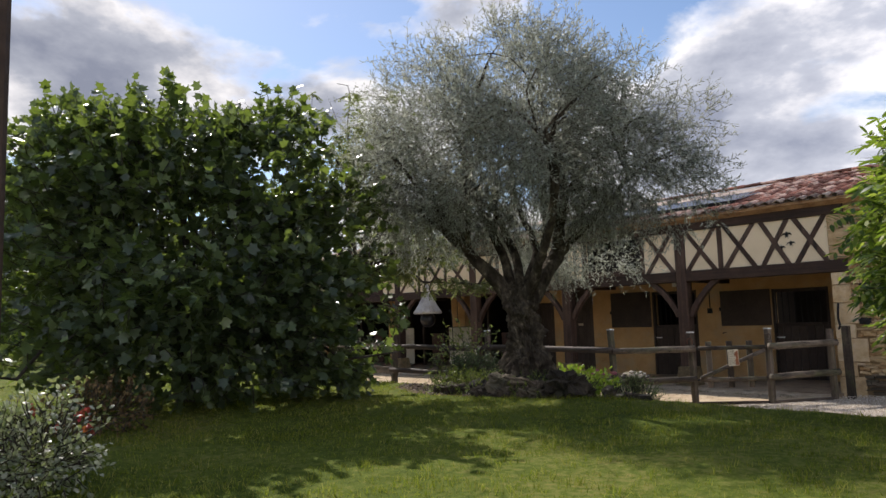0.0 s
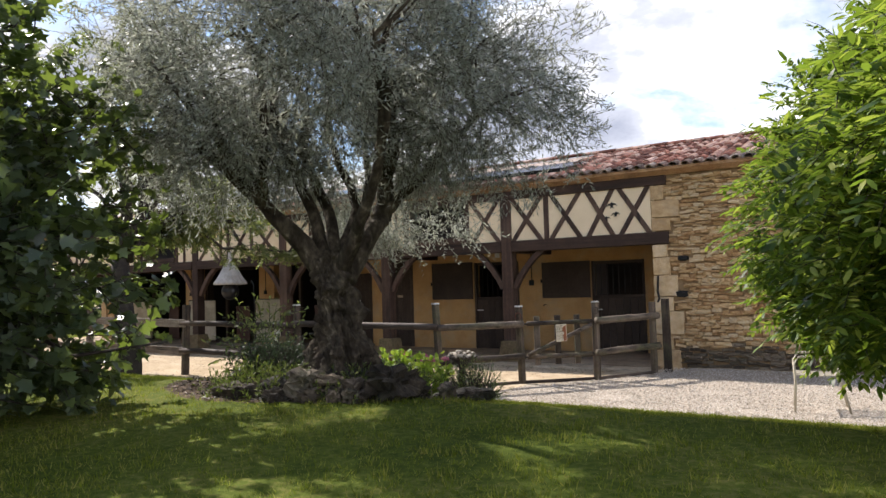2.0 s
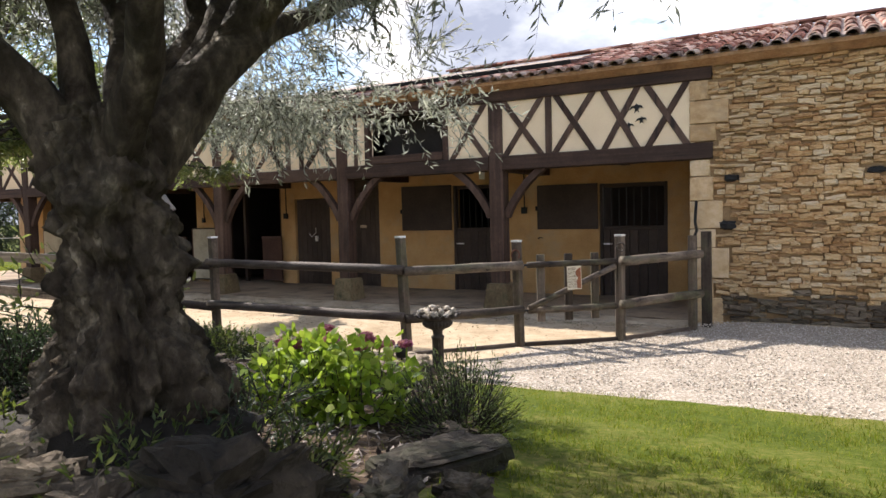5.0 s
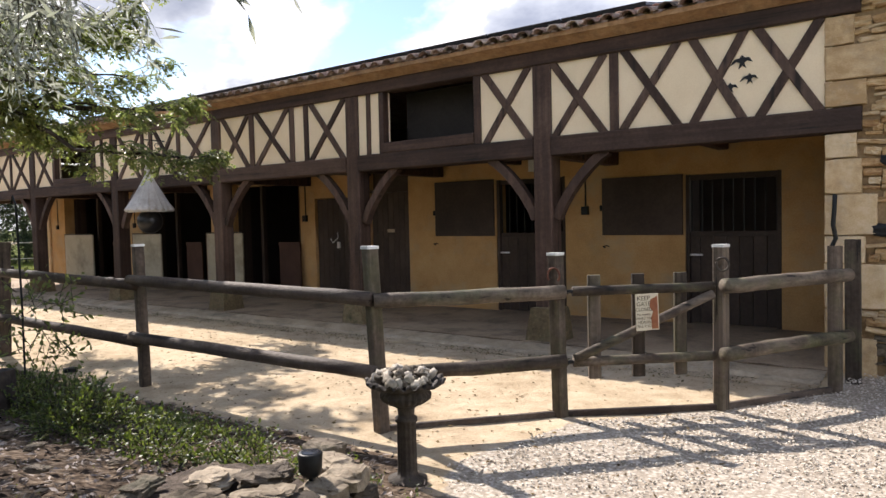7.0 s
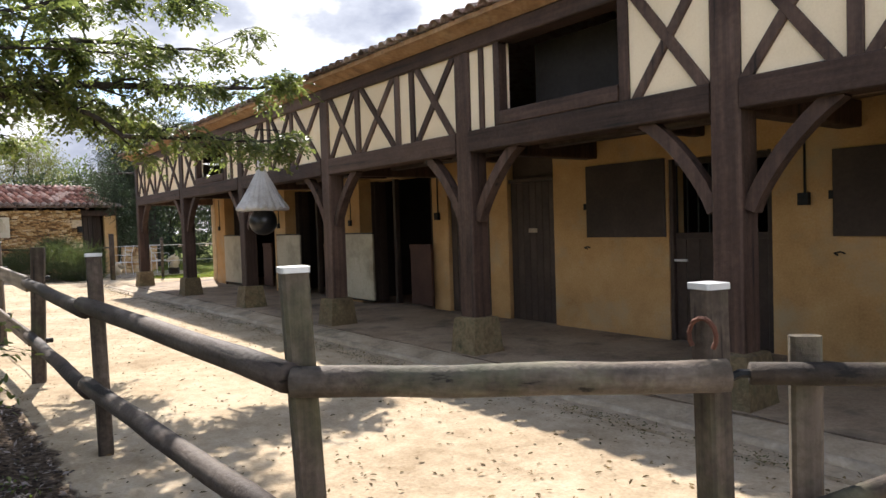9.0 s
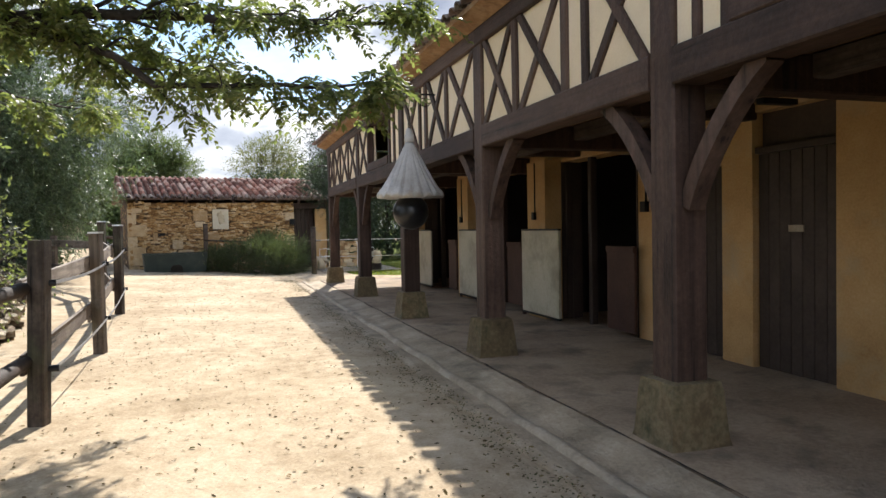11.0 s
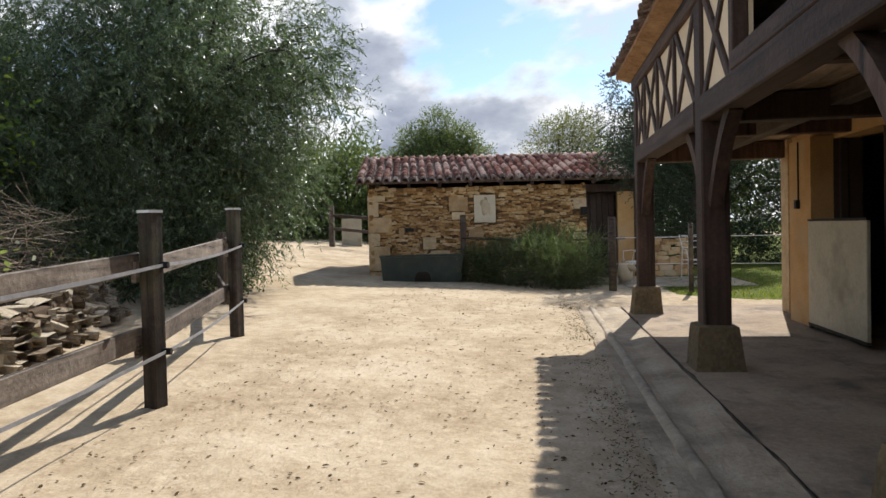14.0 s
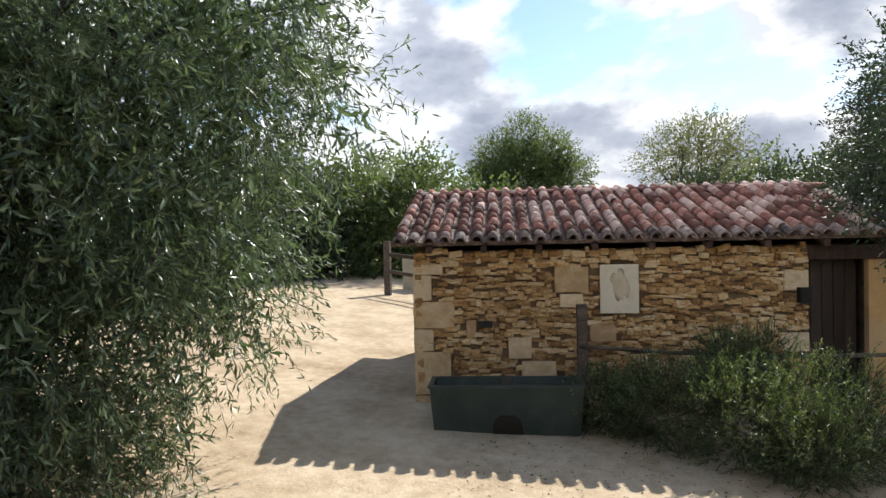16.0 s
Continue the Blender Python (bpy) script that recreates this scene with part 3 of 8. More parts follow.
def in_poly(x, y, poly, soft=0.12):
    """About 1 inside a polygon, 0 outside, with a soft rim."""
    x, y = np.asarray(x, float), np.asarray(y, float)
    inside = np.zeros(x.shape, bool)
    dist = np.full(x.shape, 1e9)
    for (x0, y0), (x1, y1) in zip(poly, poly[1:] + poly[:1]):
        cut = (y0 > y) != (y1 > y)
        inside ^= cut & (x < (x1 - x0) * (y - y0) / (y1 - y0 + 1e-12) + x0)
        t = np.clip(((x - x0) * (x1 - x0) + (y - y0) * (y1 - y0)) / ((x1 - x0) ** 2 + (y1 - y0) ** 2), 0, 1)
        dist = np.minimum(dist, np.hypot(x - x0 - t * (x1 - x0), y - y0 - t * (y1 - y0)))
    return np.clip(0.5 + np.where(inside, dist, -dist) / (2 * soft), 0, 1)


GRAVEL = [(1.45, -4.0), (1.75, -2.75), (2.55, -1.95), (3.1, -0.9), (3.1, -0.05), (12, -0.05), (12, -3.0), (8.0, -4.6), (5.6, -4.2), (4.0, -4.35), (3.0, -4.6), (2.4, -4.75), (1.8, -4.5)]
LAWN = [(-4.6, -4.7), (-3.6, -5.6), (-2.0, -6.0), (0, -5), (2.3, -4.8), (3.0, -4.6), (4.0, -4.35), (5.6, -4.2), (8.0, -4.6), (12, -3.0), (60, -3), (60, -90), (-60, -90), (-40, -16), (-24, -12.5), (-14, -10), (-8, -6.2)]
GARDEN = [(-19.6, 1.0), (-22.0, 0.9), (-26, 1.5), (-60, 3), (-60, 60), (20, 60), (20, 7), (-18.3, 7), (-18.6, 2.0)]


def spaced(lo, hi, step, far):
    mid = np.arange(lo, hi + step / 2, step)
    grow = step * 1.25 ** np.arange(1, 60)
    out = np.cumsum(grow)
    out = out[out < far]
    return np.concatenate([lo - out[::-1], mid, hi + out])


gx, gy = spaced(-27, 10, 0.13, 900), spaced(-15.5, 3.5, 0.13, 900)
GX, GY = np.meshgrid(gx, gy)
GZ = height(GX, GY)
rough = np.array([noise.noise(Vector((a * 1.3, b * 1.3, 0))) + 0.5 * noise.noise(Vector((a * 4, b * 4, 3))) for a, b in zip(GX.ravel(), GY.ravel())]).reshape(GX.shape)
flat_zone = smooth(-1.0, -0.8, GY) * smooth(-18.6, -18.0, GX) * (1 - smooth(3.3, 3.6, GX))
GZ = GZ + 0.014 * rough * (1 - flat_zone) - 0.05 * flat_zone
nx, ny = len(gx), len(gy)
idx = np.arange(nx * ny).reshape(ny, nx)
quads = np.stack([idx[:-1, :-1], idx[:-1, 1:], idx[1:, 1:], idx[1:, :-1]], -1).reshape(-1, 4)

mg = bpy.data.materials.new("ground_cover")
mg.use_nodes = True
gt = mg.node_tree
gt.nodes.clear()
gout = gt.nodes.new("ShaderNodeOutputMaterial")
gp = node(gt, "ShaderNodeBsdfPrincipled", Roughness=0.95)
gp.inputs["Specular IOR Level"].default_value = 0.05
gt.links.new(gp.outputs[0], gout.inputs[0])
att = gt.nodes.new("ShaderNodeAttribute")
att.attribute_name = "zone"
gsep = gt.nodes.new("ShaderNodeSeparateColor")
gt.links.new(att.outputs["Color"], gsep.inputs[0])
gco = gt.nodes.new("ShaderNodeTexCoord")


def gnoise(scale, detail=5.0, rough=0.6):
    n = node(gt, "ShaderNodeTexNoise", Scale=scale, Detail=detail, Roughness=rough)
    gt.links.new(gco.outputs["Object"], n.inputs["Vector"])
    return n.outputs["Fac"]


ragged = math_node(gt, "MULTIPLY", math_node(gt, "SUBTRACT", gnoise(5.5), 0.5), 1.3)


def gmask(channel):
    return ramp_node(gt, math_node(gt, "ADD", gsep.outputs[channel], ragged), [(0.42, (0, 0, 0)), (0.58, (1, 1, 1))])


sand_fac = math_node(gt, "ADD", math_node(gt, "ADD", math_node(gt, "MULTIPLY", gnoise(0.9), 0.42), math_node(gt, "MULTIPLY", gnoise(6), 0.33)), math_node(gt, "MULTIPLY", gnoise(42), 0.25))
sand = ramp_node(gt, sand_fac, [(0.36, (0.29, 0.215, 0.134)), (0.5, (0.45, 0.356, 0.242)), (0.63, (0.56, 0.465, 0.335))])
vor = node(gt, "ShaderNodeTexVoronoi", Scale=40.0)
gt.links.new(gco.outputs["Object"], vor.inputs["Vector"])
speck = ramp_node(gt, vor.outputs["Distance"], [(0.09, (1, 1, 1)), (0.17, (0, 0, 0))])
sand = mix_node(gt, math_node(gt, "MULTIPLY", speck, ramp_node(gt, gnoise(1.6), [(0.45, (0.1, 0.1, 0.1)), (0.62, (0.8, 0.8, 0.8))])), sand, (0.17, 0.115, 0.07))
vg = node(gt, "ShaderNodeTexVoronoi", Scale=30.0)
gt.links.new(gco.outputs["Object"], vg.inputs["Vector"])
gravel = mix_node(gt, 0.6, ramp_node(gt, gnoise(60), [(0.35, (0.30, 0.25, 0.19)), (0.62, (0.62, 0.55, 0.46))]), ramp_node(gt, vg.outputs["Distance"], [(0.1, (0.62, 0.56, 0.48)), (0.6, (0.22, 0.18, 0.14))]))
lawn_fac = math_node(gt, "ADD", math_node(gt, "MULTIPLY", gnoise(0.8), 0.5), math_node(gt, "MULTIPLY", gnoise(26), 0.5))
lawn = ramp_node(gt, lawn_fac, [(0.36, (0.040, 0.060, 0.010)), (0.5, (0.085, 0.110, 0.017)), (0.64, (0.18, 0.165, 0.05))])
mulch = ramp_node(gt, gnoise(22), [(0.35, (0.035, 0.024, 0.016)), (0.5, (0.09, 0.064, 0.045)), (0.66, (0.20, 0.155, 0.115))])
ground_col = mix_node(gt, gmask(1), sand, gravel)
ground_col = mix_node(gt, gmask(0), ground_col, lawn)
ground_col = mix_node(gt, gmask(2), ground_col, mulch)
gt.links.new(ground_col, gp.inputs["Base Color"])
gb = node(gt, "ShaderNodeBump", Strength=0.6, Distance=0.025)
gt.links.new(math_node(gt, "ADD", gnoise(16), math_node(gt, "MULTIPLY", gnoise(120), 0.4)), gb.inputs["Height"])
gt.links.new(gb.outputs[0], gp.inputs["Normal"])

gmesh = np_mesh("ground", np.stack([GX, GY, GZ], -1).reshape(-1, 3), quads, mg, smooth=True)
zone = np.zeros((nx * ny, 4), np.float32)
zone[:, 0] = np.maximum(in_poly(GX, GY, LAWN), in_poly(GX, GY, GARDEN)).ravel()
far = (np.abs(GX + 8) > 70) | (np.abs(GY) > 80)
zone[:, 0] = np.maximum(zone[:, 0], far.ravel())
zone[:, 1] = in_poly(GX, GY, GRAVEL, 0.1).ravel()
MULCH2 = [(-8.2, -5.2), (-11, -5.5), (-15.5, -7.0), (-16.5, -8.5), (-20, -9.0), (-22, -11), (-18, -13), (-10, -9)]
zone[:, 2] = np.maximum(in_poly(GX, GY, BED), in_poly(GX, GY, MULCH2, 0.3)).ravel()
zone[:, 3] = 1
attr = gmesh.attributes.new("zone", "FLOAT_COLOR", "POINT")
attr.data.foreach_set("color", zone.ravel())
ground = new("ground", gmesh)
tagged(ground, "sandy yard, pale gravel, mulch and sloping lawn", "ground", kind="structure")


def on_land(x, y):
    return float(height(x, y))


# ---- concrete walk of the porch ----
solid("porch_floor", Mesh().box(-18.05, 2.98, -0.145, 6.2, -0.12, 0.012), M_FLOOR, "worn grey concrete porch floor with a cracked edge", "floor", kind="structure")
gut = Mesh()
prof = [(-0.86, -0.12), (-0.84, -0.02), (-0.79, -0.004), (-0.70, -0.010), (-0.64, -0.022), (-0.55, -0.026), (-0.50, -0.030), (-0.42, -0.026), (-0.34, -0.008), (-0.27, 0.006), (-0.172, 0.008), (-0.168, -0.12)]
xs = np.linspace(-18.05, 2.98, 320)
gv = [(x, y + (0.05 * noise.noise(Vector((x * 1.3, y * 3, 0))) + 0.03 * noise.noise(Vector((x * 4.1, y * 3, 2)))) * (1 if y < -0.6 else 0.35 if y < -0.3 else 0.15), z + 0.012 * noise.noise(Vector((x * 1.5, y * 3, 7))) + 0.005 * noise.noise(Vector((x * 6, y * 9, 1)))) for x in xs for y, z in prof]
k = len(prof)
gf = [(i * k + j, i * k + j + 1, (i + 1) * k + j + 1, (i + 1) * k + j) for i in range(len(xs) - 1) for j in range(k - 1)]
gut.add(gv, gf)
rprof = [(-0.655, -0.06), (-0.645, -0.002), (-0.62, 0.012), (-0.59, 0.015), (-0.565, 0.004), (-0.55, -0.06)]
rv = [(x, y + 0.016 * noise.noise(Vector((x * 0.9, 0, 4))) + 0.008 * noise.noise(Vector((x * 5, y * 9, 0))), z + 0.022 * noise.noise(Vector((x * 1.6, y * 6, 7))) + 0.006 * noise.noise(Vector((x * 9, y * 9, 2)))) for x in xs for y, z in rprof]
k2 = len(rprof)
# concrete a little paler than the gutter's, which paints in the ridge's highlight
solid("gutter_kerb", Mesh().add(rv, [(i * k2 + j, i * k2 + j + 1, (i + 1) * k2 + j + 1, (i + 1) * k2 + j) for i in range(len(xs) - 1) for j in range(k2 - 1)]), M_CONCRETE_P, "low rounded concrete kerb beside the gutter", "kerb", smooth=True, kind="structure")
solid("gutter", gut, M_CONCRETE, "shallow cast concrete gutter along the porch edge", "gutter", smooth=False, kind="structure")
# open crack between gutter and floor
cm = Mesh()
for x in np.arange(-18.0, 2.9, 0.07):
    y = [-0.157 + 0.022 * noise.noise(Vector((q * 2.3, 0, 0))) + 0.008 * noise.noise(Vector((q * 17, 5, 0))) for q in (x, x + 0.07)]
    w = [max(0.0015, 0.006 + 0.014 * noise.noise(Vector((q * 4.3, 9, 0)))) for q in (x, x + 0.07)]
    cm.add([(x, y[0] - w[0], 0.0135), (x + 0.07, y[1] - w[1], 0.0135), (x + 0.07, y[1] + w[1], 0.0135), (x, y[0] + w[0], 0.0135)], [(0, 1, 2, 3)])
solid("joint_crack", cm, M_CRACK, "dark open crack along the porch floor's edge", "crack", kind="structure")

# ---- the stable ----
stable = thing("stable_building", "half-timbered stable with an open porch and terracotta roof", "building")
POSTS = [-0.01, -3.08, -6.28, -9.62, -13.20, -17.18]
PW = 0.24
for x in POSTS:
    jit = RNG.normal(size=2) * 0.006
    post = part("post", Mesh().timber((x, 0.12, 0.40), (x + jit[0], 0.12, 3.262), PW, PW, 0.014), M_TIMBER, stable)
    m = Mesh()
    prof = [(0.225, -0.04), (0.205, 0.05), (0.178, 0.33), (0.168, 0.395), (0.12, 0.405)]
    v = []
    for i, (r, z) in enumerate(prof):
        for sx, sy in ((1, 1), (0, 1.04), (-1, 1), (-1.04, 0), (-1, -1), (0, -1.04), (1, -1), (1.04, 0)):
            q = r * (1 + 0.06 * noise.noise(Vector((x * 3 + sx, sy * 1.3, z * 4))))
            v.append((x + sx * q, 0.12 + sy * q, z + 0.012 * noise.noise(Vector((x + sx, sy, i * 2.1)))))
    f = [(i * 8 + j, i * 8 + (j + 1) % 8, i * 8 + 8 + (j + 1) % 8, i * 8 + 8 + j) for i in range(len(prof) - 1) for j in range(8)] + [tuple(32 + j for j in range(8))]
    part("stone_base", m.add(v, f), M_BASE, post, "tapered mossy limestone base")

LEFT_END = -17.30
edges = [2.99] + POSTS
for i in range(len(edges) - 1):
    a, b = (edges[i] - (0 if i == 0 else PW / 2) + (0.24 if i == 0 else 0)), edges[i + 1] + PW / 2
    part("bressummer", Mesh().timber((a, 0.10, 2.305), (b, 0.10, 2.305), 0.225, 0.22, 0.012), M_TIMBER_X, stable)
    for s, px in ((-1, edges[i] - PW / 2 if i else None), (1, edges[i + 1] + PW / 2)):
        if px is None:
            continue
        arc = []
        for q in range(9):
            t = q / 8
            out = 0.62 * (1 - math.cos(t * math.pi / 2)) ** 0.9 + 0.38 * t
            up = 0.62 * math.sin(t * math.pi / 2) * (0.62 + 0.38 * t) + 0.38 * t
            arc.append((px + s * (0.02 + 0.64 * out), 0.11, 1.46 + 0.76 * up))
        part("brace", Mesh().sweep(arc, 0.105, 0.11), M_TIMBER, stable)
for a, b in ((3.22, -6.3), (-6.3, LEFT_END - 0.05)):
    part("wall_plate", Mesh().timber((a, 0.10, 3.345), (b, 0.10, 3.345), 0.17, 0.24, 0.012), M_TIMBER_X, stable)

STUDS = [(0.83, 0.93), (-0.97, -0.87), (-2.56, -2.47), (-2.80, -2.73), (-4.08, -3.99), (-4.41, -4.31), (-5.38, -5.27), (-7.44, -7.34), (-8.33, -8.23), (-8.62, -8.53),
         (-10.12, -10.04), (-10.47, -10.36), (-12.20, -12.10), (-14.36, -14.27), (-15.40, -15.31), (-16.40, -16.31)]
CROSSES = [(0.11, 0.80), (0.95, 1.62), (1.70, 2.25), (2.33, 2.93), (-0.86, -0.14), (-3.98, -3.22), (-5.26, -4.42), (-6.15, -5.39), (-7.33, -6.42), (-8.22, -7.45), (-9.48, -8.63),
           (-13.06, -12.21), (-14.26, -13.34), (-15.30, -14.37), (-16.30, -15.41), (-17.05, -16.41)]
for a, b in STUDS:
    part("stud", Mesh().timber(((a + b) / 2, 0.065, 2.41), ((a + b) / 2 + RNG.normal() * 0.006, 0.065, 3.27), b - a, 0.12, 0.008), M_TIMBER, stable)
for a, b in CROSSES:
    for s in (0, 1):
        j = RNG.normal(size=2) * 0.012
        p0, p1 = (a + 0.03 + j[0], 0.07 - 0.004 * s, 2.40), (b - 0.03 + j[1], 0.07 - 0.004 * s, 3.275)
        if s:
            p0, p1 = (p1[0], p0[1], p0[2]), (p0[0], p1[1], p1[2])
        part("cross_brace", Mesh().timber(p0, p1, 0.088, 0.12, 0.008), M_TIMBER, stable)
for a, b in ((0.11, 2.99), (-0.96, -0.13), (-2.96, -2.48), (-6.16, -3.2), (-9.5, -6.40), (-10.45, -9.74), (-13.08, -12.11), (-17.06, -13.32)):
    part("infill_panel", Mesh().box(a, b, 0.035, 0.16, 2.40, 3.28), M_CREAM, stable, "cream rendered infill")
for a, b in ((-2.47, -0.97), (-12.10, -10.47)):
    part("loft_sill", Mesh().timber((a, 0.09, 2.49), (b, 0.09, 2.49), 0.14, 0.2, 0.01), M_TIMBER_X, stable)
    # dark sheet behind each opening stands in for the loft's shade
    part("loft_shade_sheet", Mesh().box(a - 0.02, b + 0.02, 0.55, 0.60, 2.42, 3.3), M_DARK, stable)
# side of the loft at the far end
part("gable_panel", Mesh().box(LEFT_END + 0.05, LEFT_END + 0.12, 0.24, 6.2, 2.42, 3.35), M_CREAM, stable)
part("gable_beam", Mesh().timber((LEFT_END + 0.1, 0.2, 2.305), (LEFT_END + 0.1, 2.15, 2.305), 0.22, 0.22, 0.012, side=(1, 0, 0)), M_TIMBER, stable)

# swallows on the render
for cx, cz, s in ((2.20, 2.96, 0.95), (2.27, 2.79, 0.75), (2.09, 2.72, 0.72)):
    p = [(-0.11, -0.025), (-0.07, 0.035), (-0.015, 0.045), (0.01, 0.075), (0.035, 0.048), (0.08, 0.045), (0.115, -0.01), (0.055, 0.015), (0.03, -0.008), (0.05, -0.065), (0.012, -0.032), (-0.025, -0.065), (-0.012, -0.008), (-0.045, 0.012)]
    n = len(p)
    v = [(cx + a * s, y, cz + b * s) for y in (0.031, 0.022) for a, b in p]
    part("swallow_ornament", Mesh().add(v, [tuple(range(n)), tuple(range(2 * n - 1, n - 1, -1))] + [(i, n + i, n + (i + 1) % n, (i + 1) % n) for i in range(n)]), M_IRON, stable, "flat black metal swallow")

# the wall at the back of the porch
YB = 2.09
OPEN = [(1.01, 2.19, 2.0), (-1.96, -0.75, 2.08), (-4.67, -3.75, 2.36), (-6.10, -5.08, 1.94), (-8.45, -6.52, 2.27), (-11.75, -9.25, 2.27), (-15.6, -12.5, 2.27)]
outline, cur = [(3.0, -0.05)], 3.0
for a, b, top in OPEN:
    outline += [(b, -0.05), (b, top), (a, top), (a, -0.05)]
outline += [(-17.2, -0.05), (-17.2, 2.45), (3.0, 2.45)]
n = len(outline)
bw = bmesh.new()
front = bw.faces.new([bw.verts.new((x, YB, z)) for x, z in outline])
deep = bmesh.ops.extrude_face_region(bw, geom=[front])
bmesh.ops.translate(bw, verts=[v for v in deep["geom"] if isinstance(v, bmesh.types.BMVert)], vec=(0, 0.3, 0))
bmesh.ops.triangulate(bw, faces=[f for f in bw.faces if len(f.verts) > 4])
bmesh.ops.recalc_face_normals(bw, faces=bw.faces)
bwm = bpy.data.meshes.new("back_wall")
bw.to_mesh(bwm)
bw.free()
bwm.materials.append(M_OCHRE)
part("back_wall", bwm, M_OCHRE, stable, "ochre rendered wall stained grey near the doors")
for a, b in ((-9.05, -8.45), (-12.35, -11.75), (-16.3, -15.6)):
    part("pier", Mesh().box(a, b, 1.82, YB - 0.003, 0.0, 2.3), M_OCHRE, stable)
    part("lamp_conduit", Mesh().box((a + b) / 2 - 0.03, (a + b) / 2 - 0.015, 1.803, 1.817, 1.55, 2.28).box((a + b) / 2 - 0.06, (a + b) / 2 + 0.015, 1.77, 1.818, 1.45, 1.56), M_IRON, stable, "black switch box and conduit")
for x in (-6.35, -0.42):
    part("lamp_conduit", Mesh().box(x - 0.008, x + 0.008, YB - 0.02, YB - 0.003, 1.6, 2.4).box(x - 0.05, x + 0.05, YB - 0.06, YB - 0.003, 1.5, 1.62), M_IRON, stable, "black switch box and conduit")
part("vent_grille", Mesh().box(-1.36, -1.24, YB - 0.012, YB - 0.003, 2.18, 2.42), M_METALCAP, stable, "pale ribbed vent")
# rear wall and partitions coloured dark for the shade inside the stalls
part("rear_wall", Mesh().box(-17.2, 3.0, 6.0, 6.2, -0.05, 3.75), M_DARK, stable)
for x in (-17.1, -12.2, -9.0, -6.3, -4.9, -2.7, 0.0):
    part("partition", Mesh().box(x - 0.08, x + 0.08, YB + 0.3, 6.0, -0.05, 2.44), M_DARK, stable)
part("quoin_corner", Mesh().box(-17.26, -16.98, YB - 0.06, YB + 0.36, 0.0, 2.44), M_QUOIN, stable, "pale dressed stone corner")

# porch ceiling: cross beams, joists and boards
part("loft_floor", Mesh().box(-17.2, 2.98, 0.2, 6.0, 2.470, 2.50), M_CEIL, stable)
for i in range(12):
    y = 0.29 + 0.158 * i
    part("floor_board", Mesh().timber((-17.2, y, 2.458), (2.98, y, 2.458), 0.15, 0.022, 0.004, side=(0, 0, 1)), M_CEIL, stable)
for x in POSTS + [1.5, -1.55, -4.7, -7.95, -11.4, -15.2]:
    big_one = x in POSTS
    part("cross_beam", Mesh().timber((x, 0.16, 2.31 if big_one else 2.37), (x, YB + 0.02, 2.31 if big_one else 2.37), 0.2 if big_one else 0.14, 0.24 if big_one else 0.15, 0.012, side=(0, 0, 1)), M_TIMBER, stable)
for x0, x1 in zip(POSTS[1:], POSTS[:-1]):
    part("tie_beam", Mesh().timber((x0 + 0.1, 1.15, 2.36), (x1 - 0.1, 1.15, 2.36), 0.16, 0.16, 0.012), M_FENCE_D, stable)


# doors
def plank_door(name, a, b, z0, z1, y, mat, label, n=6):
    d = part(name, Mesh().box(a + 0.02, b - 0.02, y + 0.03, y + 0.05, z0, z1), mat, stable, label)
    w = (b - a - 0.03) / n
    for i in range(n):
        part("plank", Mesh().timber((a + 0.015 + w * (i + 0.5), y + 0.02, z0), (a + 0.015 + w * (i + 0.5), y + 0.02, z1), w - 0.006, 0.03, 0.004), mat, d)
    return d


def barred_door(a, b, top):
    d = plank_door("stable_door", a, b, 0.02, 1.19, YB + 0.06, M_DOOR, "dark brown stable door with a barred upper half", 7)
    part("rail", Mesh().timber((a, YB + 0.08, 1.21), (b, YB + 0.08, 1.21), 0.07, 0.05, 0.006), M_DOOR, d)
    part("rail", Mesh().timber((a, YB + 0.08, top - 0.04), (b, YB + 0.08, top - 0.04), 0.07, 0.05, 0.006), M_DOOR, d)
    for i in range(9):
        x = a + (b - a) * (i + 0.5) / 9
        part("bar", Mesh().tube([(x, YB + 0.08, 1.2), (x, YB + 0.08, top - 0.03)], 0.010, 6), M_IRON, d)
    for x in (a + 0.03, b - 0.03):
        part("jamb", Mesh().timber((x, YB + 0.05, 0), (x, YB + 0.05, top), 0.05, 0.08, 0.006), M_DOOR, d)
    part("bolt", Mesh().box(a + 0.06, a + 0.22, YB + 0.01, YB + 0.035, 0.92, 0.945), M_METALCAP, d, "steel bolt")


barred_door(1.01, 2.19, 2.0)
barred_door(-1.96, -0.75, 2.08)
for a, b, top in ((-0.16, 0.99, 2.01), (-3.16, -1.98, 2.1)):
    s = part("shutter", Mesh().timber(((a + b) / 2, YB - 0.02, 1.20), ((a + b) / 2, YB - 0.02, top), b - a, 0.035, 0.015), M_DOOR, stable, "dark brown closed sliding shutter")
    part("handle", Mesh().box(a - 0.03, a + 0.01, YB - 0.04, YB - 0.003, 1.55, 1.63), M_IRON, s)
for x, z in ((-3.17, 1.05), (-0.13, 1.02)):
    part("wall_hook", Mesh().tube([(x, YB, z), (x - 0.01, YB - 0.05, z + 0.02), (x + 0.05, YB - 0.06, z + 0.035), (x + 0.09, YB - 0.06, z + 0.02)], 0.008, 6), M_IRON, stable)
d = plank_door("tack_room_door", -4.67, -3.75, 0.02, 1.98, YB + 0.05, M_DOOR, "dark brown boarded door under a transom window", 7)
part("number_plate", Mesh().box(-4.28, -4.12, YB + 0.036, YB + 0.05, 1.27, 1.33), M_CONCRETE_P, d, "small pale plate with illegible marks")
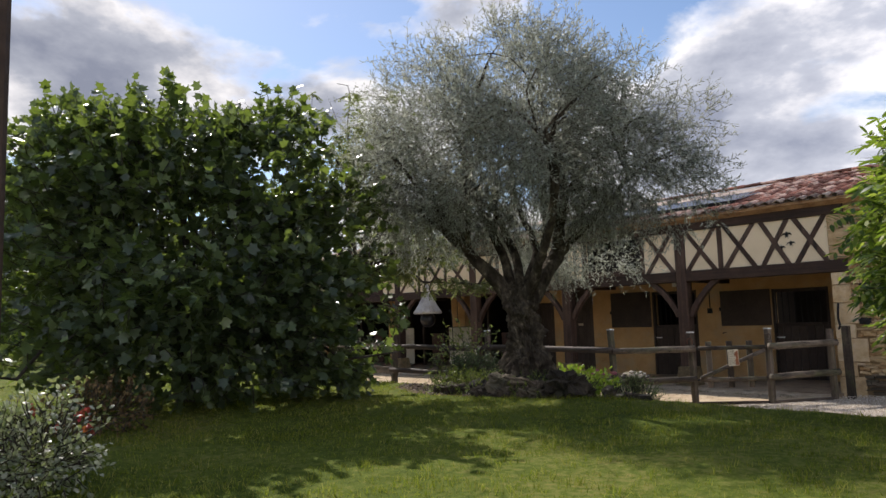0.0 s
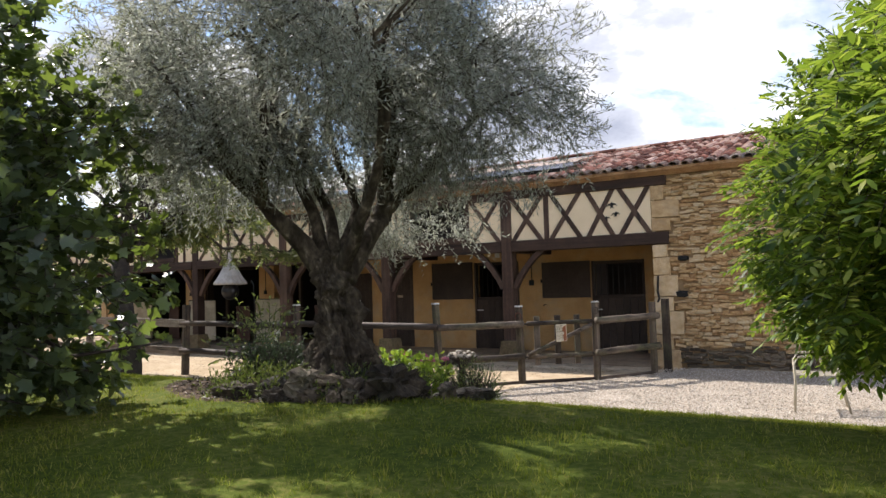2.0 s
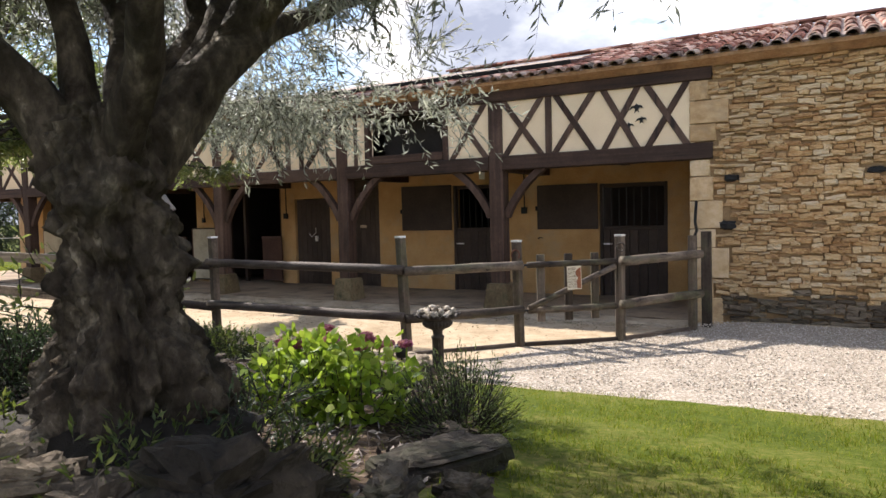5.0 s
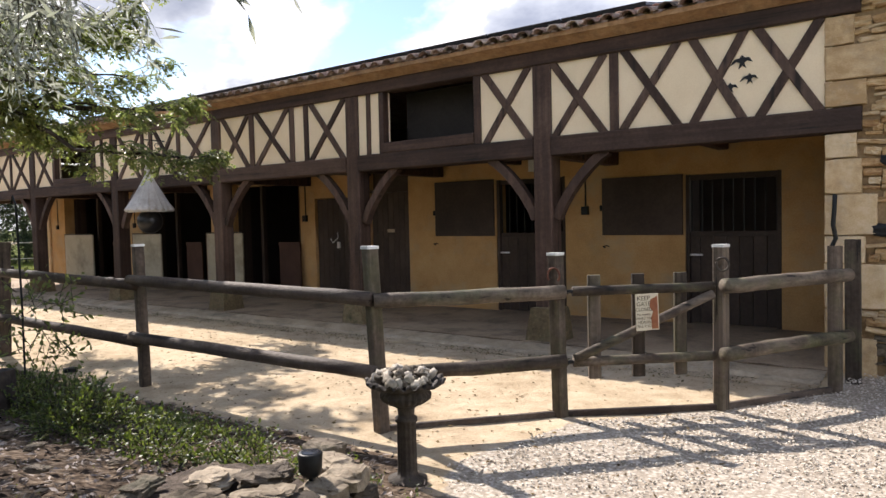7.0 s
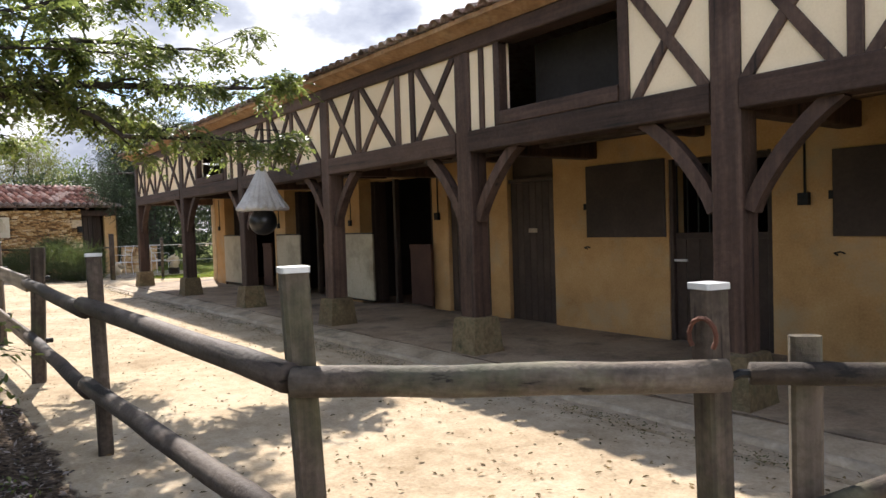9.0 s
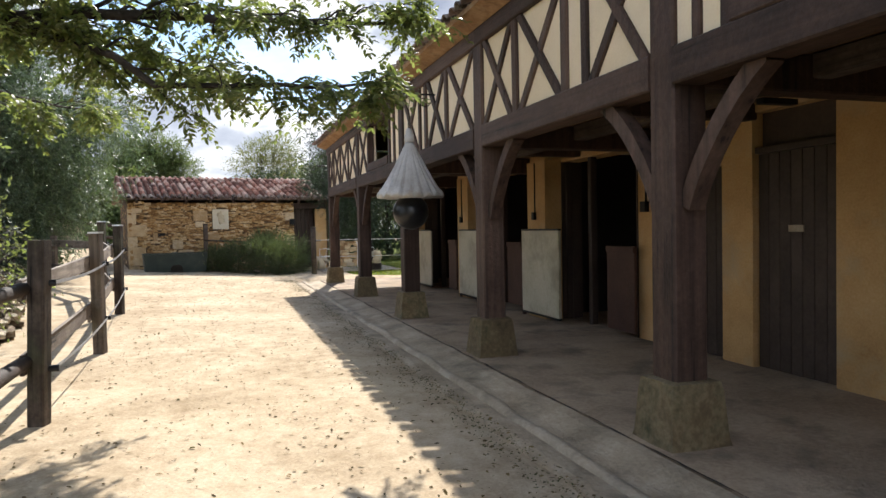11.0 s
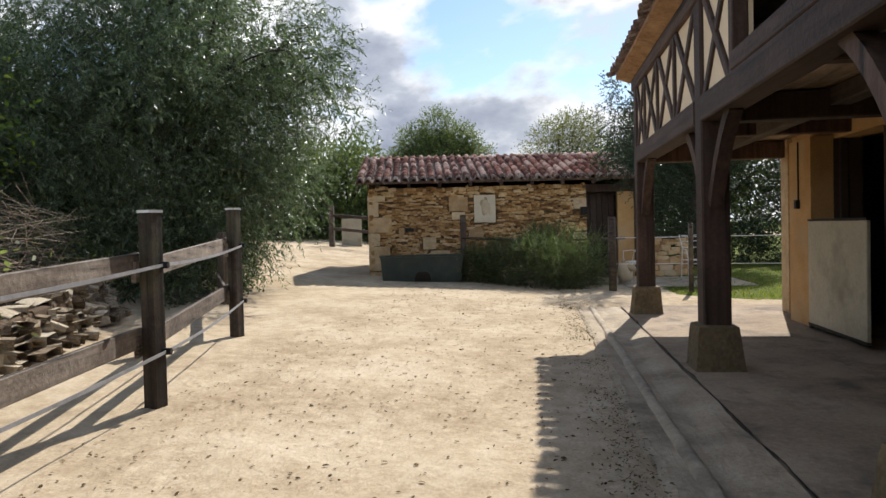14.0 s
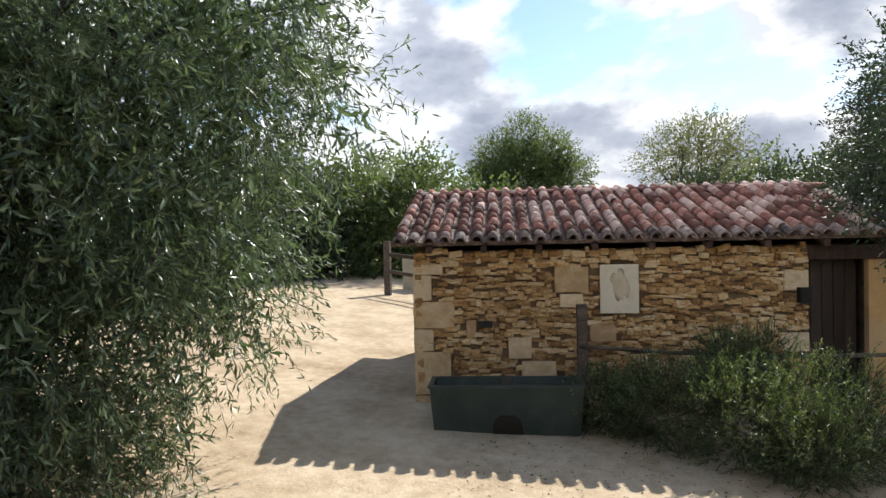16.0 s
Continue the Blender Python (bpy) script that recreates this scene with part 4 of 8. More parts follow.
part("transom", Mesh().box(-4.67, -3.75, YB + 0.03, YB + 0.09, 1.985, 2.04).box(-4.67, -3.75, YB + 0.12, YB + 0.13, 2.04, 2.36), M_DOOR, stable)
d = plank_door("feed_room_door", -6.10, -5.08, 0.02, 1.92, YB + 0.05, M_DOOR, "dark brown boarded door with a bridle hook", 7)
part("latch", Mesh().box(-5.52, -5.46, YB + 0.0, YB + 0.036, 0.98, 1.10).tube([(-5.5, YB, 1.28), (-5.46, YB - 0.03, 1.18), (-5.6, YB - 0.03, 1.08), (-5.66, YB - 0.02, 1.16)], 0.008, 6), M_METALCAP, d)
lp_ = part("ceiling_lamp", Mesh().box(-3.98, -3.90, 1.52, 1.86, 2.30, 2.345), M_IRON, stable, "black batten lamp under the porch beam")
part("lamp_cord", Mesh().tube([(-3.94, 1.69, 2.34), (-3.94, 1.69, 2.46)], 0.006, 5), M_IRON, lp_)
# open half doors
for a, b in ((-9.13, -7.92), (-12.1, -10.9), (-15.5, -14.02)):
    h = part("half_door", Mesh().timber(((a + b) / 2, 1.77, 0.09), ((a + b) / 2, 1.77, 1.29), b - a, 0.04, 0.006), M_WHITE, stable, "off-white metal half door folded back on its pier")
    for z in (0.06, 1.292):
        part("door_edge", Mesh().box(a, b, 1.745, 1.795, z, z + 0.025), M_IRON, h)
    part("hinge_post", Mesh().timber((a - 0.04, 1.80, 0.0), (a - 0.04, 1.80, 1.3), 0.05, 0.05, 0.005), M_REDDOOR, h)
for a, b in ((-7.02, -6.42), (-10.2, -9.62), (-13.4, -12.9)):
    h = part("inner_half_door", Mesh().timber(((a + b) / 2, 1.98, 0.08), ((a + b) / 2, 1.98, 1.10), b - a, 0.04, 0.006), M_REDDOOR, stable, "red-brown wooden half door")
    part("top_rail", Mesh().timber((a, 1.955, 1.06), (b, 1.955, 1.06), 0.07, 0.02, 0.004), M_REDDOOR, h)
for a, b, top in OPEN[4:]:
    for x in (a + 0.012, b - 0.012):
        part("door_lining", Mesh().box(x - 0.01, x + 0.01, YB - 0.012, YB + 0.31, 0.0, top - 0.004), M_DOOR, stable, "dark boarded door lining")
    for x in (a, a + (b - a) * 0.36, b):
        part("door_post", Mesh().timber((x, YB + 0.1, 0), (x, YB + 0.1, top), 0.08, 0.1, 0.008), M_DOOR, stable)

# cornice and roof
SL = 0.28
EAVE_Y, EAVE_Z, RIDGE_Y = -0.28, 3.52, 3.35
cor = Mesh()
pr = [(0.20, 3.43), (-0.02, 3.432), (-0.16, 3.485), (-0.215, 3.495), (-0.215, 3.545), (0.20, 3.60)]
xs = np.linspace(9.4, LEFT_END - 0.25, 60)
v = [(x, y + 0.006 * noise.noise(Vector((x * 1.4, y * 5, 1))), z + 0.006 * noise.noise(Vector((x * 1.4, z * 5, 2)))) for x in xs for y, z in pr]
k = len(pr)
cor.add(v, [(i * k + j, i * k + (j + 1) % k, (i + 1) * k + (j + 1) % k, (i + 1) * k + j) for i in range(len(xs) - 1) for j in range(k)])
part("cornice", cor, M_CORNICE, stable, "ochre rendered cornice under the eaves")


def roof_z(y):
    return EAVE_Z + SL * (y - EAVE_Y)


slab = Mesh()
for y0, y1, s in ((EAVE_Y + 0.14, RIDGE_Y, 1), (RIDGE_Y, 7.0, -1)):
    za = roof_z(y0)
    zb = roof_z(y1) if s > 0 else roof_z(RIDGE_Y) - SL * (y1 - RIDGE_Y)
    slab.add([(9.4, y0, za), (LEFT_END - 0.25, y0, za), (LEFT_END - 0.25, y1, zb), (9.4, y1, zb), (9.4, y0, za + 0.03), (LEFT_END - 0.25, y0, za + 0.03), (LEFT_END - 0.25, y1, zb + 0.03), (9.4, y1, zb + 0.03)],
             [(0, 1, 2, 3), (7, 6, 5, 4), (0, 4, 5, 1), (1, 5, 6, 2), (2, 6, 7, 3), (3, 7, 4, 0)])
# deck in the dark tile colour, so gaps between covers look shadowed
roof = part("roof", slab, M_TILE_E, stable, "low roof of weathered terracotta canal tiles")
for x in (9.2, LEFT_END + 0.06):
    g2 = Mesh()
    g2.add([(x, 0.1, 3.4), (x, 6.2, 3.4), (x, 6.2, 3.72), (x, RIDGE_Y, roof_z(RIDGE_Y) - 0.01), (x, 0.1, roof_z(0.1) - 0.01)], [(0, 1, 2, 3, 4)])
    g2.add([(x + 0.2, 0.1, 3.4), (x + 0.2, 6.2, 3.4), (x + 0.2, 6.2, 3.72), (x + 0.2, RIDGE_Y, roof_z(RIDGE_Y) - 0.01), (x + 0.2, 0.1, roof_z(0.1) - 0.01)], [(4, 3, 2, 1, 0)])
    part("gable_wall", g2, M_MORTAR, stable)


def tile_mesh(name, length, r0, r1, mat, thick=0.014, n=8):
    """A half-round tile lying along +y, wide end at y = 0."""
    v, f = [], []
    for y, r in ((0, r0), (length, r1)):
        for q in (r, r - thick):
            for j in range(n + 1):
                a = math.pi * j / n
                v.append((q * math.cos(a), y, q * math.sin(a) * 0.78))
    w = n + 1
    for j in range(n):
        f += [(j, j + 1, 2 * w + j + 1, 2 * w + j), (w + j, 3 * w + j, 3 * w + j + 1, w + j + 1), (j, w + j, w + j + 1, j + 1)]
    f += [(0, 2 * w, 3 * w, w), (n, w + n, 3 * w + n, 2 * w + n)]
    me = Mesh().add(v, f).data(name, mat, True)
    return me


TILE = tile_mesh("roof_tile", 0.42, 0.080, 0.070, M_TILE)
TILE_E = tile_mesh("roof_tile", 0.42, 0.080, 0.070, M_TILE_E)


def tiled(roof_ob, m, width, rows, near, pitch=0.205, step=0.34, slope=math.atan(SL), skip=None, rise=1.0, channels=2):
    """Cover tiles in rows up a slope; near(i, r) picks those that are objects of their own, the rest is one mesh."""
    rest, low, chan = Mesh(), Mesh(), Mesh()
    base = [tuple(p.co) for p in TILE.vertices]
    faces = [tuple(p.vertices) for p in TILE.polygons]
    rng = np.random.default_rng(3)
    for i in range(int(width / pitch)):
        for r in range(rows):
            if skip and skip(i * pitch, r):
                continue
            j = rng.normal(size=4)
            q = m @ Matrix.Translation((i * pitch + j[0] * 0.006, r * step + j[1] * 0.012 - (0.02 if r == 0 else 0), 0.028 + 0.004 * r % 0.01 + j[2] * 0.003)) @ pose(0, 0, 0, -1.5, 0, j[3] * 1.2) @ Matrix.Diagonal((1, 1, rise, 1))
            if near(i * pitch, r):
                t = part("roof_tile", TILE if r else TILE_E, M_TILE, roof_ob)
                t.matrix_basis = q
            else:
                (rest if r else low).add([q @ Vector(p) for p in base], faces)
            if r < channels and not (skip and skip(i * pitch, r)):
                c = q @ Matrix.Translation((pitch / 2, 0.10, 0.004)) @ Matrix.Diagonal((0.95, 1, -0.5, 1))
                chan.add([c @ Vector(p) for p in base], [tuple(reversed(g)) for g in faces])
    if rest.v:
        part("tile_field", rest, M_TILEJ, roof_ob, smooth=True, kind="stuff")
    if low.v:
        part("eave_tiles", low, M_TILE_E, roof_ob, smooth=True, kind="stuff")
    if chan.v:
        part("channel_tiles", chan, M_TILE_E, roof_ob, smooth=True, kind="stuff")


# stone end wall
WALL_Z = 3.43
endw = part("stone_wall", Mesh().box(2.99, 9.4, 0.05, 0.5, -0.1, WALL_Z).box(2.99, 3.25, 0.5, YB + 0.3, -0.1, WALL_Z), M_MORTAR_P, stable, "honey-coloured rubble stone end wall")

# solar panels on the roof
solar = thing("solar_array", "dark framed solar panels on the stable roof", "solar panel")
for i in range(13):
    x = 1.15 - 1.04 * i
    pm = Matrix.Translation((x, 0.30, roof_z(0.30) + 0.13)) @ pose(0, 0, 0, math.degrees(math.atan(SL)) - 3)
    p = part("solar_panel", Mesh().timber((-0.51, 0, 0), (-0.51, 2.6, 0), 1.02, 0.04, 0.004, side=(0, 0, 1)), M_SOLAR, solar)
    p.matrix_basis = pm
    e = part("panel_frame", Mesh().timber((-1.02, -0.01, -0.01), (0, -0.01, -0.01), 0.07, 0.02, 0.003, side=(0, 1, 0)), M_IRON, p)
for i in range(7):
    x = 0.6 - 2.1 * i
    part("bracket", Mesh().box(x - 0.02, x + 0.02, 0.34, 0.40, roof_z(0.35), roof_z(0.35) + 0.13), M_IRON, solar)

# ---- fence, gate and things in the yard ----
FP = [(3.13, -0.92), (2.50, -1.93), (1.56, -2.74), (0.67, -3.74), (-2.10, -3.86), (-5.03, -3.86), (-8.07, -3.95), (-11.36, -4.17), (-14.15, -4.82), (-16.75, -6.2)]
fence = thing("paddock_fence", "weathered post-and-rail paddock fence round the sandy yard", "fence")
for i, (x, y) in enumerate(FP):
    z0 = on_land(x, y)
    h = [1.19, 1.23, 1.20, 1.29, 1.30, 1.33, 1.37, 1.40, 1.43, 1.10][i]
    mat = M_POST
    lean = RNG.normal(size=2) * 0.012
    p = part("fence_post", Mesh().timber((x - lean[0], y - lean[1], z0 - 0.25), (x + lean[0], y + lean[1], z0 + h), 0.092 if i < 5 else 0.12, 0.09 if i < 5 else 0.12, 0.010, side=(0.25, 1, 0)), mat, fence)
    if i in (1, 2, 3, 4, 6, 7, 8):
        part("post_cap", Mesh().timber((x + lean[0], y + lean[1], z0 + h - 0.006), (x + lean[0], y + lean[1], z0 + h + 0.014), 0.100 if i < 5 else 0.130, 0.098 if i < 5 else 0.130, 0.008, side=(0.25, 1, 0)), M_METALCAP, p, "pale metal cap")


def round_rail(a, b, z0, z1, r, mat, side=-1, over=0.12):
    p0, p1 = Vector((*a, z0)), Vector((*b, z1))
    d = (p1 - p0).normalized()
    off = Vector((d.y, -d.x, 0)) * 0.085 * side
    pts, rad = [], []
    for q in range(9):
        t = q / 8
        c = p0.lerp(p1, t) + off + d * over * (2 * t - 1) + Vector(RNG.normal(size=3)) * 0.0025
        pts.append(c)
        rad.append(r * (1 + 0.02 * RNG.normal()))
    part("rail", Mesh().tube(pts, rad, 12, wob=0.02), mat, fence, smooth=True)


round_rail(FP[3], FP[2], 0.93, 0.93, 0.052, M_FENCE, 1, 0.02)
round_rail(FP[3], FP[2], 0.42, 0.43, 0.050, M_FENCE, 1, 0.02)
round_rail(FP[1], FP[0], 0.94, 0.96, 0.055, M_FENCE, 1, 0.05)
round_rail(FP[1], FP[0], 0.44, 0.47, 0.055, M_FENCE, 1, 0.05)
for a, b in ((4, 3), (5, 4)):
    za, zb = on_land(*FP[a]), on_land(*FP[b])
    round_rail(FP[a], FP[b], za + 0.99, zb + 0.95, 0.050, M_FENCE_D, 1, 0.04)
    round_rail(FP[a], FP[b], za + 0.47, zb + 0.44, 0.052, M_FENCE_D, 1, 0.04)
for a in (5, 6, 7, 8):
    b = a + 1
    za, zb = on_land(*FP[a]), on_land(*FP[b])
    A, B = Vector((*FP[a], za)), Vector((*FP[b], zb))
    d = (B - A).normalized()
    nrm = Vector((-d.y, d.x, 0))
    drop = -0.10 if a == 8 else 0
    for z in (0.98, 0.45):
        part("board", Mesh().timber(A - nrm * -0.09 + Vector((0, 0, z)) - d * 0.1, B - nrm * -0.09 + Vector((0, 0, z + 0.06 + drop)) + d * 0.1, 0.035, 0.15, 0.006, side=(0, 0, 1)), M_BOARD, fence)
    for z in (1.02, 0.40):
        pts = [A.lerp(B, t) - nrm * 0.09 + Vector((0, 0, z - 0.03 * math.sin(math.pi * t))) for t in np.linspace(0, 1, 9)]
        if a < 8:
            part("electric_tape", Mesh().sweep(pts, 0.004, 0.024, side=(0, 0, 1)), M_TAPE, fence, "pale electric fence tape")
for a in (5, 6, 7, 8):
    for z in (1.02, 0.40):
        x, y = FP[a]
        part("insulator", Mesh().tube([(x, y - 0.03, on_land(x, y) + z), (x - 0.02, y + 0.12, on_land(x, y) + z)], 0.025, 8), M_IRON, fence)
part("hung_shoe", Mesh().tube([(1.56 + 0.048 * math.cos(a), -2.80, 1.05 + 0.056 * math.sin(a)) for a in np.linspace(-0.7, math.pi + 0.7, 12)], 0.008, 6), M_RUST_D, fence, "rusty horseshoe nailed to the post")
part("hung_ring", Mesh().tube([(2.53 + 0.045 * math.cos(a), -1.995, 1.10 + 0.05 * math.sin(a)) for a in np.linspace(0, 2 * math.pi, 14)], 0.009, 6), M_CAST, fence, "rusty iron ring hung on the post")
part("wall_post", Mesh().timber((3.20, -0.30, -0.2), (3.19, -0.30, 1.22), 0.12, 0.12, 0.012), M_POST, fence)
for a, b in ((3, 2), (2, 1), (1, 0)):
    A, B = Vector((*FP[a], 0.0)), Vector((*FP[b], 0.0))
    part("ground_board", Mesh().timber(A, B, 0.04, 0.09, 0.006, side=(0, 0, 1)), M_FENCE_D, fence)

# gate between its posts
gate = thing("field_gate", "closed rustic pole gate with a diagonal brace", "gate")
GA, GB = Vector((1.66, -2.70, 0)), Vector((2.44, -1.98, 0))
gd = (GB - GA).normalized()
gn = Vector((gd.y, -gd.x, 0))
for z in (0.93, 0.41):
    part("gate_rail", Mesh().tube([GA.lerp(GB, t) + Vector((0, 0, z)) for t in np.linspace(0, 1.02, 5)], 0.036, 10, wob=0.02), M_FENCE, gate, smooth=True)
part("gate_brace", Mesh().tube([GA.lerp(GB, t) + gn * 0.035 + Vector((0, 0, 0.44 + 0.44 * t)) for t in np.linspace(0.0, 1.0, 5)], 0.034, 10, wob=0.02), M_FENCE, gate, smooth=True)
for t in (0.17, 0.49, 0.80):
    c = GA.lerp(GB, t) - gn * 0.06
    part("picket", Mesh().timber(c + Vector((0, 0, 0.27)), c + Vector((0, 0, 1.04)), 0.095, 0.05, 0.012, side=gn), M_POST, gate)
for z in (0.93, 0.41):
    part("gate_hinge", Mesh().tube([GA - gd * 0.09 + Vector((0, 0, z - 0.03)), GA - gd * 0.03 + Vector((0, 0, z)), GA + gd * 0.02 + Vector((0, 0, z))], 0.014, 6), M_IRON, gate)
part("latch_chain", Mesh().tube([GB + gd * t + Vector((0, 0, 0.95 - 0.3 * t)) for t in (0, 0.05, 0.1)], 0.012, 6), M_METALCAP, gate)

# the enamel sign on the gate
sgn = thing("gate_sign", "cream enamel sign with brown lettering hung on the gate", "sign")
sc = GA.lerp(GB, 0.50) + gn * 0.085 + Vector((0, 0, 0.80))
sm = Matrix.Translation(sc) @ Matrix(((gd.x, 0, -gn.x * -1, 0), (gd.y, 0, -gn.y * -1, 0), (0, 1, 0, 0), (0, 0, 0, 1)))
sgn.matrix_world = Matrix.Translation((0, 0, -0.03)) @ sm @ pose(0, 0, 0, 0, 0, 2) @ Matrix.Diagonal((0.87, 0.89, 1, 1))
part("plate", Mesh().timber((0, -0.15, 0), (0, 0.15, 0), 0.20, 0.006, 0.002, side=(0, 0, 1)), M_SIGN, sgn)
part("picture", Mesh().add([(x, y, z) for z in (0.003, 0.006) for x, y in ((0.035, -0.14), (0.09, -0.14), (0.09, 0.13), (0.03, 0.10), (0.02, 0.04), (0.05, 0.0), (0.03, -0.05))], [tuple(range(7, 14))] + [(i, (i + 1) % 7, 7 + (i + 1) % 7, 7 + i) for i in range(7)]), M_RUST, sgn, "brown animal picture as a plain shape")
for txt, y, size in (("KEEP", 0.098, 0.052), ("GATE", 0.052, 0.050), ("CLOSED", 0.010, 0.040), ("No matter", -0.026, 0.028), ("WHAT THE", -0.060, 0.030), ("HORSES", -0.092, 0.030), ("TELL YOU!", -0.124, 0.028)):
    cu = bpy.data.curves.new("lettering", "FONT")
    cu.body, cu.size, cu.align_x, cu.extrude = txt, size, "CENTER", 0.0006
    ob = new("lettering", cu)
    ob.data.materials.append(M_INK)
    ob.parent = sgn
    ob.location = (-0.030, y, 0.0045)

# cast urn of stones
urn = thing("garden_urn", "weathered cast-iron urn heaped with pale stones", "urn", at=(1.46, -4.39, on_land(1.46, -4.39)))
part("pedestal", Mesh().lathe([(0.11, -0.02), (0.11, 0.03), (0.06, 0.05), (0.052, 0.08), (0.050, 0.34), (0.062, 0.35), (0.062, 0.37), (0.045, 0.38), (0.048, 0.42), (0.075, 0.44)], 48, ripple=lambda i, a, r: (r * (1 + (0.07 * math.cos(12 * a) if i in (3, 4) else 0)), 0)), M_CAST, urn, smooth=True)
part("bowl", Mesh().lathe([(0.05, 0.435), (0.10, 0.45), (0.135, 0.475), (0.14, 0.50), (0.122, 0.52), (0.135, 0.535), (0.19, 0.550), (0.215, 0.575), (0.20, 0.578), (0.13, 0.552), (0.02, 0.545)], 120,
     ripple=lambda i, a, r: (r * (1 + (0.035 * math.cos(24 * a) if i in (1, 2, 3) else 0.06 * math.cos(12 * a) if i in (6, 7, 8) else 0)), (0.014 * math.cos(24 * a) if i in (7, 8) else 0))), M_CAST, urn, smooth=True)
for i in range(72):
    a, r = RNG.random() * 6.28, 0.175 * math.sqrt(RNG.random())
    s = 0.014 + 0.018 * RNG.random()
    st = part("pebble", rock_mesh(s * 1.4, s, s * 0.7, i * 1.3, 12, 8, 0.65, 0.3), M_STONE_U, urn, smooth=True)
    st.matrix_basis = pose(r * math.cos(a), r * math.sin(a), 0.572 + 0.052 * (1 - (r / 0.185) ** 2) + 0.01 * RNG.random(), *(RNG.normal(size=3) * 40))

# horsefly trap on its bracket
trap = thing("horsefly_trap", "white funnel fly trap hung over a black ball", "fly trap", at=(-7.80, -0.34, 0))
part("funnel", Mesh().lathe([(0.412, 1.735), (0.398, 1.775), (0.345, 1.87), (0.29, 1.96), (0.20, 2.12), (0.115, 2.28), (0.065, 2.39), (0.05, 2.43), (0.04, 2.42), (0.10, 2.28), (0.19, 2.12), (0.28, 1.95), (0.38, 1.785)], 144,
     ripple=lambda i, a, r: (r * (1 + (0.045 * abs(math.cos(9 * a + 0.5 * math.sin(a))) - 0.02 + 0.012 * math.cos(31 * a) if i < 7 else 0)), (0.030 * abs(math.cos(9 * a + 0.5 * math.sin(a))) + 0.008 * math.cos(23 * a) if i in (0, 1) else 0))), M_CLOTH, trap, smooth=True)
for i in range(18):
    a = math.pi * (i + 0.5) / 9
    part("rib", Mesh().tube([(0.385 * math.cos(a), 0.385 * math.sin(a), 1.79), (0.29 * math.cos(a), 0.29 * math.sin(a), 1.958), (0.115 * math.cos(a), 0.115 * math.sin(a), 2.282), (0.055 * math.cos(a), 0.055 * math.sin(a), 2.41)], [0.006, 0.006, 0.005, 0.004], 5), M_CLOTH, trap)
part("ball", Mesh().lathe([(0.222 * math.sin(t), 1.565 - 0.222 * math.cos(t)) for t in np.linspace(0.02, math.pi - 0.02, 18)], 28), M_BALL, trap, "glossy black ball", smooth=True)
jar = part("jar", Mesh().lathe([(0.045, 2.42), (0.058, 2.44), (0.060, 2.52), (0.048, 2.54), (0.048, 2.57), (0.030, 2.60), (0.02, 2.605)], 20), M_CLOTH, trap, smooth=True)
part("cord", Mesh().tube([(-0.05, 0, 2.59), (-0.03, 0, 2.72), (0, 0, 2.86), (0.0, 0.02, 3.0)], 0.006, 6), M_FENCE, trap)
part("cord", Mesh().tube([(0.05, 0, 2.59), (0.03, 0, 2.72), (0, 0, 2.86)], 0.006, 6), M_FENCE, trap)
part("ball_cord", Mesh().tube([(0, 0, 1.78), (0, 0, 2.42)], 0.006, 6), M_IRON, trap)
br = part("bracket", Mesh().tube([(0, 0.345, 3.03), (0, -0.06, 3.03), (0, -0.08, 3.01)], 0.011, 6), M_IRON, trap, "scrolled black iron bracket")
part("scroll", Mesh().tube([(0, 0.20 + (0.012 + 0.012 * a) * math.cos(a), 2.95 + (0.012 + 0.012 * a) * math.sin(a)) for a in np.linspace(0, 6.2, 22)], 0.007, 5), M_IRON, br)
part("scroll", Mesh().tube([(0, 0.05 + (0.006 + 0.008 * a) * math.cos(a), 2.98 + (0.006 + 0.008 * a) * math.sin(a)) for a in np.linspace(0, 5.6, 18)], 0.006, 5), M_IRON, br)


# metal garden armchair, built once
def armchair(at, rz, mat, label, grp=""):
    c = thing("garden_chair", label, "chair", grp, at=at, rz=rz)
    for x in (-0.24, 0.24):
        part("arm", Mesh().tube([(x, -0.26, 0), (x, -0.24, 0.30), (x, -0.25, 0.55), (x, -0.20, 0.63), (x, 0.0, 0.65), (x, 0.20, 0.64)], 0.013, 8), mat, c, smooth=True)
        for y in (-0.08, 0.06):
            part("arm_slat", Mesh().tube([(x, y, 0.425), (x, y - 0.045, 0.645)], 0.008, 6), mat, c)
        part("leg", Mesh().tube([(x, 0.30, 0), (x, 0.24, 0.30), (x, 0.20, 0.42), (x, 0.24, 0.65), (x, 0.30, 0.86)], 0.013, 8), mat, c, smooth=True)
    part("top_rail", Mesh().tube([(-0.24, 0.30, 0.86), (-0.12, 0.31, 0.91), (0, 0.31, 0.93), (0.12, 0.31, 0.91), (0.24, 0.30, 0.86)], 0.012, 8), mat, c, smooth=True)
    part("front_rail", Mesh().tube([(-0.24, -0.245, 0.42), (0.24, -0.245, 0.42)], 0.011, 8), mat, c)
    for i in range(8):
        x = -0.21 + 0.06 * i
        part("seat_slat", Mesh().sweep([(x, -0.245, 0.425), (x, 0.0, 0.415), (x, 0.21, 0.425)], 0.03, 0.006, side=(0, 0, 1)), mat, c)
    for i in range(5):
        x = -0.16 + 0.08 * i
        part("back_slat", Mesh().tube([(x, 0.205, 0.44), (x, 0.25, 0.65), (x, 0.305, 0.90)], 0.007, 6), mat, c)
    return c


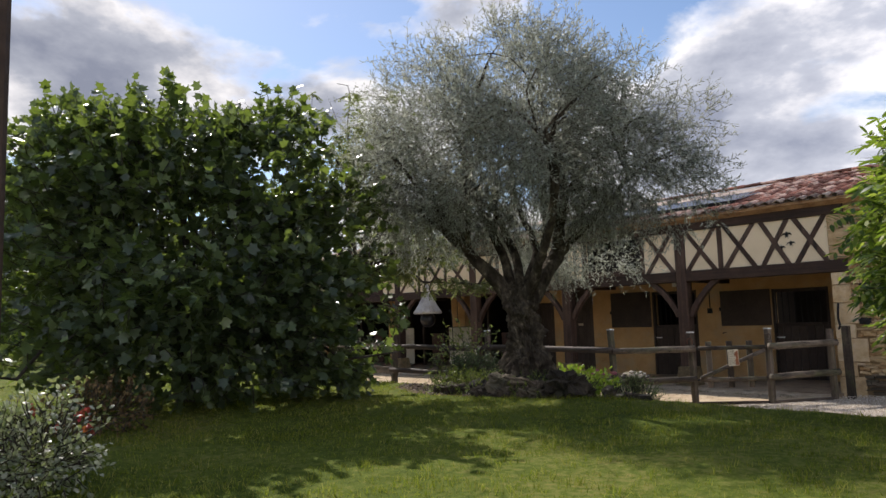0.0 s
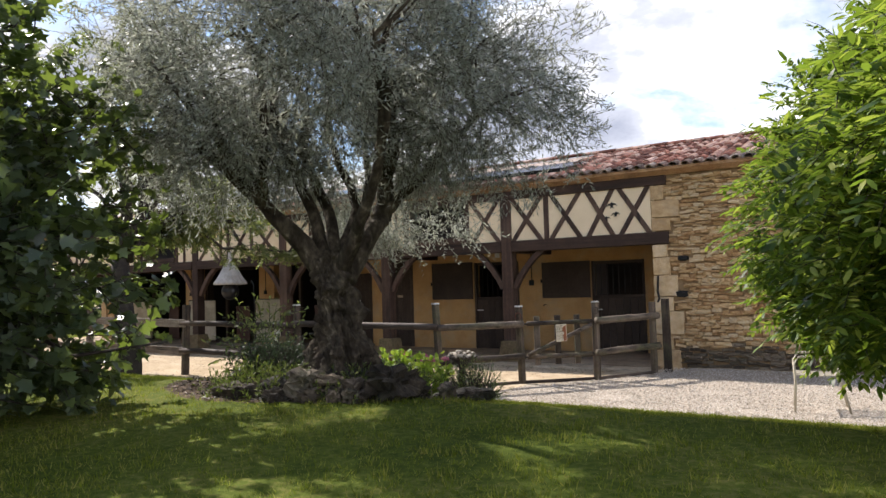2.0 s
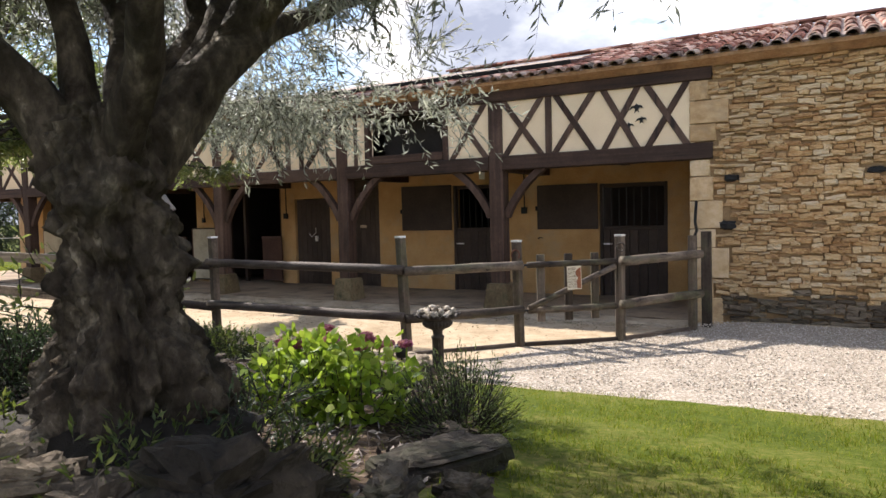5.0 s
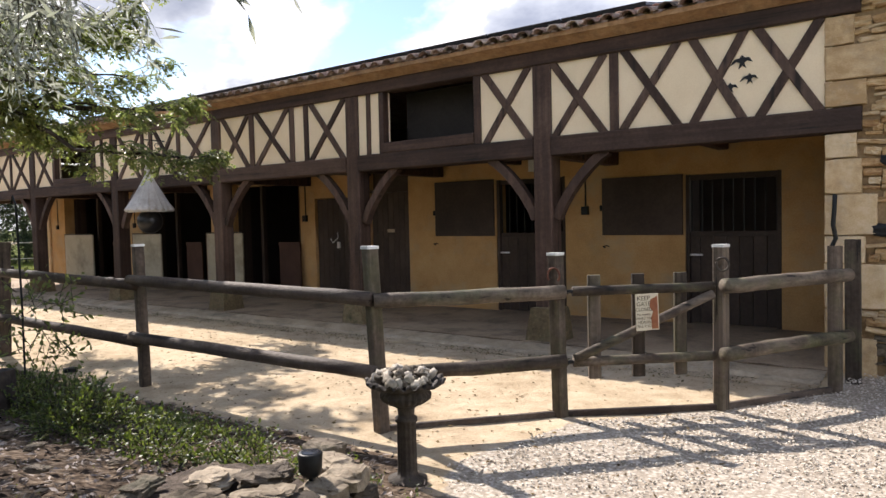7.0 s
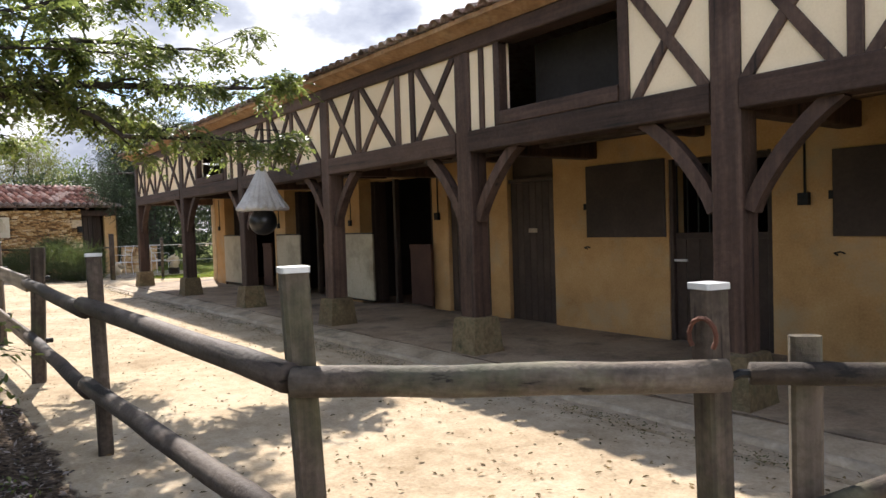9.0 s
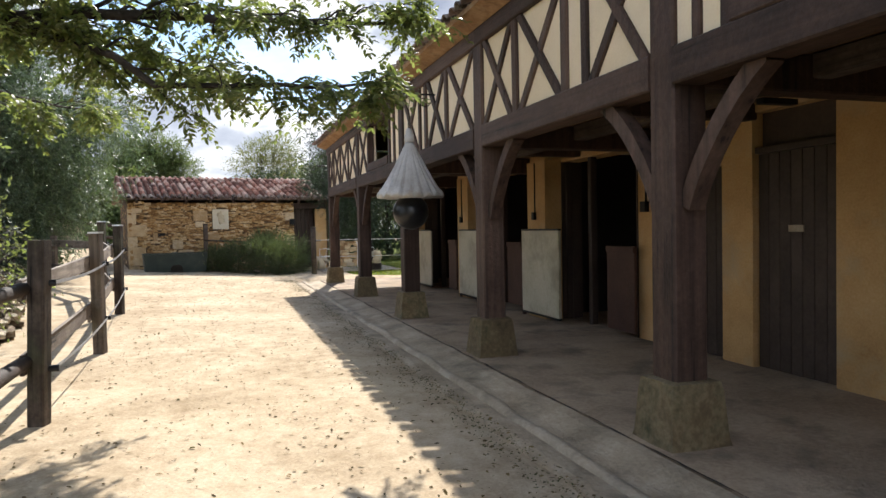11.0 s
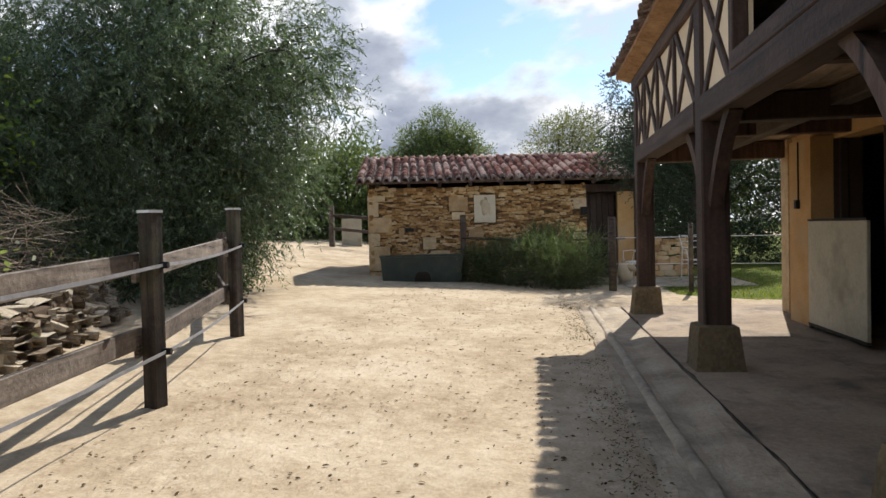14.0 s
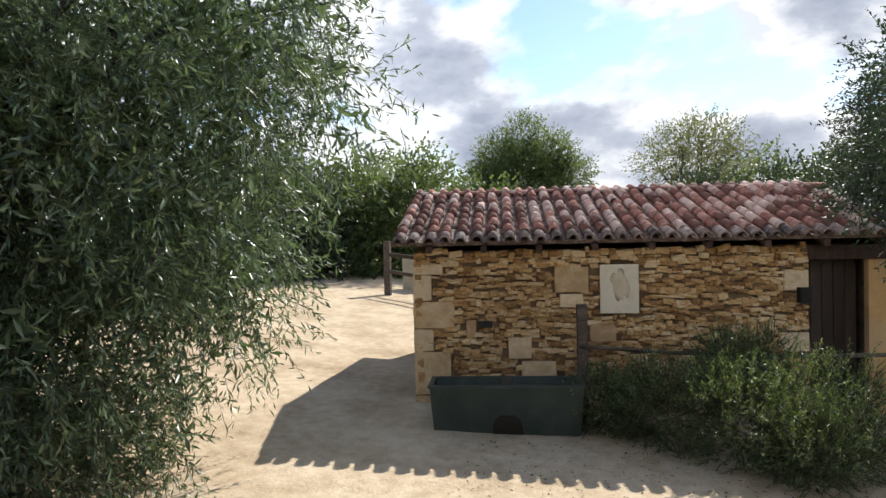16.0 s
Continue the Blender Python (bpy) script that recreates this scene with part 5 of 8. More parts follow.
ch = armchair((5.70, -3.42, 0.0), -84, M_CHAIR, "cream painted metal garden armchair on the gravel", "garden chairs")
armchair((6.75, -3.25, 0.0), -14, M_CHAIR, "cream painted metal garden armchair beside the climber", "garden chairs")
WH = material("white_painted_metal", [(0.62, 0.62, 0.60), (0.74, 0.74, 0.72)], 0.45, 8, 40, 0.05)


def wire_chair(at, rz, mat, label, grp):
    """A thin tubular chair with a ladder back and looped arms."""
    c = thing("garden_chair", label, "chair", grp, at=at, rz=rz)
    for x in (-0.21, 0.21):
        part("front_leg", Mesh().tube([(x, -0.24, 0), (x, -0.22, 0.42)], 0.010, 6), mat, c)
        part("back_leg", Mesh().tube([(x, 0.24, 0), (x, 0.19, 0.42), (x * 0.9, 0.22, 0.70), (x * 1.15, 0.27, 0.98)], 0.010, 6), mat, c)
        part("arm", Mesh().tube([(x, 0.21, 0.64), (x * 1.18, 0.0, 0.67), (x * 1.18, -0.20, 0.65), (x, -0.23, 0.42)], 0.009, 6), mat, c)
    for z, y in ((0.70, 0.22), (0.84, 0.25), (0.97, 0.27)):
        part("back_rail", Mesh().tube([(-0.20, y, z), (0, y + 0.01, z - 0.02), (0.20, y, z)], 0.009, 6), mat, c)
    part("seat_frame", Mesh().tube([(-0.21, -0.22, 0.42), (0.21, -0.22, 0.42), (0.21, 0.19, 0.42), (-0.21, 0.19, 0.42), (-0.21, -0.22, 0.42)], 0.010, 6), mat, c)
    for i in range(7):
        x = -0.18 + 0.06 * i
        part("seat_wire", Mesh().tube([(x, -0.22, 0.42), (x, 0.19, 0.42)], 0.004, 5), mat, c)
    return c


wire_chair((-22.75, 2.0, 0.06), 98, WH, "thin white metal garden chair on the terrace", "white garden chairs")
wire_chair((-22.45, 0.72, 0.06), 20, WH, "thin white metal garden chair beside the hut door", "white garden chairs")
TERRACE = Mesh()
for i in range(5):
    for j in range(5):
        TERRACE.box(-23.6 + 0.52 * i, -23.6 + 0.52 * i + 0.51, 0.35 + 0.5 * j, 0.35 + 0.5 * j + 0.49, -0.05, 0.05 + 0.004 * ((3 * i + 5 * j) % 3))
solid("terrace", TERRACE, M_CONCRETE_P, "pale paved terrace beside the hut door", "terrace", kind="structure")

# horse-head statue on a dark pot
hs = Mesh()
hs.tube([(0, 0, 0.16), (0.02, 0, 0.30), (0.05, 0, 0.42), (0.02, 0, 0.52)], [0.15, 0.135, 0.10, 0.085], 12)
hs.tube([(0.06, 0, 0.52), (-0.02, 0, 0.50), (-0.14, 0, 0.43), (-0.22, 0, 0.37)], [0.06, 0.088, 0.07, 0.045], 12)
hs.tube([(0.03, 0.04, 0.56), (0.04, 0.05, 0.64)], [0.025, 0.006], 6).tube([(0.03, -0.04, 0.56), (0.04, -0.05, 0.64)], [0.025, 0.006], 6)
hs.sweep([(0.10, 0, 0.55), (0.15, 0, 0.44), (0.17, 0, 0.28)], 0.05, 0.05)
solid("horse_head_statue", hs, M_HORSE, "pale cast-stone horse head statue", "statue", smooth=True, at=(-21.35, 2.08, 0.10), rz=78)
solid("horse_head_statue", hs, M_HORSE, "pale cast-stone horse head statue by the gate post", "statue", smooth=True, at=(-22.0, 0.42, -0.06), rz=-80)
pot = Mesh().lathe([(0.14, -0.02), (0.17, 0.02), (0.18, 0.18), (0.19, 0.20), (0.15, 0.205)], 16)
solid("dark_plinth", pot, M_CAST, "dark round plinth under the statue", "plinth", smooth=True, at=(-21.35, 2.08, 0.05))

# wire fence of the garden beyond
wf = thing("wire_fence", "thin wooden posts with plain wires beside the garden", "fence")
WP = [(-20.42, -0.02, 1.46), (-20.05, 1.36, 1.30), (-19.3, 4.6, 1.3), (-18.8, 8.0, 1.3)]
for i, (x, y, h) in enumerate(WP):
    part("fence_post", Mesh().tube([(x, y, -0.2), (x + 0.02, y, h)], 0.075 if i == 0 else 0.045, 9, wob=0.08), M_FENCE, wf, smooth=True)
for (x0, y0, _), (x1, y1, _) in zip(WP, WP[1:]):
    for z in (0.55, 1.05):
        part("wire", Mesh().tube([(x0, y0, z), (x1, y1, z)], 0.008, 5), M_METALCAP, wf)

# garden post near the start of the way
pg = thing("pergola_post", "dark brown pergola post with a corner brace", "post")
part("upright", Mesh().timber((5.325, -13.56, 0.6), (5.325, -13.56, 3.4), 0.15, 0.15, 0.012), M_TIMBER, pg)
part("brace", Mesh().timber((5.335, -13.56, 2.42), (5.36, -13.38, 2.85), 0.10, 0.10, 0.01), M_TIMBER, pg)

# ---- the stone hut ----
HUT = pose(-22.76, -5.39, 0, 0, 0, 100.0) @ Matrix.Diagonal((0.977, 1, 1, 1))
hut = thing("stone_hut", "small rubble-stone hut with a tiled roof", "building")
hut.matrix_world = HUT
HW, HH = 5.33, 2.30
hwall = part("front_wall", Mesh().box(0, HW, 0.05, 0.45, -0.1, HH), M_MORTAR_H, hut, "uneven honey limestone rubble wall")
part("side_wall", Mesh().box(0.0, 0.4, 0.45, 4.6, -0.1, HH + 0.3), M_MORTAR, hut)
part("side_wall", Mesh().box(6.25, 6.6, 0.15, 4.6, -0.1, HH + 0.2), M_MORTAR, hut)
part("rear_wall", Mesh().box(0.4, 6.25, 4.2, 4.6, -0.1, HH + 0.2), M_MORTAR, hut)
part("door_pier", Mesh().box(6.1, 6.5, 0.02, 0.14, -0.1, 2.1), M_OCHRE, hut)
hd = part("hut_door", Mesh().box(HW + 0.02, 6.1, 0.42, 0.46, 0.0, 2.1), M_DOOR, hut, "dark brown boarded door set back under the roof")
for i in range(5):
    x = HW + 0.10 + 0.155 * i
    part("plank", Mesh().timber((x, 0.405, 0), (x, 0.405, 2.1), 0.147, 0.03, 0.005), M_DOOR, hd)
part("lintel", Mesh().timber((HW - 0.1, 0.2, 2.2), (6.5, 0.2, 2.2), 0.2, 0.2, 0.012, side=(0, 0, 1)), M_TIMBER, hut)
for i in range(9):
    x = 0.25 + 0.74 * i
    part("rafter_end", Mesh().timber((x, -0.30, 2.33), (x, 0.3, 2.50), 0.08, 0.09, 0.008, side=(0, 0, 1)), M_TIMBER, hut)
HS = 0.285
HE_Y, HE_Z, HR_Y = -0.36, 2.40, 2.35
hz = lambda y: HE_Z + HS * (y - HE_Y)
rs = Mesh()
rs.add([(-0.28, HE_Y + 0.12, hz(HE_Y + 0.12)), (6.7, HE_Y + 0.12, hz(HE_Y + 0.12)), (6.7, HR_Y, hz(HR_Y)), (-0.28, HR_Y, hz(HR_Y)), (6.7, 5.0, hz(HR_Y) - HS * (5.0 - HR_Y)), (-0.28, 5.0, hz(HR_Y) - HS * (5.0 - HR_Y)),
        (-0.28, HE_Y + 0.12, hz(HE_Y + 0.12) - 0.05), (6.7, HE_Y + 0.12, hz(HE_Y + 0.12) - 0.05), (6.7, HR_Y, hz(HR_Y) - 0.05), (-0.28, HR_Y, hz(HR_Y) - 0.05), (6.7, 5.0, hz(HR_Y) - HS * (5.0 - HR_Y) - 0.05), (-0.28, 5.0, hz(HR_Y) - HS * (5.0 - HR_Y) - 0.05)],
       [(0, 1, 2, 3), (3, 2, 4, 5), (7, 6, 9, 8), (8, 9, 11, 10), (0, 6, 7, 1), (1, 7, 8, 2), (2, 8, 10, 4), (4, 10, 11, 5), (5, 11, 9, 3), (3, 9, 6, 0)])
# hut deck darkened the same way, as shadow between the cover tiles
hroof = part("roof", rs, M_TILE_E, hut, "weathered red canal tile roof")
part("gable", Mesh().add([(0.0, 0.3, 2.2), (0.0, 4.4, 2.2), (0.0, HR_Y, hz(HR_Y) - 0.06), (0.4, 0.3, 2.2), (0.4, 4.4, 2.2), (0.4, HR_Y, hz(HR_Y) - 0.06)], [(0, 2, 1), (3, 4, 5), (0, 3, 5, 2), (1, 2, 5, 4)]), M_MORTAR, hut)
plq = solid("wall_plaque", Mesh().timber((2.82, -0.035, 1.44), (2.82, -0.035, 2.09), 0.52, 0.035, 0.006), M_SIGN, "cream rectangular plaque with a worn relief", "plaque")
plq.matrix_world = HUT
part("relief", Mesh().blob((2.84, -0.045, 1.80), (0.14, 0.02, 0.20), 0.35, 12, 8, seed=4), M_HORSE, plq, "worn ochre relief", smooth=True)
for x, z in ((0.88, 1.26),):
    part("wall_slot", Mesh().box(x, x + 0.2, -0.012, 0.04, z, z + 0.09), M_IRON, hut)
part("lamp", Mesh().box(5.16, 5.30, -0.14, -0.02, 1.55, 1.75), M_IRON, hut, "black wall lamp")

tr = thing("water_trough", "long dark green plastic trough with an arched foot opening", "trough")
tr.matrix_world = HUT @ Matrix.Translation((0.10, -0.36, 0.16))
m = Mesh()
for s_, z in ((0.05, -0.02), (0.0, 0.55), (-0.02, 0.555), (-0.02, 0.585), (0.045, 0.585), (0.06, 0.44)):
    m.v += [(x, y, z) for x, y in ((0.22 + s_, -0.92 + s_), (2.08 - s_, -0.92 + s_), (2.08 - s_, -0.38 - s_), (0.22 + s_, -0.38 - s_))]
for k in range(5):
    m.f += [(4 * k + j, 4 * k + (j + 1) % 4, 4 * k + 4 + (j + 1) % 4, 4 * k + 4 + j) for j in range(4)]
m.f += [(20, 21, 22, 23)]
part("basin", m, M_PLASTIC, tr)
arch = [(0.98, -0.03), (0.98, 0.10), (1.02, 0.19), (1.08, 0.225), (1.24, 0.225), (1.30, 0.19), (1.34, 0.10), (1.34, -0.03)]
m = Mesh()
m.v += [(x, -0.895 + 0.085 * (0.55 - z) - 0.012 * (1 if k == 0 else 0) + 0.02 * k - 0.036, z) for k in (0, 1) for x, z in arch]
m.f += [tuple(range(8)), tuple(range(15, 7, -1))] + [(i, i + 8, (i + 1) % 8 + 8, (i + 1) % 8) for i in range(8)]
# no real recess: a near-black plate paints the arch's shade on the basin
part("foot_opening", m, M_CRACK, tr, "dark arched plate in place of the shaded foot opening")
part("divider", Mesh().box(1.09, 1.23, -0.90, -0.40, 0.44, 0.60), M_PLASTIC, tr)
tp = thing("hitching_rail", "dark wooden post with a long rail over the shrubs", "rail")
tp.matrix_world = HUT
part("post", Mesh().timber((2.24, -0.60, -0.1), (2.24, -0.60, 1.62), 0.13, 0.12, 0.012), M_FENCE_D, tp)
part("rail", Mesh().tube([(2.2, -0.66, 1.10), (3.4, -0.72, 1.02), (5.0, -0.80, 0.98), (6.0, -0.84, 1.0)], 0.028, 8), M_FENCE, tp, smooth=True)

gtf = thing("far_gateway", "wooden gate posts and rails at the end of the path", "gate")
for x, y, h in ((-34.6, -9.9, 1.72), (-33.0, -6.6, 1.5)):
    part("gate_post", Mesh().timber((x, y, on_land(x, y) - 0.1), (x, y, on_land(x, y) + h), 0.2, 0.2, 0.02), M_FENCE_D, gtf)
for z in (0.75, 1.3):
    part("gate_rail", Mesh().timber((-34.6, -9.9, on_land(-34.6, -9.9) + z), (-33.0, -6.6, on_land(-33.0, -6.6) + z), 0.12, 0.05, 0.01), M_FENCE_D, gtf)
solid("white_panel", Mesh().box(-0.04, 0.04, -0.5, 0.5, -0.05, 1.2), M_WHITE, "pale mesh gate panel beyond the hut", "gate panel", at=(-36.6, -9.6, on_land(-36.6, -9.6)), rz=-18)

# low dry wall behind the fence, with its stones
dry = thing("dry_stone_wall", "low dry-stone retaining wall beside the yard", "wall")
DW = [(-9.0, -5.35), (-11.0, -5.65), (-13.0, -6.15), (-14.8, -6.85), (-16.2, -7.9)]

# ---- trees and shrubs ----


def pinnate(name, starts, ways, length, pairs, leaf_l, leaf_w, mat, rng, droop=0.35):
    """Compound leaves: leaflets in pairs along a bending stalk."""
    n = len(starts)
    side = unit(np.cross(ways, np.array([0, 0, 1.0]) + rng.normal(size=(n, 3)) * 0.35))
    pos, way = [], []
    for i in range(pairs):
        s = (0.25 + 0.75 * i / (pairs - 1)) * length
        p = starts + ways * s[:, None] + np.array([0, 0, -1.0]) * (droop * s ** 2 / length)[:, None]
        for k in (-1, 1):
            pos.append(p)
            way.append(unit(ways * 0.55 + k * side + np.array([0, 0, -0.35]) + rng.normal(size=(n, 3)) * 0.12))
    pos.append(starts + ways * length[:, None] + np.array([0, 0, -1.0]) * (droop * length)[:, None])
    way.append(ways + np.array([0, 0, -0.4]))
    pos, way = np.concatenate(pos), np.concatenate(way)
    size = rng.uniform(0.75, 1.15, len(pos))
    return leaves(name, pos, way, leaf_l * size, leaf_w * size, OVAL, mat, rng, 0.35)


def gnarled_trunk(base, fork, rings, seed, n=30, m=26):
    """A twisted, furrowed trunk; rings: (share of the height, radius)."""
    b, f = Vector(base), Vector(fork)
    v = []
    for i in range(m + 1):
        t = i / m
        c = b.lerp(f, t) + Vector((0.05 * math.sin(4.2 * t + 0.6), 0.04 * math.sin(3.1 * t), 0))
        r = float(np.interp(t, [q[0] for q in rings], [q[1] for q in rings]))
        for j in range(n):
            a = 2 * math.pi * j / n
            w = a + 1.1 * t
            d = Vector((math.cos(w) * 1.4, math.sin(w) * 1.4, t * 1.5 + seed))
            k = 1.08 - 0.42 * abs(noise.noise(Vector((math.cos(w) * 3.0, math.sin(w) * 3.0, t * 1.6 + seed)))) - 0.22 * abs(noise.noise(Vector((math.cos(w) * 7.5, math.sin(w) * 7.5, t * 4 + seed)))) + 0.26 * noise.noise(d) + 0.20 * noise.noise(Vector((math.cos(w) * 3.4, math.sin(w) * 3.4, t * 2.4 + seed))) + 0.09 * noise.noise(Vector((math.cos(w) * 8, math.sin(w) * 8, t * 7)))
            k += 0.22 * max(0, math.cos(5 * w + 2 * math.sin(3 * t))) * max(0, 0.45 - t)
            p = c + Vector((math.cos(a) * r * k, math.sin(a) * r * k, 0))
            g = 0.055 * noise.noise(p * 6) + 0.050 * noise.noise(p * 11) + 0.030 * noise.noise(p * 21) + 0.016 * noise.noise(p * 44) - 0.02 * abs(noise.noise(p * 31)) - 0.030 * abs(noise.noise(Vector((p.x * 22, p.y * 22, p.z * 7))))
            v.append(p + Vector((math.cos(a) * g, math.sin(a) * g, 0)))
    fc = [(i * n + j, i * n + (j + 1) % n, (i + 1) * n + (j + 1) % n, (i + 1) * n + j) for i in range(m) for j in range(n)]
    return Mesh().add(v, fc + [tuple(m * n + j for j in range(n))])


def trunk_and_limbs(tree, base, fork, r0, r1, targets, mat, rng, sub=3, bend=0.22, limb_r=0.5, flare=1.5, lumps=0.18, trunk=None):
    """A leaning trunk, then limbs to the targets with forks on them; one mesh for the trunk, one a limb."""
    b, f = Vector(base), Vector(fork)
    pts = [b + Vector((0, 0, -0.15))] + [b.lerp(f, t) + Vector((0.05 * math.sin(5 * t), 0.05 * math.cos(4 * t), 0)) for t in np.linspace(0, 1, 9)]
    rad = [r0 * flare * 1.05] + [r0 * (flare - (flare - 1) * min(1, t * 2.2)) * (1 - t) + r1 * t for t in np.linspace(0, 1, 9)]
    part("trunk", trunk or Mesh().tube(pts, rad, 18, wob=lumps), mat, tree, smooth=True)
    tips = []
    for g in targets:
        path = limb(f + Vector(rng.normal(size=3)) * r1 * 0.35, g, rng, bend)
        k = len(path)
        rr = r1 * limb_r * rng.uniform(0.8, 1.15)
        m = Mesh().tube(path, [rr * (1 - 0.8 * i / (k - 1)) + 0.006 for i in range(k)], 9, wob=0.1)
        for _ in range(sub):
            i = rng.integers(2, k - 1)
            q = path[i]
            d = (path[-1] - path[0]).length
            e = q + (path[i] - path[i - 1]).normalized() * d * 0.20 + Vector(rng.normal(size=3)) * d * 0.17
            e.z = max(e.z, q.z + 0.02 * d)
            r2 = rr * (1 - 0.8 * i / (k - 1)) * 0.6
            sp = limb(q, e, rng, bend, 5)
            m.tube(sp, [r2 * (1 - 0.75 * j / 5) + 0.004 for j in range(6)], 6)
            tips.append(e)
        part("limb", m, mat, tree, smooth=True)
    return tips


def clump(p, freq, cut, rng):
    """Which points stay, so that crowns break into masses with gaps."""
    v = np.array([noise.noise(Vector(q) * freq) for q in p])
    return v > cut + 0.12 * rng.normal(size=len(p))


def sun_gaps(p, rng):
    """Which points stay, so that shafts of sun fall through a crown onto the lawn."""
    h = (p[:, 2] - 0.95) / SUN_TO.z
    x, y = p[:, 0] - SUN_TO.x * h, p[:, 1] - SUN_TO.y * h
    v = np.array([noise.noise(Vector((a * 1.5, b * 1.5, 2.0))) + 0.6 * noise.noise(Vector((a * 4.2, b * 4.2, 9.0))) for a, b in zip(x, y)])
    v += 0.18 * np.exp(-((x - 2.7) / 0.6) ** 2 - ((y + 9.7) / 0.7) ** 2) + 0.5 * np.exp(-((x - 2.6) / 0.45) ** 2 - ((y + 7.4) / 0.4) ** 2)
    return v < 0.17 + 0.05 * rng.normal(size=len(p))


# old olive on its mound
LOW_SPRAYS = [(2.55, -7.05, 2.12, 0.42, 0.34, 0.20), (2.98, -6.95, 2.06, 0.34, 0.24, 0.14), (2.65, -6.7, 2.14, 0.35, 0.25, 0.16), (2.1, -7.2, 2.15, 0.5, 0.35, 0.28), (1.7, -7.0, 2.2, 0.45, 0.35, 0.30), (2.45, -7.55, 2.45, 0.5, 0.4, 0.2), (1.5, -6.3, 2.25, 0.45, 0.35, 0.25), (0.95, -6.2, 2.35, 0.5, 0.4, 0.3)]
rng = np.random.default_rng(11)
OL = (2.95, -8.70)
oz = on_land(*OL) + 0.05
olive = thing("olive_tree", "old gnarled olive tree with a broad silvery crown", "tree")
ocrown = [(2.9, -8.7, 3.25, 1.55, 1.55, 1.10), (3.85, -8.3, 3.0, 0.95, 0.9, 0.72), (2.1, -9.1, 3.0, 1.0, 0.95, 0.75), (2.3, -7.9, 3.0, 0.95, 0.9, 0.8), (3.5, -9.3, 3.05, 0.85, 0.85, 0.7),
          (3.0, -8.6, 3.9, 0.9, 0.9, 0.5), (4.25, -8.15, 2.55, 0.5, 0.5, 0.35), (1.65, -8.9, 2.6, 0.55, 0.55, 0.4), (2.45, -6.75, 2.15, 0.45, 0.36, 0.2), (2.0, -6.95, 2.1, 0.5, 0.4, 0.3), (2.75, -7.1, 2.25, 0.45, 0.4, 0.2)]
part("trunk", gnarled_trunk((2.96, -8.79, oz - 0.2), (2.97, -8.72, 1.86), [(0, 0.42), (0.15, 0.34), (0.34, 0.245), (0.5, 0.175), (0.68, 0.150), (0.84, 0.165), (0.95, 0.15), (1, 0.08)], 3.0, 150, 140), M_BARK, olive, "furrowed grey trunk", smooth=True)
OLIVE_LIMBS = [
    ([(2.88, -8.75, 1.66), (2.76, -8.82, 1.90), (2.68, -8.92, 2.03), (2.60, -9.01, 2.16), (2.56, -9.14, 2.27), (2.35, -9.45, 2.62)], 0.105, 0.045),
    ([(2.90, -8.72, 1.68), (2.78, -8.69, 1.95), (2.71, -8.66, 2.18), (2.60, -8.65, 2.33), (2.50, -8.64, 2.51), (2.20, -8.62, 2.95)], 0.070, 0.032),
    ([(2.92, -8.67, 1.70), (2.79, -8.54, 2.00), (2.68, -8.45, 2.19), (2.54, -8.40, 2.35), (2.38, -8.36, 2.59), (2.15, -8.30, 3.00)], 0.072, 0.030),
    ([(2.96, -8.64, 1.72), (2.84, -8.40, 2.00), (2.74, -8.17, 2.24), (2.62, -8.12, 2.43), (2.46, -8.08, 2.65), (2.25, -8.00, 3.05)], 0.075, 0.030),
    ([(3.00, -8.55, 1.85), (2.89, -8.27, 2.16), (2.81, -8.13, 2.33), (2.75, -8.04, 2.52), (2.65, -7.96, 2.82), (2.75, -7.90, 3.20)], 0.055, 0.026),
    ([(3.00, -8.66, 1.66), (3.03, -8.46, 1.92), (3.05, -8.31, 2.09), (3.08, -8.24, 2.24), (3.07, -8.23, 2.36), (3.07, -8.23, 2.45)], 0.105, 0.070),
    ([(3.04, -8.36, 2.03), (2.98, -8.02, 2.23), (2.78, -7.50, 2.45), (2.64, -7.17, 2.58), (2.66, -6.81, 2.76), (2.72, -6.41, 3.02)], 0.062, 0.022),
    ([(3.02, -8.72, 1.70), (3.20, -8.78, 1.95), (3.42, -8.88, 2.20), (3.62, -9.00, 2.50), (3.78, -9.12, 2.85)], 0.072, 0.028),
    ([(3.05, -8.30, 2.12), (3.30, -8.18, 2.35), (3.60, -8.12, 2.60), (3.92, -8.10, 2.95)], 0.050, 0.022)]
OLIVE_TIPS = [[(1.7, -9.2, 2.8), (2.3, -9.7, 3.1), (2.7, -9.5, 3.3)], [(1.7, -8.8, 3.0), (2.1, -8.8, 3.6)], [(1.7, -8.2, 2.9), (2.3, -8.5, 3.7)], [(1.9, -7.6, 3.0), (2.5, -8.1, 3.8)],
              [(2.9, -7.7, 3.6), (3.0, -8.5, 3.9)], [(3.3, -8.5, 3.5), (3.1, -8.0, 3.4)], [(2.4, -6.6, 2.6), (3.2, -7.4, 2.9)], [(4.0, -9.3, 3.2), (3.5, -9.4, 3.4)], [(4.3, -8.1, 3.0), (3.9, -8.0, 3.4), (4.0, -8.6, 3.3)]]
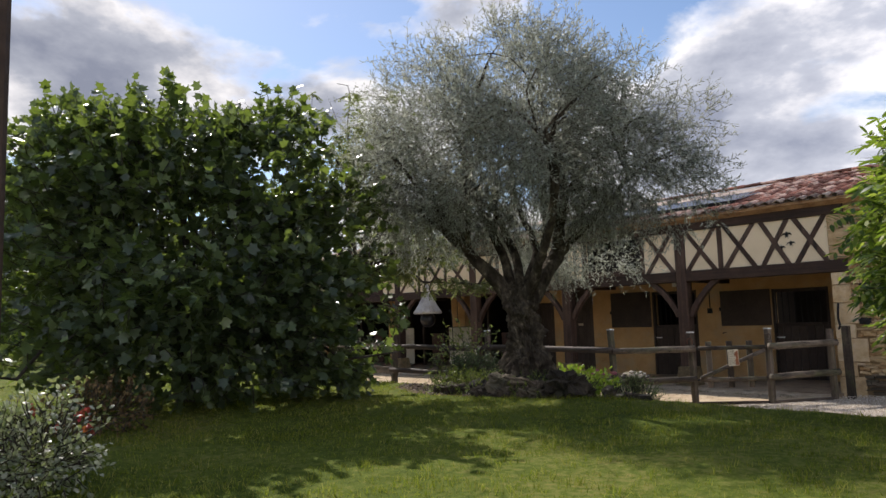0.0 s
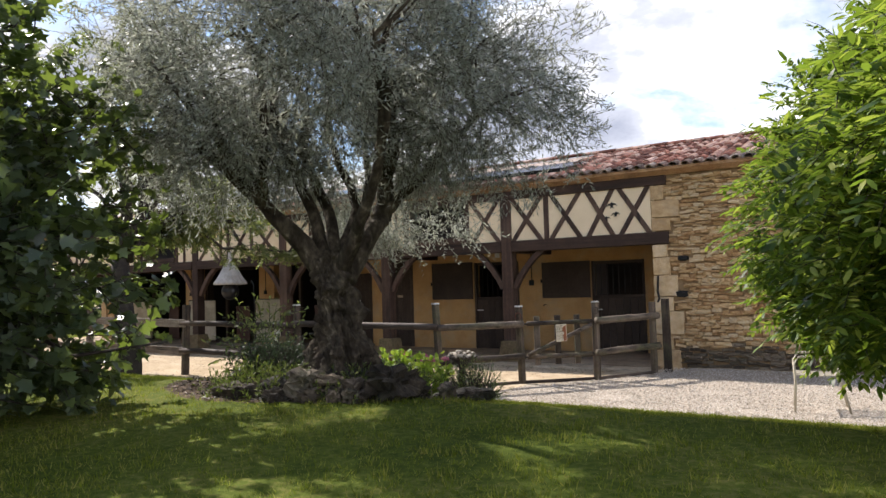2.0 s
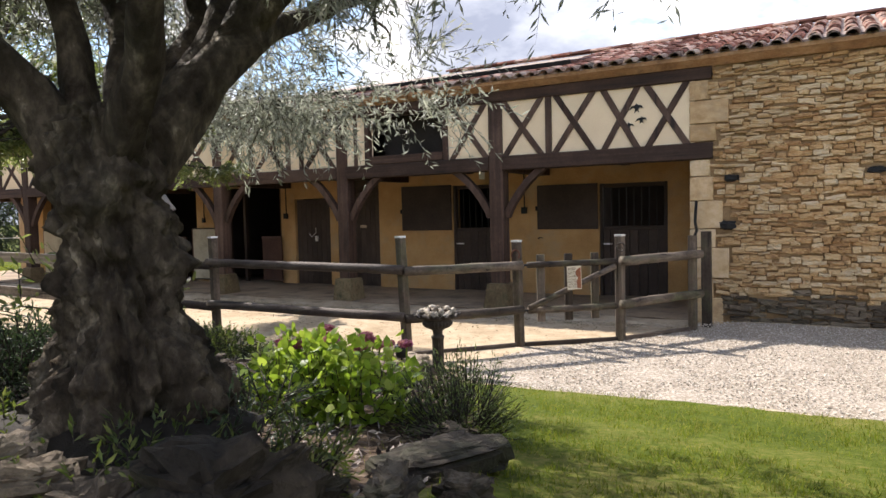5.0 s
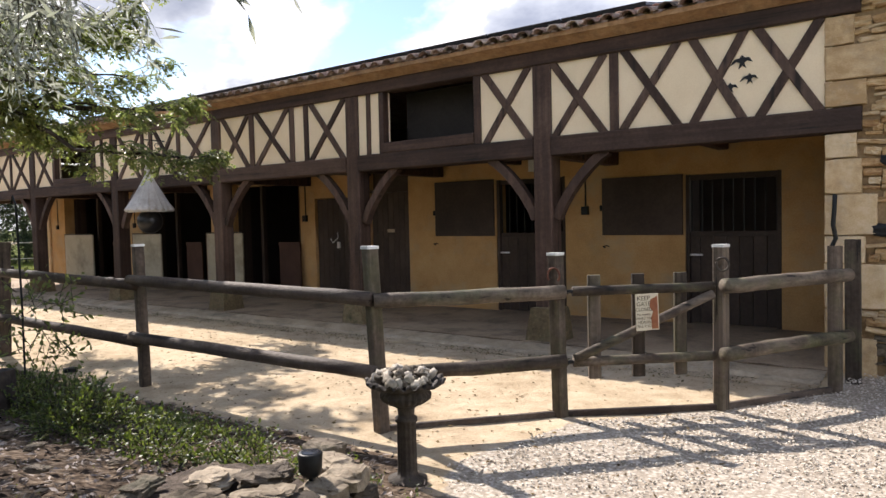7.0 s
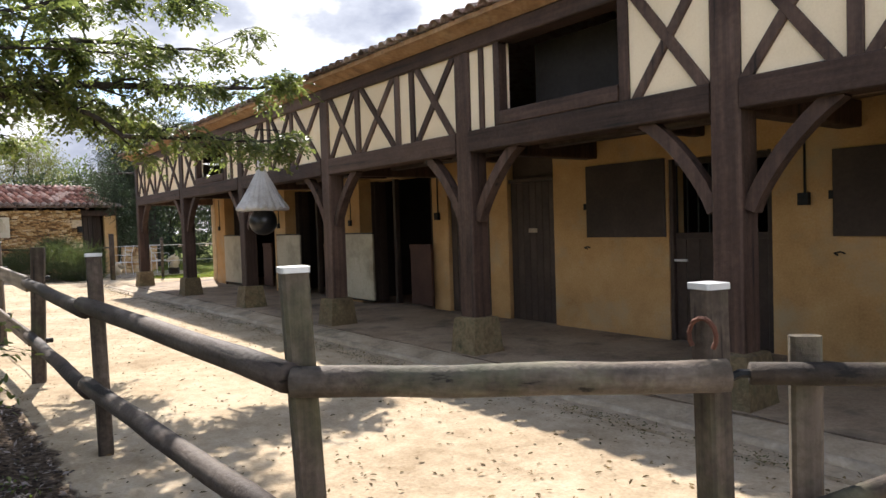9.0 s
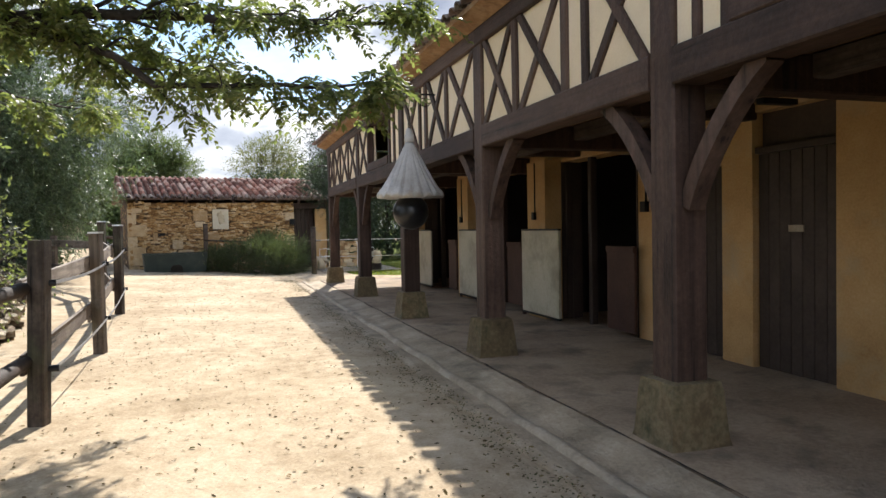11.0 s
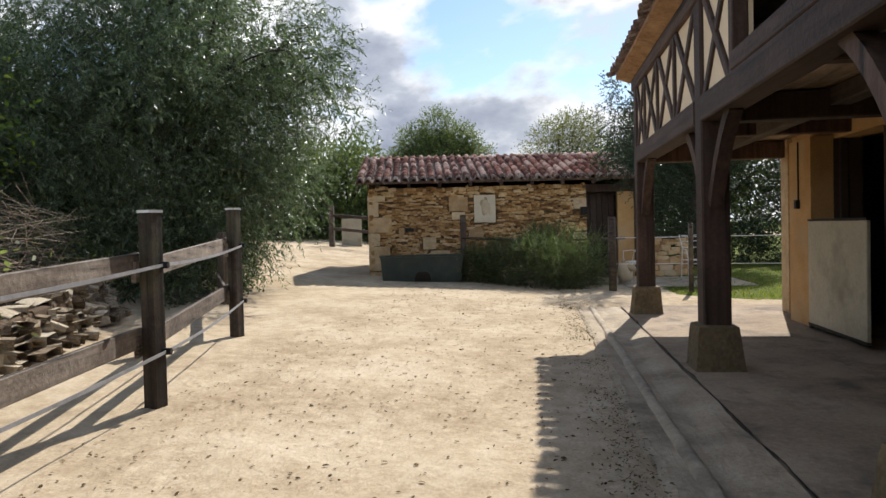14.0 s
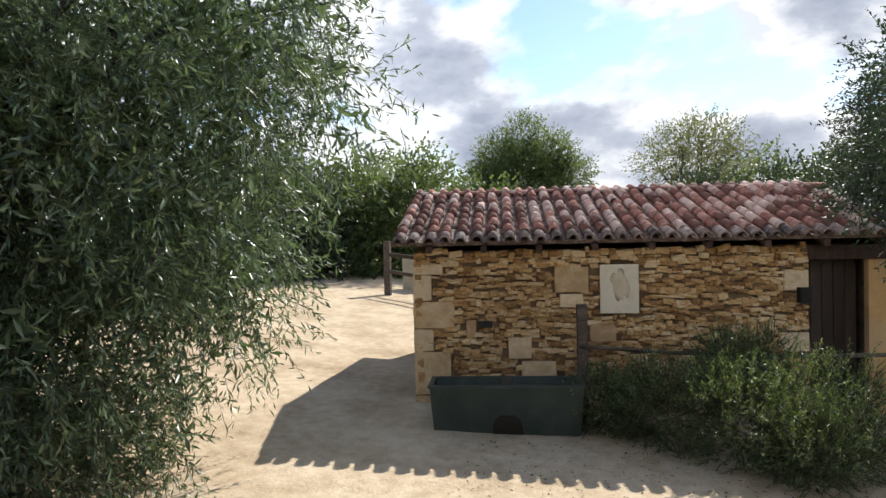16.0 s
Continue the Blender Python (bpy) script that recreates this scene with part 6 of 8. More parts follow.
for (way_points, r0, r1), tips in zip(OLIVE_LIMBS, OLIVE_TIPS):
    pts = [Vector(p) for p in way_points]
    fine = []
    for i in range(len(pts) - 1):
        for t in (0, 0.25, 0.5, 0.75):
            q = pts[i].lerp(pts[i + 1], t)
            fine.append(q + 0.022 * Vector((noise.noise(q * 5), noise.noise(q * 5 + Vector((7, 0, 0))), 0)))
    fine.append(pts[-1])
    k = len(fine)
    m = Mesh().tube(fine, [0.86 * (r0 + (r1 - r0) * (i / (k - 1)) ** 0.7) for i in range(k)], 16, wob=0.30)
    for e in tips:
        q = fine[int(k * rng.uniform(0.62, 0.98))]
        sp = limb(q, e, rng, 0.22, 7)
        m.tube(sp, [r1 * 0.75 * (1 - 0.8 * j / 7) + 0.005 for j in range(8)], 8, wob=0.1)
        for _ in range(5):
            i = rng.integers(2, 7)
            d = (sp[-1] - sp[0]).length
            e2 = sp[i] + (sp[i] - sp[i - 1]).normalized() * d * 0.25 + Vector(rng.normal(size=3)) * d * 0.22
            m.tube(limb(sp[i], e2, rng, 0.22, 5), [r1 * 0.32 * (1 - 0.7 * j / 5) + 0.003 for j in range(6)], 6)
    part("limb", m, M_BARK, olive, smooth=True)
c, o = in_lobes(ocrown, 22500, rng, 2.2)
gap = clump(c, 2.5, -0.13, rng) & sun_gaps(c, rng)
c, o = c[gap], o[gap]
keep = (c[:, 2] > 2.22) | (np.hypot(c[:, 0] - 4.6, c[:, 1] + 9.4) > 1.0)
keep &= c[:, 2] > 2.05 + 0.45 * np.clip(1.1 - np.hypot(c[:, 0] - 3.0, c[:, 1] + 8.74) / 1.1, 0, 1)
c, o = c[keep], o[keep]
# low sprays that hang over the bed towards the yard
hang, ho = in_lobes(LOW_SPRAYS, 1200, rng, 1.0)
hang, ho = hang[clump(hang, 3.2, -0.05, rng)], None
c = np.concatenate([c, hang])
o = np.concatenate([o, unit(hang - np.array([2.6, -8.2, 2.6]))])
pos, way, tw = sprays(c, o, 15, 0.26, rng, 0.12, 0.8)
lw = unit(way * 0.8 + rng.normal(size=way.shape) * 0.6)
part("crown", leaves("olive_crown", pos, lw, rng.uniform(0.040, 0.062, len(pos)), rng.uniform(0.008, 0.0125, len(pos)), LANCE, L_OLIVE, rng, 1.0), None, olive, "fine silvery grey-green leaves", kind="stuff")
part("twig_work", twig_mesh("olive_twigs", c, tw, 0.26, 0.0020, M_BARK, 0.12), None, olive, kind="stuff")


# fig
rng = np.random.default_rng(12)
fig = thing("fig_tree", "dense broad fig tree with large dark lobed leaves", "tree")
fx, fy = 0.9, -11.1
fz = on_land(fx, fy)
fcrown = [(fx, fy, 2.35, 1.45, 1.45, 1.15), (fx + 0.55, fy + 0.55, 2.75, 0.85, 0.85, 0.75), (fx - 0.4, fy - 0.7, 2.7, 1.0, 0.9, 0.85), (fx + 0.3, fy - 0.3, 2.92, 0.95, 0.95, 0.62), (fx + 1.0, fy + 0.4, 1.9, 0.75, 0.75, 0.65), (fx + 0.5, fy - 1.0, 1.9, 0.8, 0.8, 0.7), (fx + 0.9, fy - 0.4, 1.75, 0.8, 0.85, 0.65), (fx + 0.8, fy + 0.7, 2.45, 0.7, 0.7, 0.75), (fx + 0.9, fy + 0.65, 1.55, 0.7, 0.65, 0.5), (fx + 0.2, fy, 1.45, 1.2, 1.2, 0.5), (fx - 0.72, fy - 0.78, 2.95, 0.75, 0.75, 0.70), (fx + 0.6, fy + 0.62, 2.95, 0.75, 0.75, 0.65), (fx - 0.75, fy - 0.8, 1.8, 0.8, 0.8, 0.9), (fx + 0.85, fy + 0.9, 1.6, 0.75, 0.75, 0.7), (fx + 0.2, fy + 0.2, 0.98, 1.3, 1.3, 0.42)]
tg = [(fx + math.cos(a) * r, fy + math.sin(a) * r, z) for a, r, z in [(0.3, 0.9, 2.3), (1.2, 1.0, 2.5), (2.2, 0.8, 2.4), (3.1, 1.0, 2.2), (4.0, 0.9, 2.6), (5.0, 1.1, 2.1), (5.8, 0.8, 2.7)]]
trunk_and_limbs(fig, (fx, fy, fz), (fx, fy, fz + 0.45), 0.14, 0.12, tg, M_BARK_D, rng, 3, 0.2, 0.5, 1.3)
c, o = in_lobes(fcrown, 7000, rng, 2.4)
c = c[clump(c, 1.9, -0.14, rng) & (sun_gaps(c, rng) | (rng.random(len(c)) < 0.12))]
c = c[c[:, 2] > fz + 0.16]
o = unit(c - np.array([fx, fy, 2.0]))
pos, way, tw = sprays(c, o, 8, 0.30, rng, -0.15, 0.5)
lw = unit(way + rng.normal(size=way.shape) * 0.9 + np.array([0, 0, -0.35]))
sz = rng.uniform(0.055, 0.115, len(pos))
part("crown", leaves("fig_crown", pos, lw, sz, sz * 0.95, LOBED, L_FIG, rng, 0.6), None, fig, "large lobed dark green leaves", kind="stuff")
part("twig_work", twig_mesh("fig_twigs", c, tw, 0.30, 0.006, M_BARK_D, -0.15), None, fig, kind="stuff")
# arching low branches of the fig
for (x0, y0), (x1, y1) in (((fx + 0.7, fy + 0.6), (fx + 1.65, fy + 1.25)), ((fx + 0.3, fy - 1.2), (fx + 0.9, fy - 1.9))):
    part("low_branch", Mesh().tube([(x0, y0, fz + 0.7), ((x0 + x1) / 2, (y0 + y1) / 2, fz + 0.35), (x1, y1, fz + 0.42)], [0.018, 0.013, 0.006], 6), M_BARK_D, fig)

# tall compound-leaved tree by the fence
rng = np.random.default_rng(13)
wal = thing("walnut_tree", "dark-stemmed tree with airy compound leaves over the yard", "tree")
wx, wy = -3.05, -6.45
wz = on_land(wx, wy)
wcrown = [(-3.0, -6.2, 4.6, 2.0, 2.0, 1.4), (-4.6, -5.0, 4.0, 1.4, 1.2, 0.9), (-2.2, -7.4, 3.9, 1.1, 1.1, 0.8), (-4.6, -6.4, 3.5, 1.1, 1.2, 0.7), (-7.2, -5.2, 3.2, 1.1, 1.0, 0.6), (-5.2, -4.4, 4.1, 1.1, 0.9, 0.5)]
tg = [(-4.8, -4.8, 4.2), (-3.2, -5.2, 4.6), (-2.6, -6.4, 4.7), (-3.6, -7.0, 4.6), (-1.9, -7.5, 4.2), (-4.9, -6.4, 3.7), (-2.2, -5.6, 4.3)]
trunk_and_limbs(wal, (wx, wy, wz), (wx - 0.05, wy + 0.05, 2.1), 0.15, 0.12, tg, M_BARK_D, rng, 5, 0.14, 0.36, 1.3)


def yard_branch(way_points, r0, every, reach, seed):
    """A long level branch with side twigs; returns where its leaf rosettes sit and their lean."""
    r = np.random.default_rng(seed)
    pts = [Vector(p) for p in way_points]
    fine = []
    for i in range(len(pts) - 1):
        for t in np.linspace(0, 1, 6)[:-1]:
            q = pts[i].lerp(pts[i + 1], t)
            fine.append(q + 0.05 * Vector((noise.noise(q * 2.3), noise.noise(q * 2.3 + Vector((7, 0, 0))), 0.7 * noise.noise(q * 2.3 + Vector((0, 9, 0))))))
    fine.append(pts[-1])
    k = len(fine)
    rad = [r0 * (1 - 0.88 * i / (k - 1)) + 0.003 for i in range(k)]
    m = Mesh().tube(fine, rad, 9, wob=0.12)
    at, lean = [], []
    left = 0.0
    for i in range(2, k):
        left += (fine[i] - fine[i - 1]).length
        while left > every:
            left -= every
            d = (fine[i] - fine[i - 1]).normalized()
            sd = d.cross(Vector((0, 0, 1))).normalized() * (1 if r.random() < 0.5 else -1)
            L = reach * r.uniform(0.45, 1.1) * (1.15 - 0.5 * i / k)
            e = fine[i] + (d * r.uniform(0.35, 0.9) + sd * r.uniform(0.45, 1.0) + Vector((0, 0, r.uniform(-0.45, 0.42)))) * L
            sp = limb(fine[i], e, r, 0.22, 5)
            m.tube(sp, [max(0.0025, rad[i] * 0.42) * (1 - 0.7 * j / 5) + 0.0015 for j in range(6)], 6)
            for j in (2, 3, 4, 5):
                if r.random() < (0.9 if j == 5 else 0.24):
                    at.append(sp[j])
                    lean.append(d * 0.4 + sd * 0.4)
            if r.random() < 0.45:
                e2 = sp[3] + (d * r.uniform(0.2, 0.8) - sd * r.uniform(0.2, 0.6) + Vector((0, 0, r.uniform(-0.25, 0.1)))) * L * 0.5
                m.tube(limb(sp[3], e2, r, 0.2, 4), [0.0035, 0.003, 0.0025, 0.002, 0.0015], 5)
                at.append(e2)
                lean.append(d * 0.5)
    at.append(fine[-1])
    lean.append((fine[-1] - fine[-3]).normalized() * 1.2)
    part("branch", m, M_BARK_D, wal, smooth=True)
    return at, lean


YB_WAYS = [([(-3.1, -6.4, 2.3), (-4.0, -5.2, 2.75), (-5.0, -4.1, 2.9), (-5.0, -3.1, 2.97), (-5.3, -1.9, 3.1), (-5.7, -1.2, 3.25), (-6.1, -0.68, 3.39)], 0.060, 0.12, 0.62),
           ([(-3.1, -6.4, 2.2), (-4.2, -4.9, 2.70), (-5.0, -3.8, 2.80), (-5.0, -3.3, 2.67), (-4.9, -3.0, 2.45), (-4.7, -2.4, 2.43), (-4.5, -1.9, 2.40), (-4.29, -1.53, 2.41)], 0.042, 0.10, 0.48),
           ([(-3.9, -5.3, 2.75), (-4.7, -4.3, 3.15), (-5.2, -3.3, 3.45), (-5.7, -2.3, 3.6), (-6.0, -1.5, 3.75)], 0.034, 0.12, 0.70),
           ([(-4.1, -5.1, 2.75), (-5.4, -4.3, 2.95), (-6.5, -3.4, 3.0), (-7.0, -2.9, 3.0)], 0.028, 0.14, 0.65),
           ([(-3.3, -6.1, 2.5), (-4.2, -5.0, 3.2), (-4.7, -4.0, 3.7), (-5.0, -3.0, 3.95), (-5.2, -2.2, 4.1)], 0.030, 0.13, 0.70),
           ([(-4.0, -5.2, 2.7), (-5.2, -4.7, 2.65), (-6.4, -4.3, 2.60), (-7.4, -3.8, 2.62)], 0.024, 0.13, 0.60),
           ([(-3.3, -5.7, 2.7), (-3.8, -4.7, 3.05), (-4.1, -3.9, 3.4), (-4.4, -3.1, 3.85), (-4.6, -2.4, 4.3)], 0.026, 0.12, 0.60),
           ([(-3.6, -5.4, 2.8), (-4.0, -4.6, 2.95), (-4.2, -3.8, 3.1), (-4.6, -2.9, 3.2)], 0.022, 0.12, 0.55),
           ([(-4.9, -4.2, 2.88), (-5.6, -3.2, 2.86), (-6.1, -2.5, 2.80)], 0.018, 0.12, 0.50)]
ros, ros_way = [], []
for i, (pts, r0, ev, re) in enumerate(YB_WAYS):
    a, b = yard_branch(pts, r0, ev * 1.3, re, 400 + i)
    ros += a
    ros_way += b
ros, ros_way = np.array([tuple(p) for p in ros]), np.array([tuple(p) for p in ros_way])
c, o = in_lobes(wcrown, 480, rng, 1.0)
gap = clump(c, 1.4, -0.02, rng)
c, o = c[gap], o[gap]
tw = unit(-o * 0.5 + rng.normal(size=c.shape) * np.array([1, 1, 0.25]) + np.array([0.5, -0.7, 0.1]))
part("twig_work", twig_mesh("walnut_twigs", c, tw, 0.55, 0.006, M_BARK_D, 0.05), None, wal, kind="stuff")
c, o = np.concatenate([c, ros]), np.concatenate([o * 0.2, ros_way])
c, o = np.repeat(c, 6, axis=0), np.repeat(o, 6, axis=0)
c = c + rng.normal(size=c.shape) * 0.02
way = unit(o * 0.8 + rng.normal(size=c.shape) * np.array([1, 1, 0.4]) + np.array([0, 0, -0.2]))
ln = rng.uniform(0.13, 0.25, len(c))
part("crown", pinnate("walnut_crown", c, way, ln, 7, 0.066, 0.029, L_WALN, rng, 0.5), None, wal, "airy compound leaves, some yellowing", kind="stuff")
part("stalk_work", twig_mesh("walnut_stalks", c, way, 0.19, 0.002, M_BARK_D, 0.8), None, wal, kind="stuff")

# bright climber on the gravel's edge
rng = np.random.default_rng(14)
wis = thing("climbing_shrub", "tall bright green climbing shrub with compound leaves", "shrub")
bcrown = [(6.85, -6.9, 1.9, 1.25, 1.1, 1.2), (6.2, -6.8, 2.0, 0.7, 0.7, 0.8), (7.0, -6.9, 2.9, 0.9, 0.8, 0.6), (6.5, -7.1, 1.5, 0.65, 0.6, 0.5), (6.3, -6.7, 2.65, 0.55, 0.5, 0.5), (7.6, -7.3, 2.2, 1.0, 0.9, 1.2), (6.62, -9.15, 1.95, 0.55, 0.6, 0.85), (6.5, -8.2, 2.0, 0.65, 0.75, 0.95), (7.2, -8.6, 2.3, 0.8, 0.9, 0.9), (7.0, -9.6, 2.3, 0.6, 0.6, 0.7), (6.1, -6.0, 1.9, 0.6, 0.6, 0.8)]
tg = [(6.2, -6.8, 2.2), (6.6, -7.0, 2.8), (7.2, -6.7, 3.0), (7.4, -7.3, 2.2), (6.4, -7.2, 1.5), (6.7, -8.3, 2.1), (6.8, -9.2, 2.1), (6.2, -6.1, 2.0)]
trunk_and_limbs(wis, (6.95, -6.95, on_land(6.95, -6.95)), (6.9, -6.9, 1.15), 0.07, 0.06, tg, M_BARK_D, rng, 3, 0.25, 0.5, 1.2)
c, o = in_lobes(bcrown, 15500, rng, 2.4)
c = c[clump(c, 1.8, -0.24, rng)]
c = c[c[:, 2] > np.where(c[:, 0] < 7.0, 1.08, 0.95)]
o = unit(c - np.array([6.9, -6.9, 1.6]))
way = unit(o + rng.normal(size=c.shape) * 0.5 + np.array([0, 0, 0.05]))
part("crown", pinnate("climber_crown", c, way, rng.uniform(0.16, 0.28, len(c)), 7, 0.078, 0.026, L_WIST, rng, 0.32), None, wis, "bright compound leaves with yellow tips", kind="stuff")
part("stalk_work", twig_mesh("climber_stalks", c, way, 0.24, 0.003, M_BARK_D, 0.5), None, wis, kind="stuff")

# weeping narrow-leaved tree by the path
rng = np.random.default_rng(15)
euc = thing("weeping_tree", "large weeping tree with narrow grey-green leaves", "tree")
ex, ey = -18.8, -8.0
ez = on_land(ex, ey)
ecrown = [(-18.8, -8.0, 4.6, 3.0, 2.9, 2.3), (-18.5, -6.6, 3.2, 1.7, 1.6, 1.5), (-17.9, -6.6, 2.1, 1.2, 1.0, 1.0), (-18.6, -5.7, 4.0, 1.0, 1.0, 0.9), (-17.0, -7.6, 3.6, 1.5, 1.3, 1.6), (-17.4, -7.4, 1.7, 1.2, 1.0, 0.9), (-18.9, -8.0, 6.4, 1.9, 1.9, 1.1), (-20.2, -7.0, 3.6, 1.4, 1.5, 1.6), (-18.5, -5.4, 4.5, 0.85, 0.85, 0.8), (-18.8, -4.75, 3.55, 0.55, 0.55, 0.55), (-16.9, -8.2, 1.6, 1.5, 1.3, 1.1), (-15.9, -8.9, 2.8, 1.6, 1.5, 1.8), (-19.5, -6.6, 1.9, 1.2, 1.0, 1.0), (-18.2, -7.4, 1.4, 1.5, 1.2, 0.9), (-18.5, -6.6, 0.95, 0.75, 0.6, 0.5), (-17.3, -6.9, 0.9, 0.9, 0.7, 0.6), (-17.0, -10.2, 3.4, 2.2, 2.0, 2.2), (-15.4, -9.8, 2.6, 1.4, 1.4, 1.6), (-18.8, -6.1, 2.3, 0.9, 0.8, 0.8)]
tg = [(ex + math.cos(a) * r, ey + math.sin(a) * r, z) for a, r, z in [(0.2, 1.6, 4.6), (1.0, 2.0, 4.2), (1.6, 2.2, 4.8), (2.3, 1.8, 4.4), (3.3, 1.8, 4.6), (4.4, 1.8, 5.0), (5.4, 1.7, 4.6), (0.7, 1.0, 6.2), (3.8, 0.9, 6.6)]]
trunk_and_limbs(euc, (ex, ey, ez), (ex, ey, 2.0), 0.2, 0.17, tg, M_BARK_D, rng, 4, 0.16, 0.5, 1.3)
c, o = in_lobes([(x, y, z, a * 0.72, b * 0.72, d * 0.72) for x, y, z, a, b, d in ecrown], 2800, rng, 1.6)
c = c[c[:, 2] > 0.5]
pos, way, tw = sprays(c, unit(rng.normal(size=c.shape)), 12, 0.5, rng, 0.2, 0.5)
part("inner_crown", leaves("weeping_inner", pos, unit(rng.normal(size=pos.shape)), rng.uniform(0.12, 0.18, len(pos)), rng.uniform(0.035, 0.05, len(pos)), LANCE, L_EUCA, rng, 1.0), None, euc, "dark shaded inner leaves", kind="stuff")
c, o = in_lobes(ecrown, 23000, rng, 2.4)
gap = clump(c, 1.0, -0.16, rng) & clump(c, 2.6, -0.16, rng)
c, o = c[gap], o[gap]
c, o = c[c[:, 2] > 0.55], o[c[:, 2] > 0.55]
pos, way, tw = sprays(c, o, 15, 0.42, rng, 0.38, 0.5)
lw = unit(way * 0.6 + rng.normal(size=way.shape) * 0.5 + np.array([0, 0, -0.35]))
part("crown", leaves("weeping_crown", pos, lw, rng.uniform(0.07, 0.118, len(pos)), rng.uniform(0.016, 0.025, len(pos)), LANCE, L_EUCA, rng, 1.0), None, euc, "narrow drooping grey-green leaves", kind="stuff")
part("twig_work", twig_mesh("weeping_twigs", c, tw, 0.42, 0.0028, M_BARK_D, 0.38), None, euc, kind="stuff")


def leafy(name, label, category, lobes, n, leaf_l, leaf_w, mat, seed, shape=OVAL, per=7, reach=0.25, droop=0.0, stem=None, group="", shell=2.4, floor=0.0, twig=0.004, spread=0.5):
    """A shrub or far tree: lobes of leafy sprays, with stems if given."""
    r = np.random.default_rng(seed)
    t = thing(name, label, category, group)
    cc, oo = in_lobes(lobes, n, r, shell)
    k = cc[:, 2] > floor
    cc, oo = cc[k], oo[k]
    p, w, tww = sprays(cc, oo, per, reach, r, droop, spread)
    l = unit(w + r.normal(size=w.shape) * 0.7)
    part("crown" if stem else "foliage", leaves(name + "_leaves", p, l, leaf_l * r.uniform(0.7, 1.2, len(p)), leaf_w * r.uniform(0.8, 1.2, len(p)), shape, mat, r, 0.8), None, t, kind="stuff")
    part("twig_work", twig_mesh(name + "_twigs", cc, tww, reach, twig, M_BARK_D, droop), None, t, kind="stuff")
    if stem:
        base, fork, r0, r1, tgs = stem
        trunk_and_limbs(t, base, fork, r0, r1, tgs, M_BARK_D, r, 2, 0.15, 0.5, 1.3)
    return t


# rosemary-like shrubs before the hut
SH = [((-21.75, -0.60, 0.45), 0.72, 0.85), ((-21.65, -1.35, 0.44), 0.80, 0.80), ((-22.10, -2.1, 0.44), 0.65, 0.70), ((-22.35, -2.75, 0.38), 0.5, 0.5), ((-21.15, -0.75, 0.30), 0.6, 0.55), ((-22.45, -1.3, 0.80), 0.5, 0.6)]
for i, ((x, y, z), r, h) in enumerate(SH):
    leafy("green_shrub", "dense upright evergreen shrub before the stone hut", "shrub", [(x, y, z, r, r * 0.9, h * 0.75), (x + 0.2, y - 0.2, z + 0.1, r * 0.6, r * 0.6, h * 0.75), (x + 0.1, y + 0.3, z + 0.2, r * 0.4, r * 0.4, h * 0.6)], 760, 0.046, 0.010, L_ROSEM, 30 + i, LANCE, 24, 0.22, -0.35, group="shrubs by the hut", spread=0.35)

# dark tree over the hut's door, far trees, hedges
leafy("evergreen_tree", "dark evergreen tree hanging over the hut roof", "tree", [(-27.6, 3.3, 4.3, 1.9, 1.9, 1.7), (-27.9, 3.8, 5.8, 1.2, 1.2, 0.9), (-26.4, 2.4, 4.6, 1.1, 1.1, 1.0), (-25.6, 1.8, 3.3, 1.1, 1.0, 0.9), (-24.6, 1.35, 2.6, 0.75, 0.65, 0.6), (-24.2, 1.25, 1.9, 0.55, 0.5, 0.7), (-24.4, 0.75, 2.95, 0.6, 0.7, 0.4), (-23.95, 0.60, 2.78, 0.5, 0.5, 0.32), (-23.75, 1.05, 2.25, 0.42, 0.42, 0.6), (-24.9, 1.2, 3.5, 0.9, 0.8, 0.7), (-25.0, 2.0, 1.6, 0.9, 0.8, 1.2), (-23.5, 0.75, 4.45, 0.6, 0.55, 0.6), (-23.1, 0.48, 3.7, 0.55, 0.5, 0.5), (-22.95, 0.40, 3.05, 0.5, 0.42, 0.45), (-22.85, 0.75, 2.5, 0.5, 0.45, 0.5)], 10500, 0.06, 0.026, L_HEDGE, 50, OVAL, 9, 0.35, 0.15,
      stem=((-27.2, 3.0, 0), (-27.2, 3.0, 2.4), 0.18, 0.14, [(-25.6, 1.9, 3.4), (-27.8, 3.6, 5.0), (-27.5, 3.2, 5.8), (-24.8, 1.4, 2.9), (-28.4, 2.8, 4.2), (-23.5, 0.75, 4.4), (-23.1, 0.5, 3.5)]))
leafy("round_tree", "dense dark green tree beyond the hut", "tree", [(-48, -7.4, 5.1, 2.2, 2.1, 1.6), (-48, -6.2, 6.4, 1.2, 1.2, 1.0), (-48, -8.5, 6.4, 1.1, 1.1, 0.9), (-48, -9.5, 4.9, 1.2, 1.2, 1.0), (-48, -7.3, 7.4, 0.9, 0.9, 0.8), (-48, -5.2, 5.3, 1.1, 1.1, 0.9)], 5200, 0.13, 0.06, L_ROUND, 51, OVAL, 9, 0.7,
      stem=((-48, -7.4, 0), (-48, -7.4, 3.5), 0.25, 0.2, [(-48, -6, 6.4), (-47, -8.5, 5.8), (-49, -7, 6.6)]))
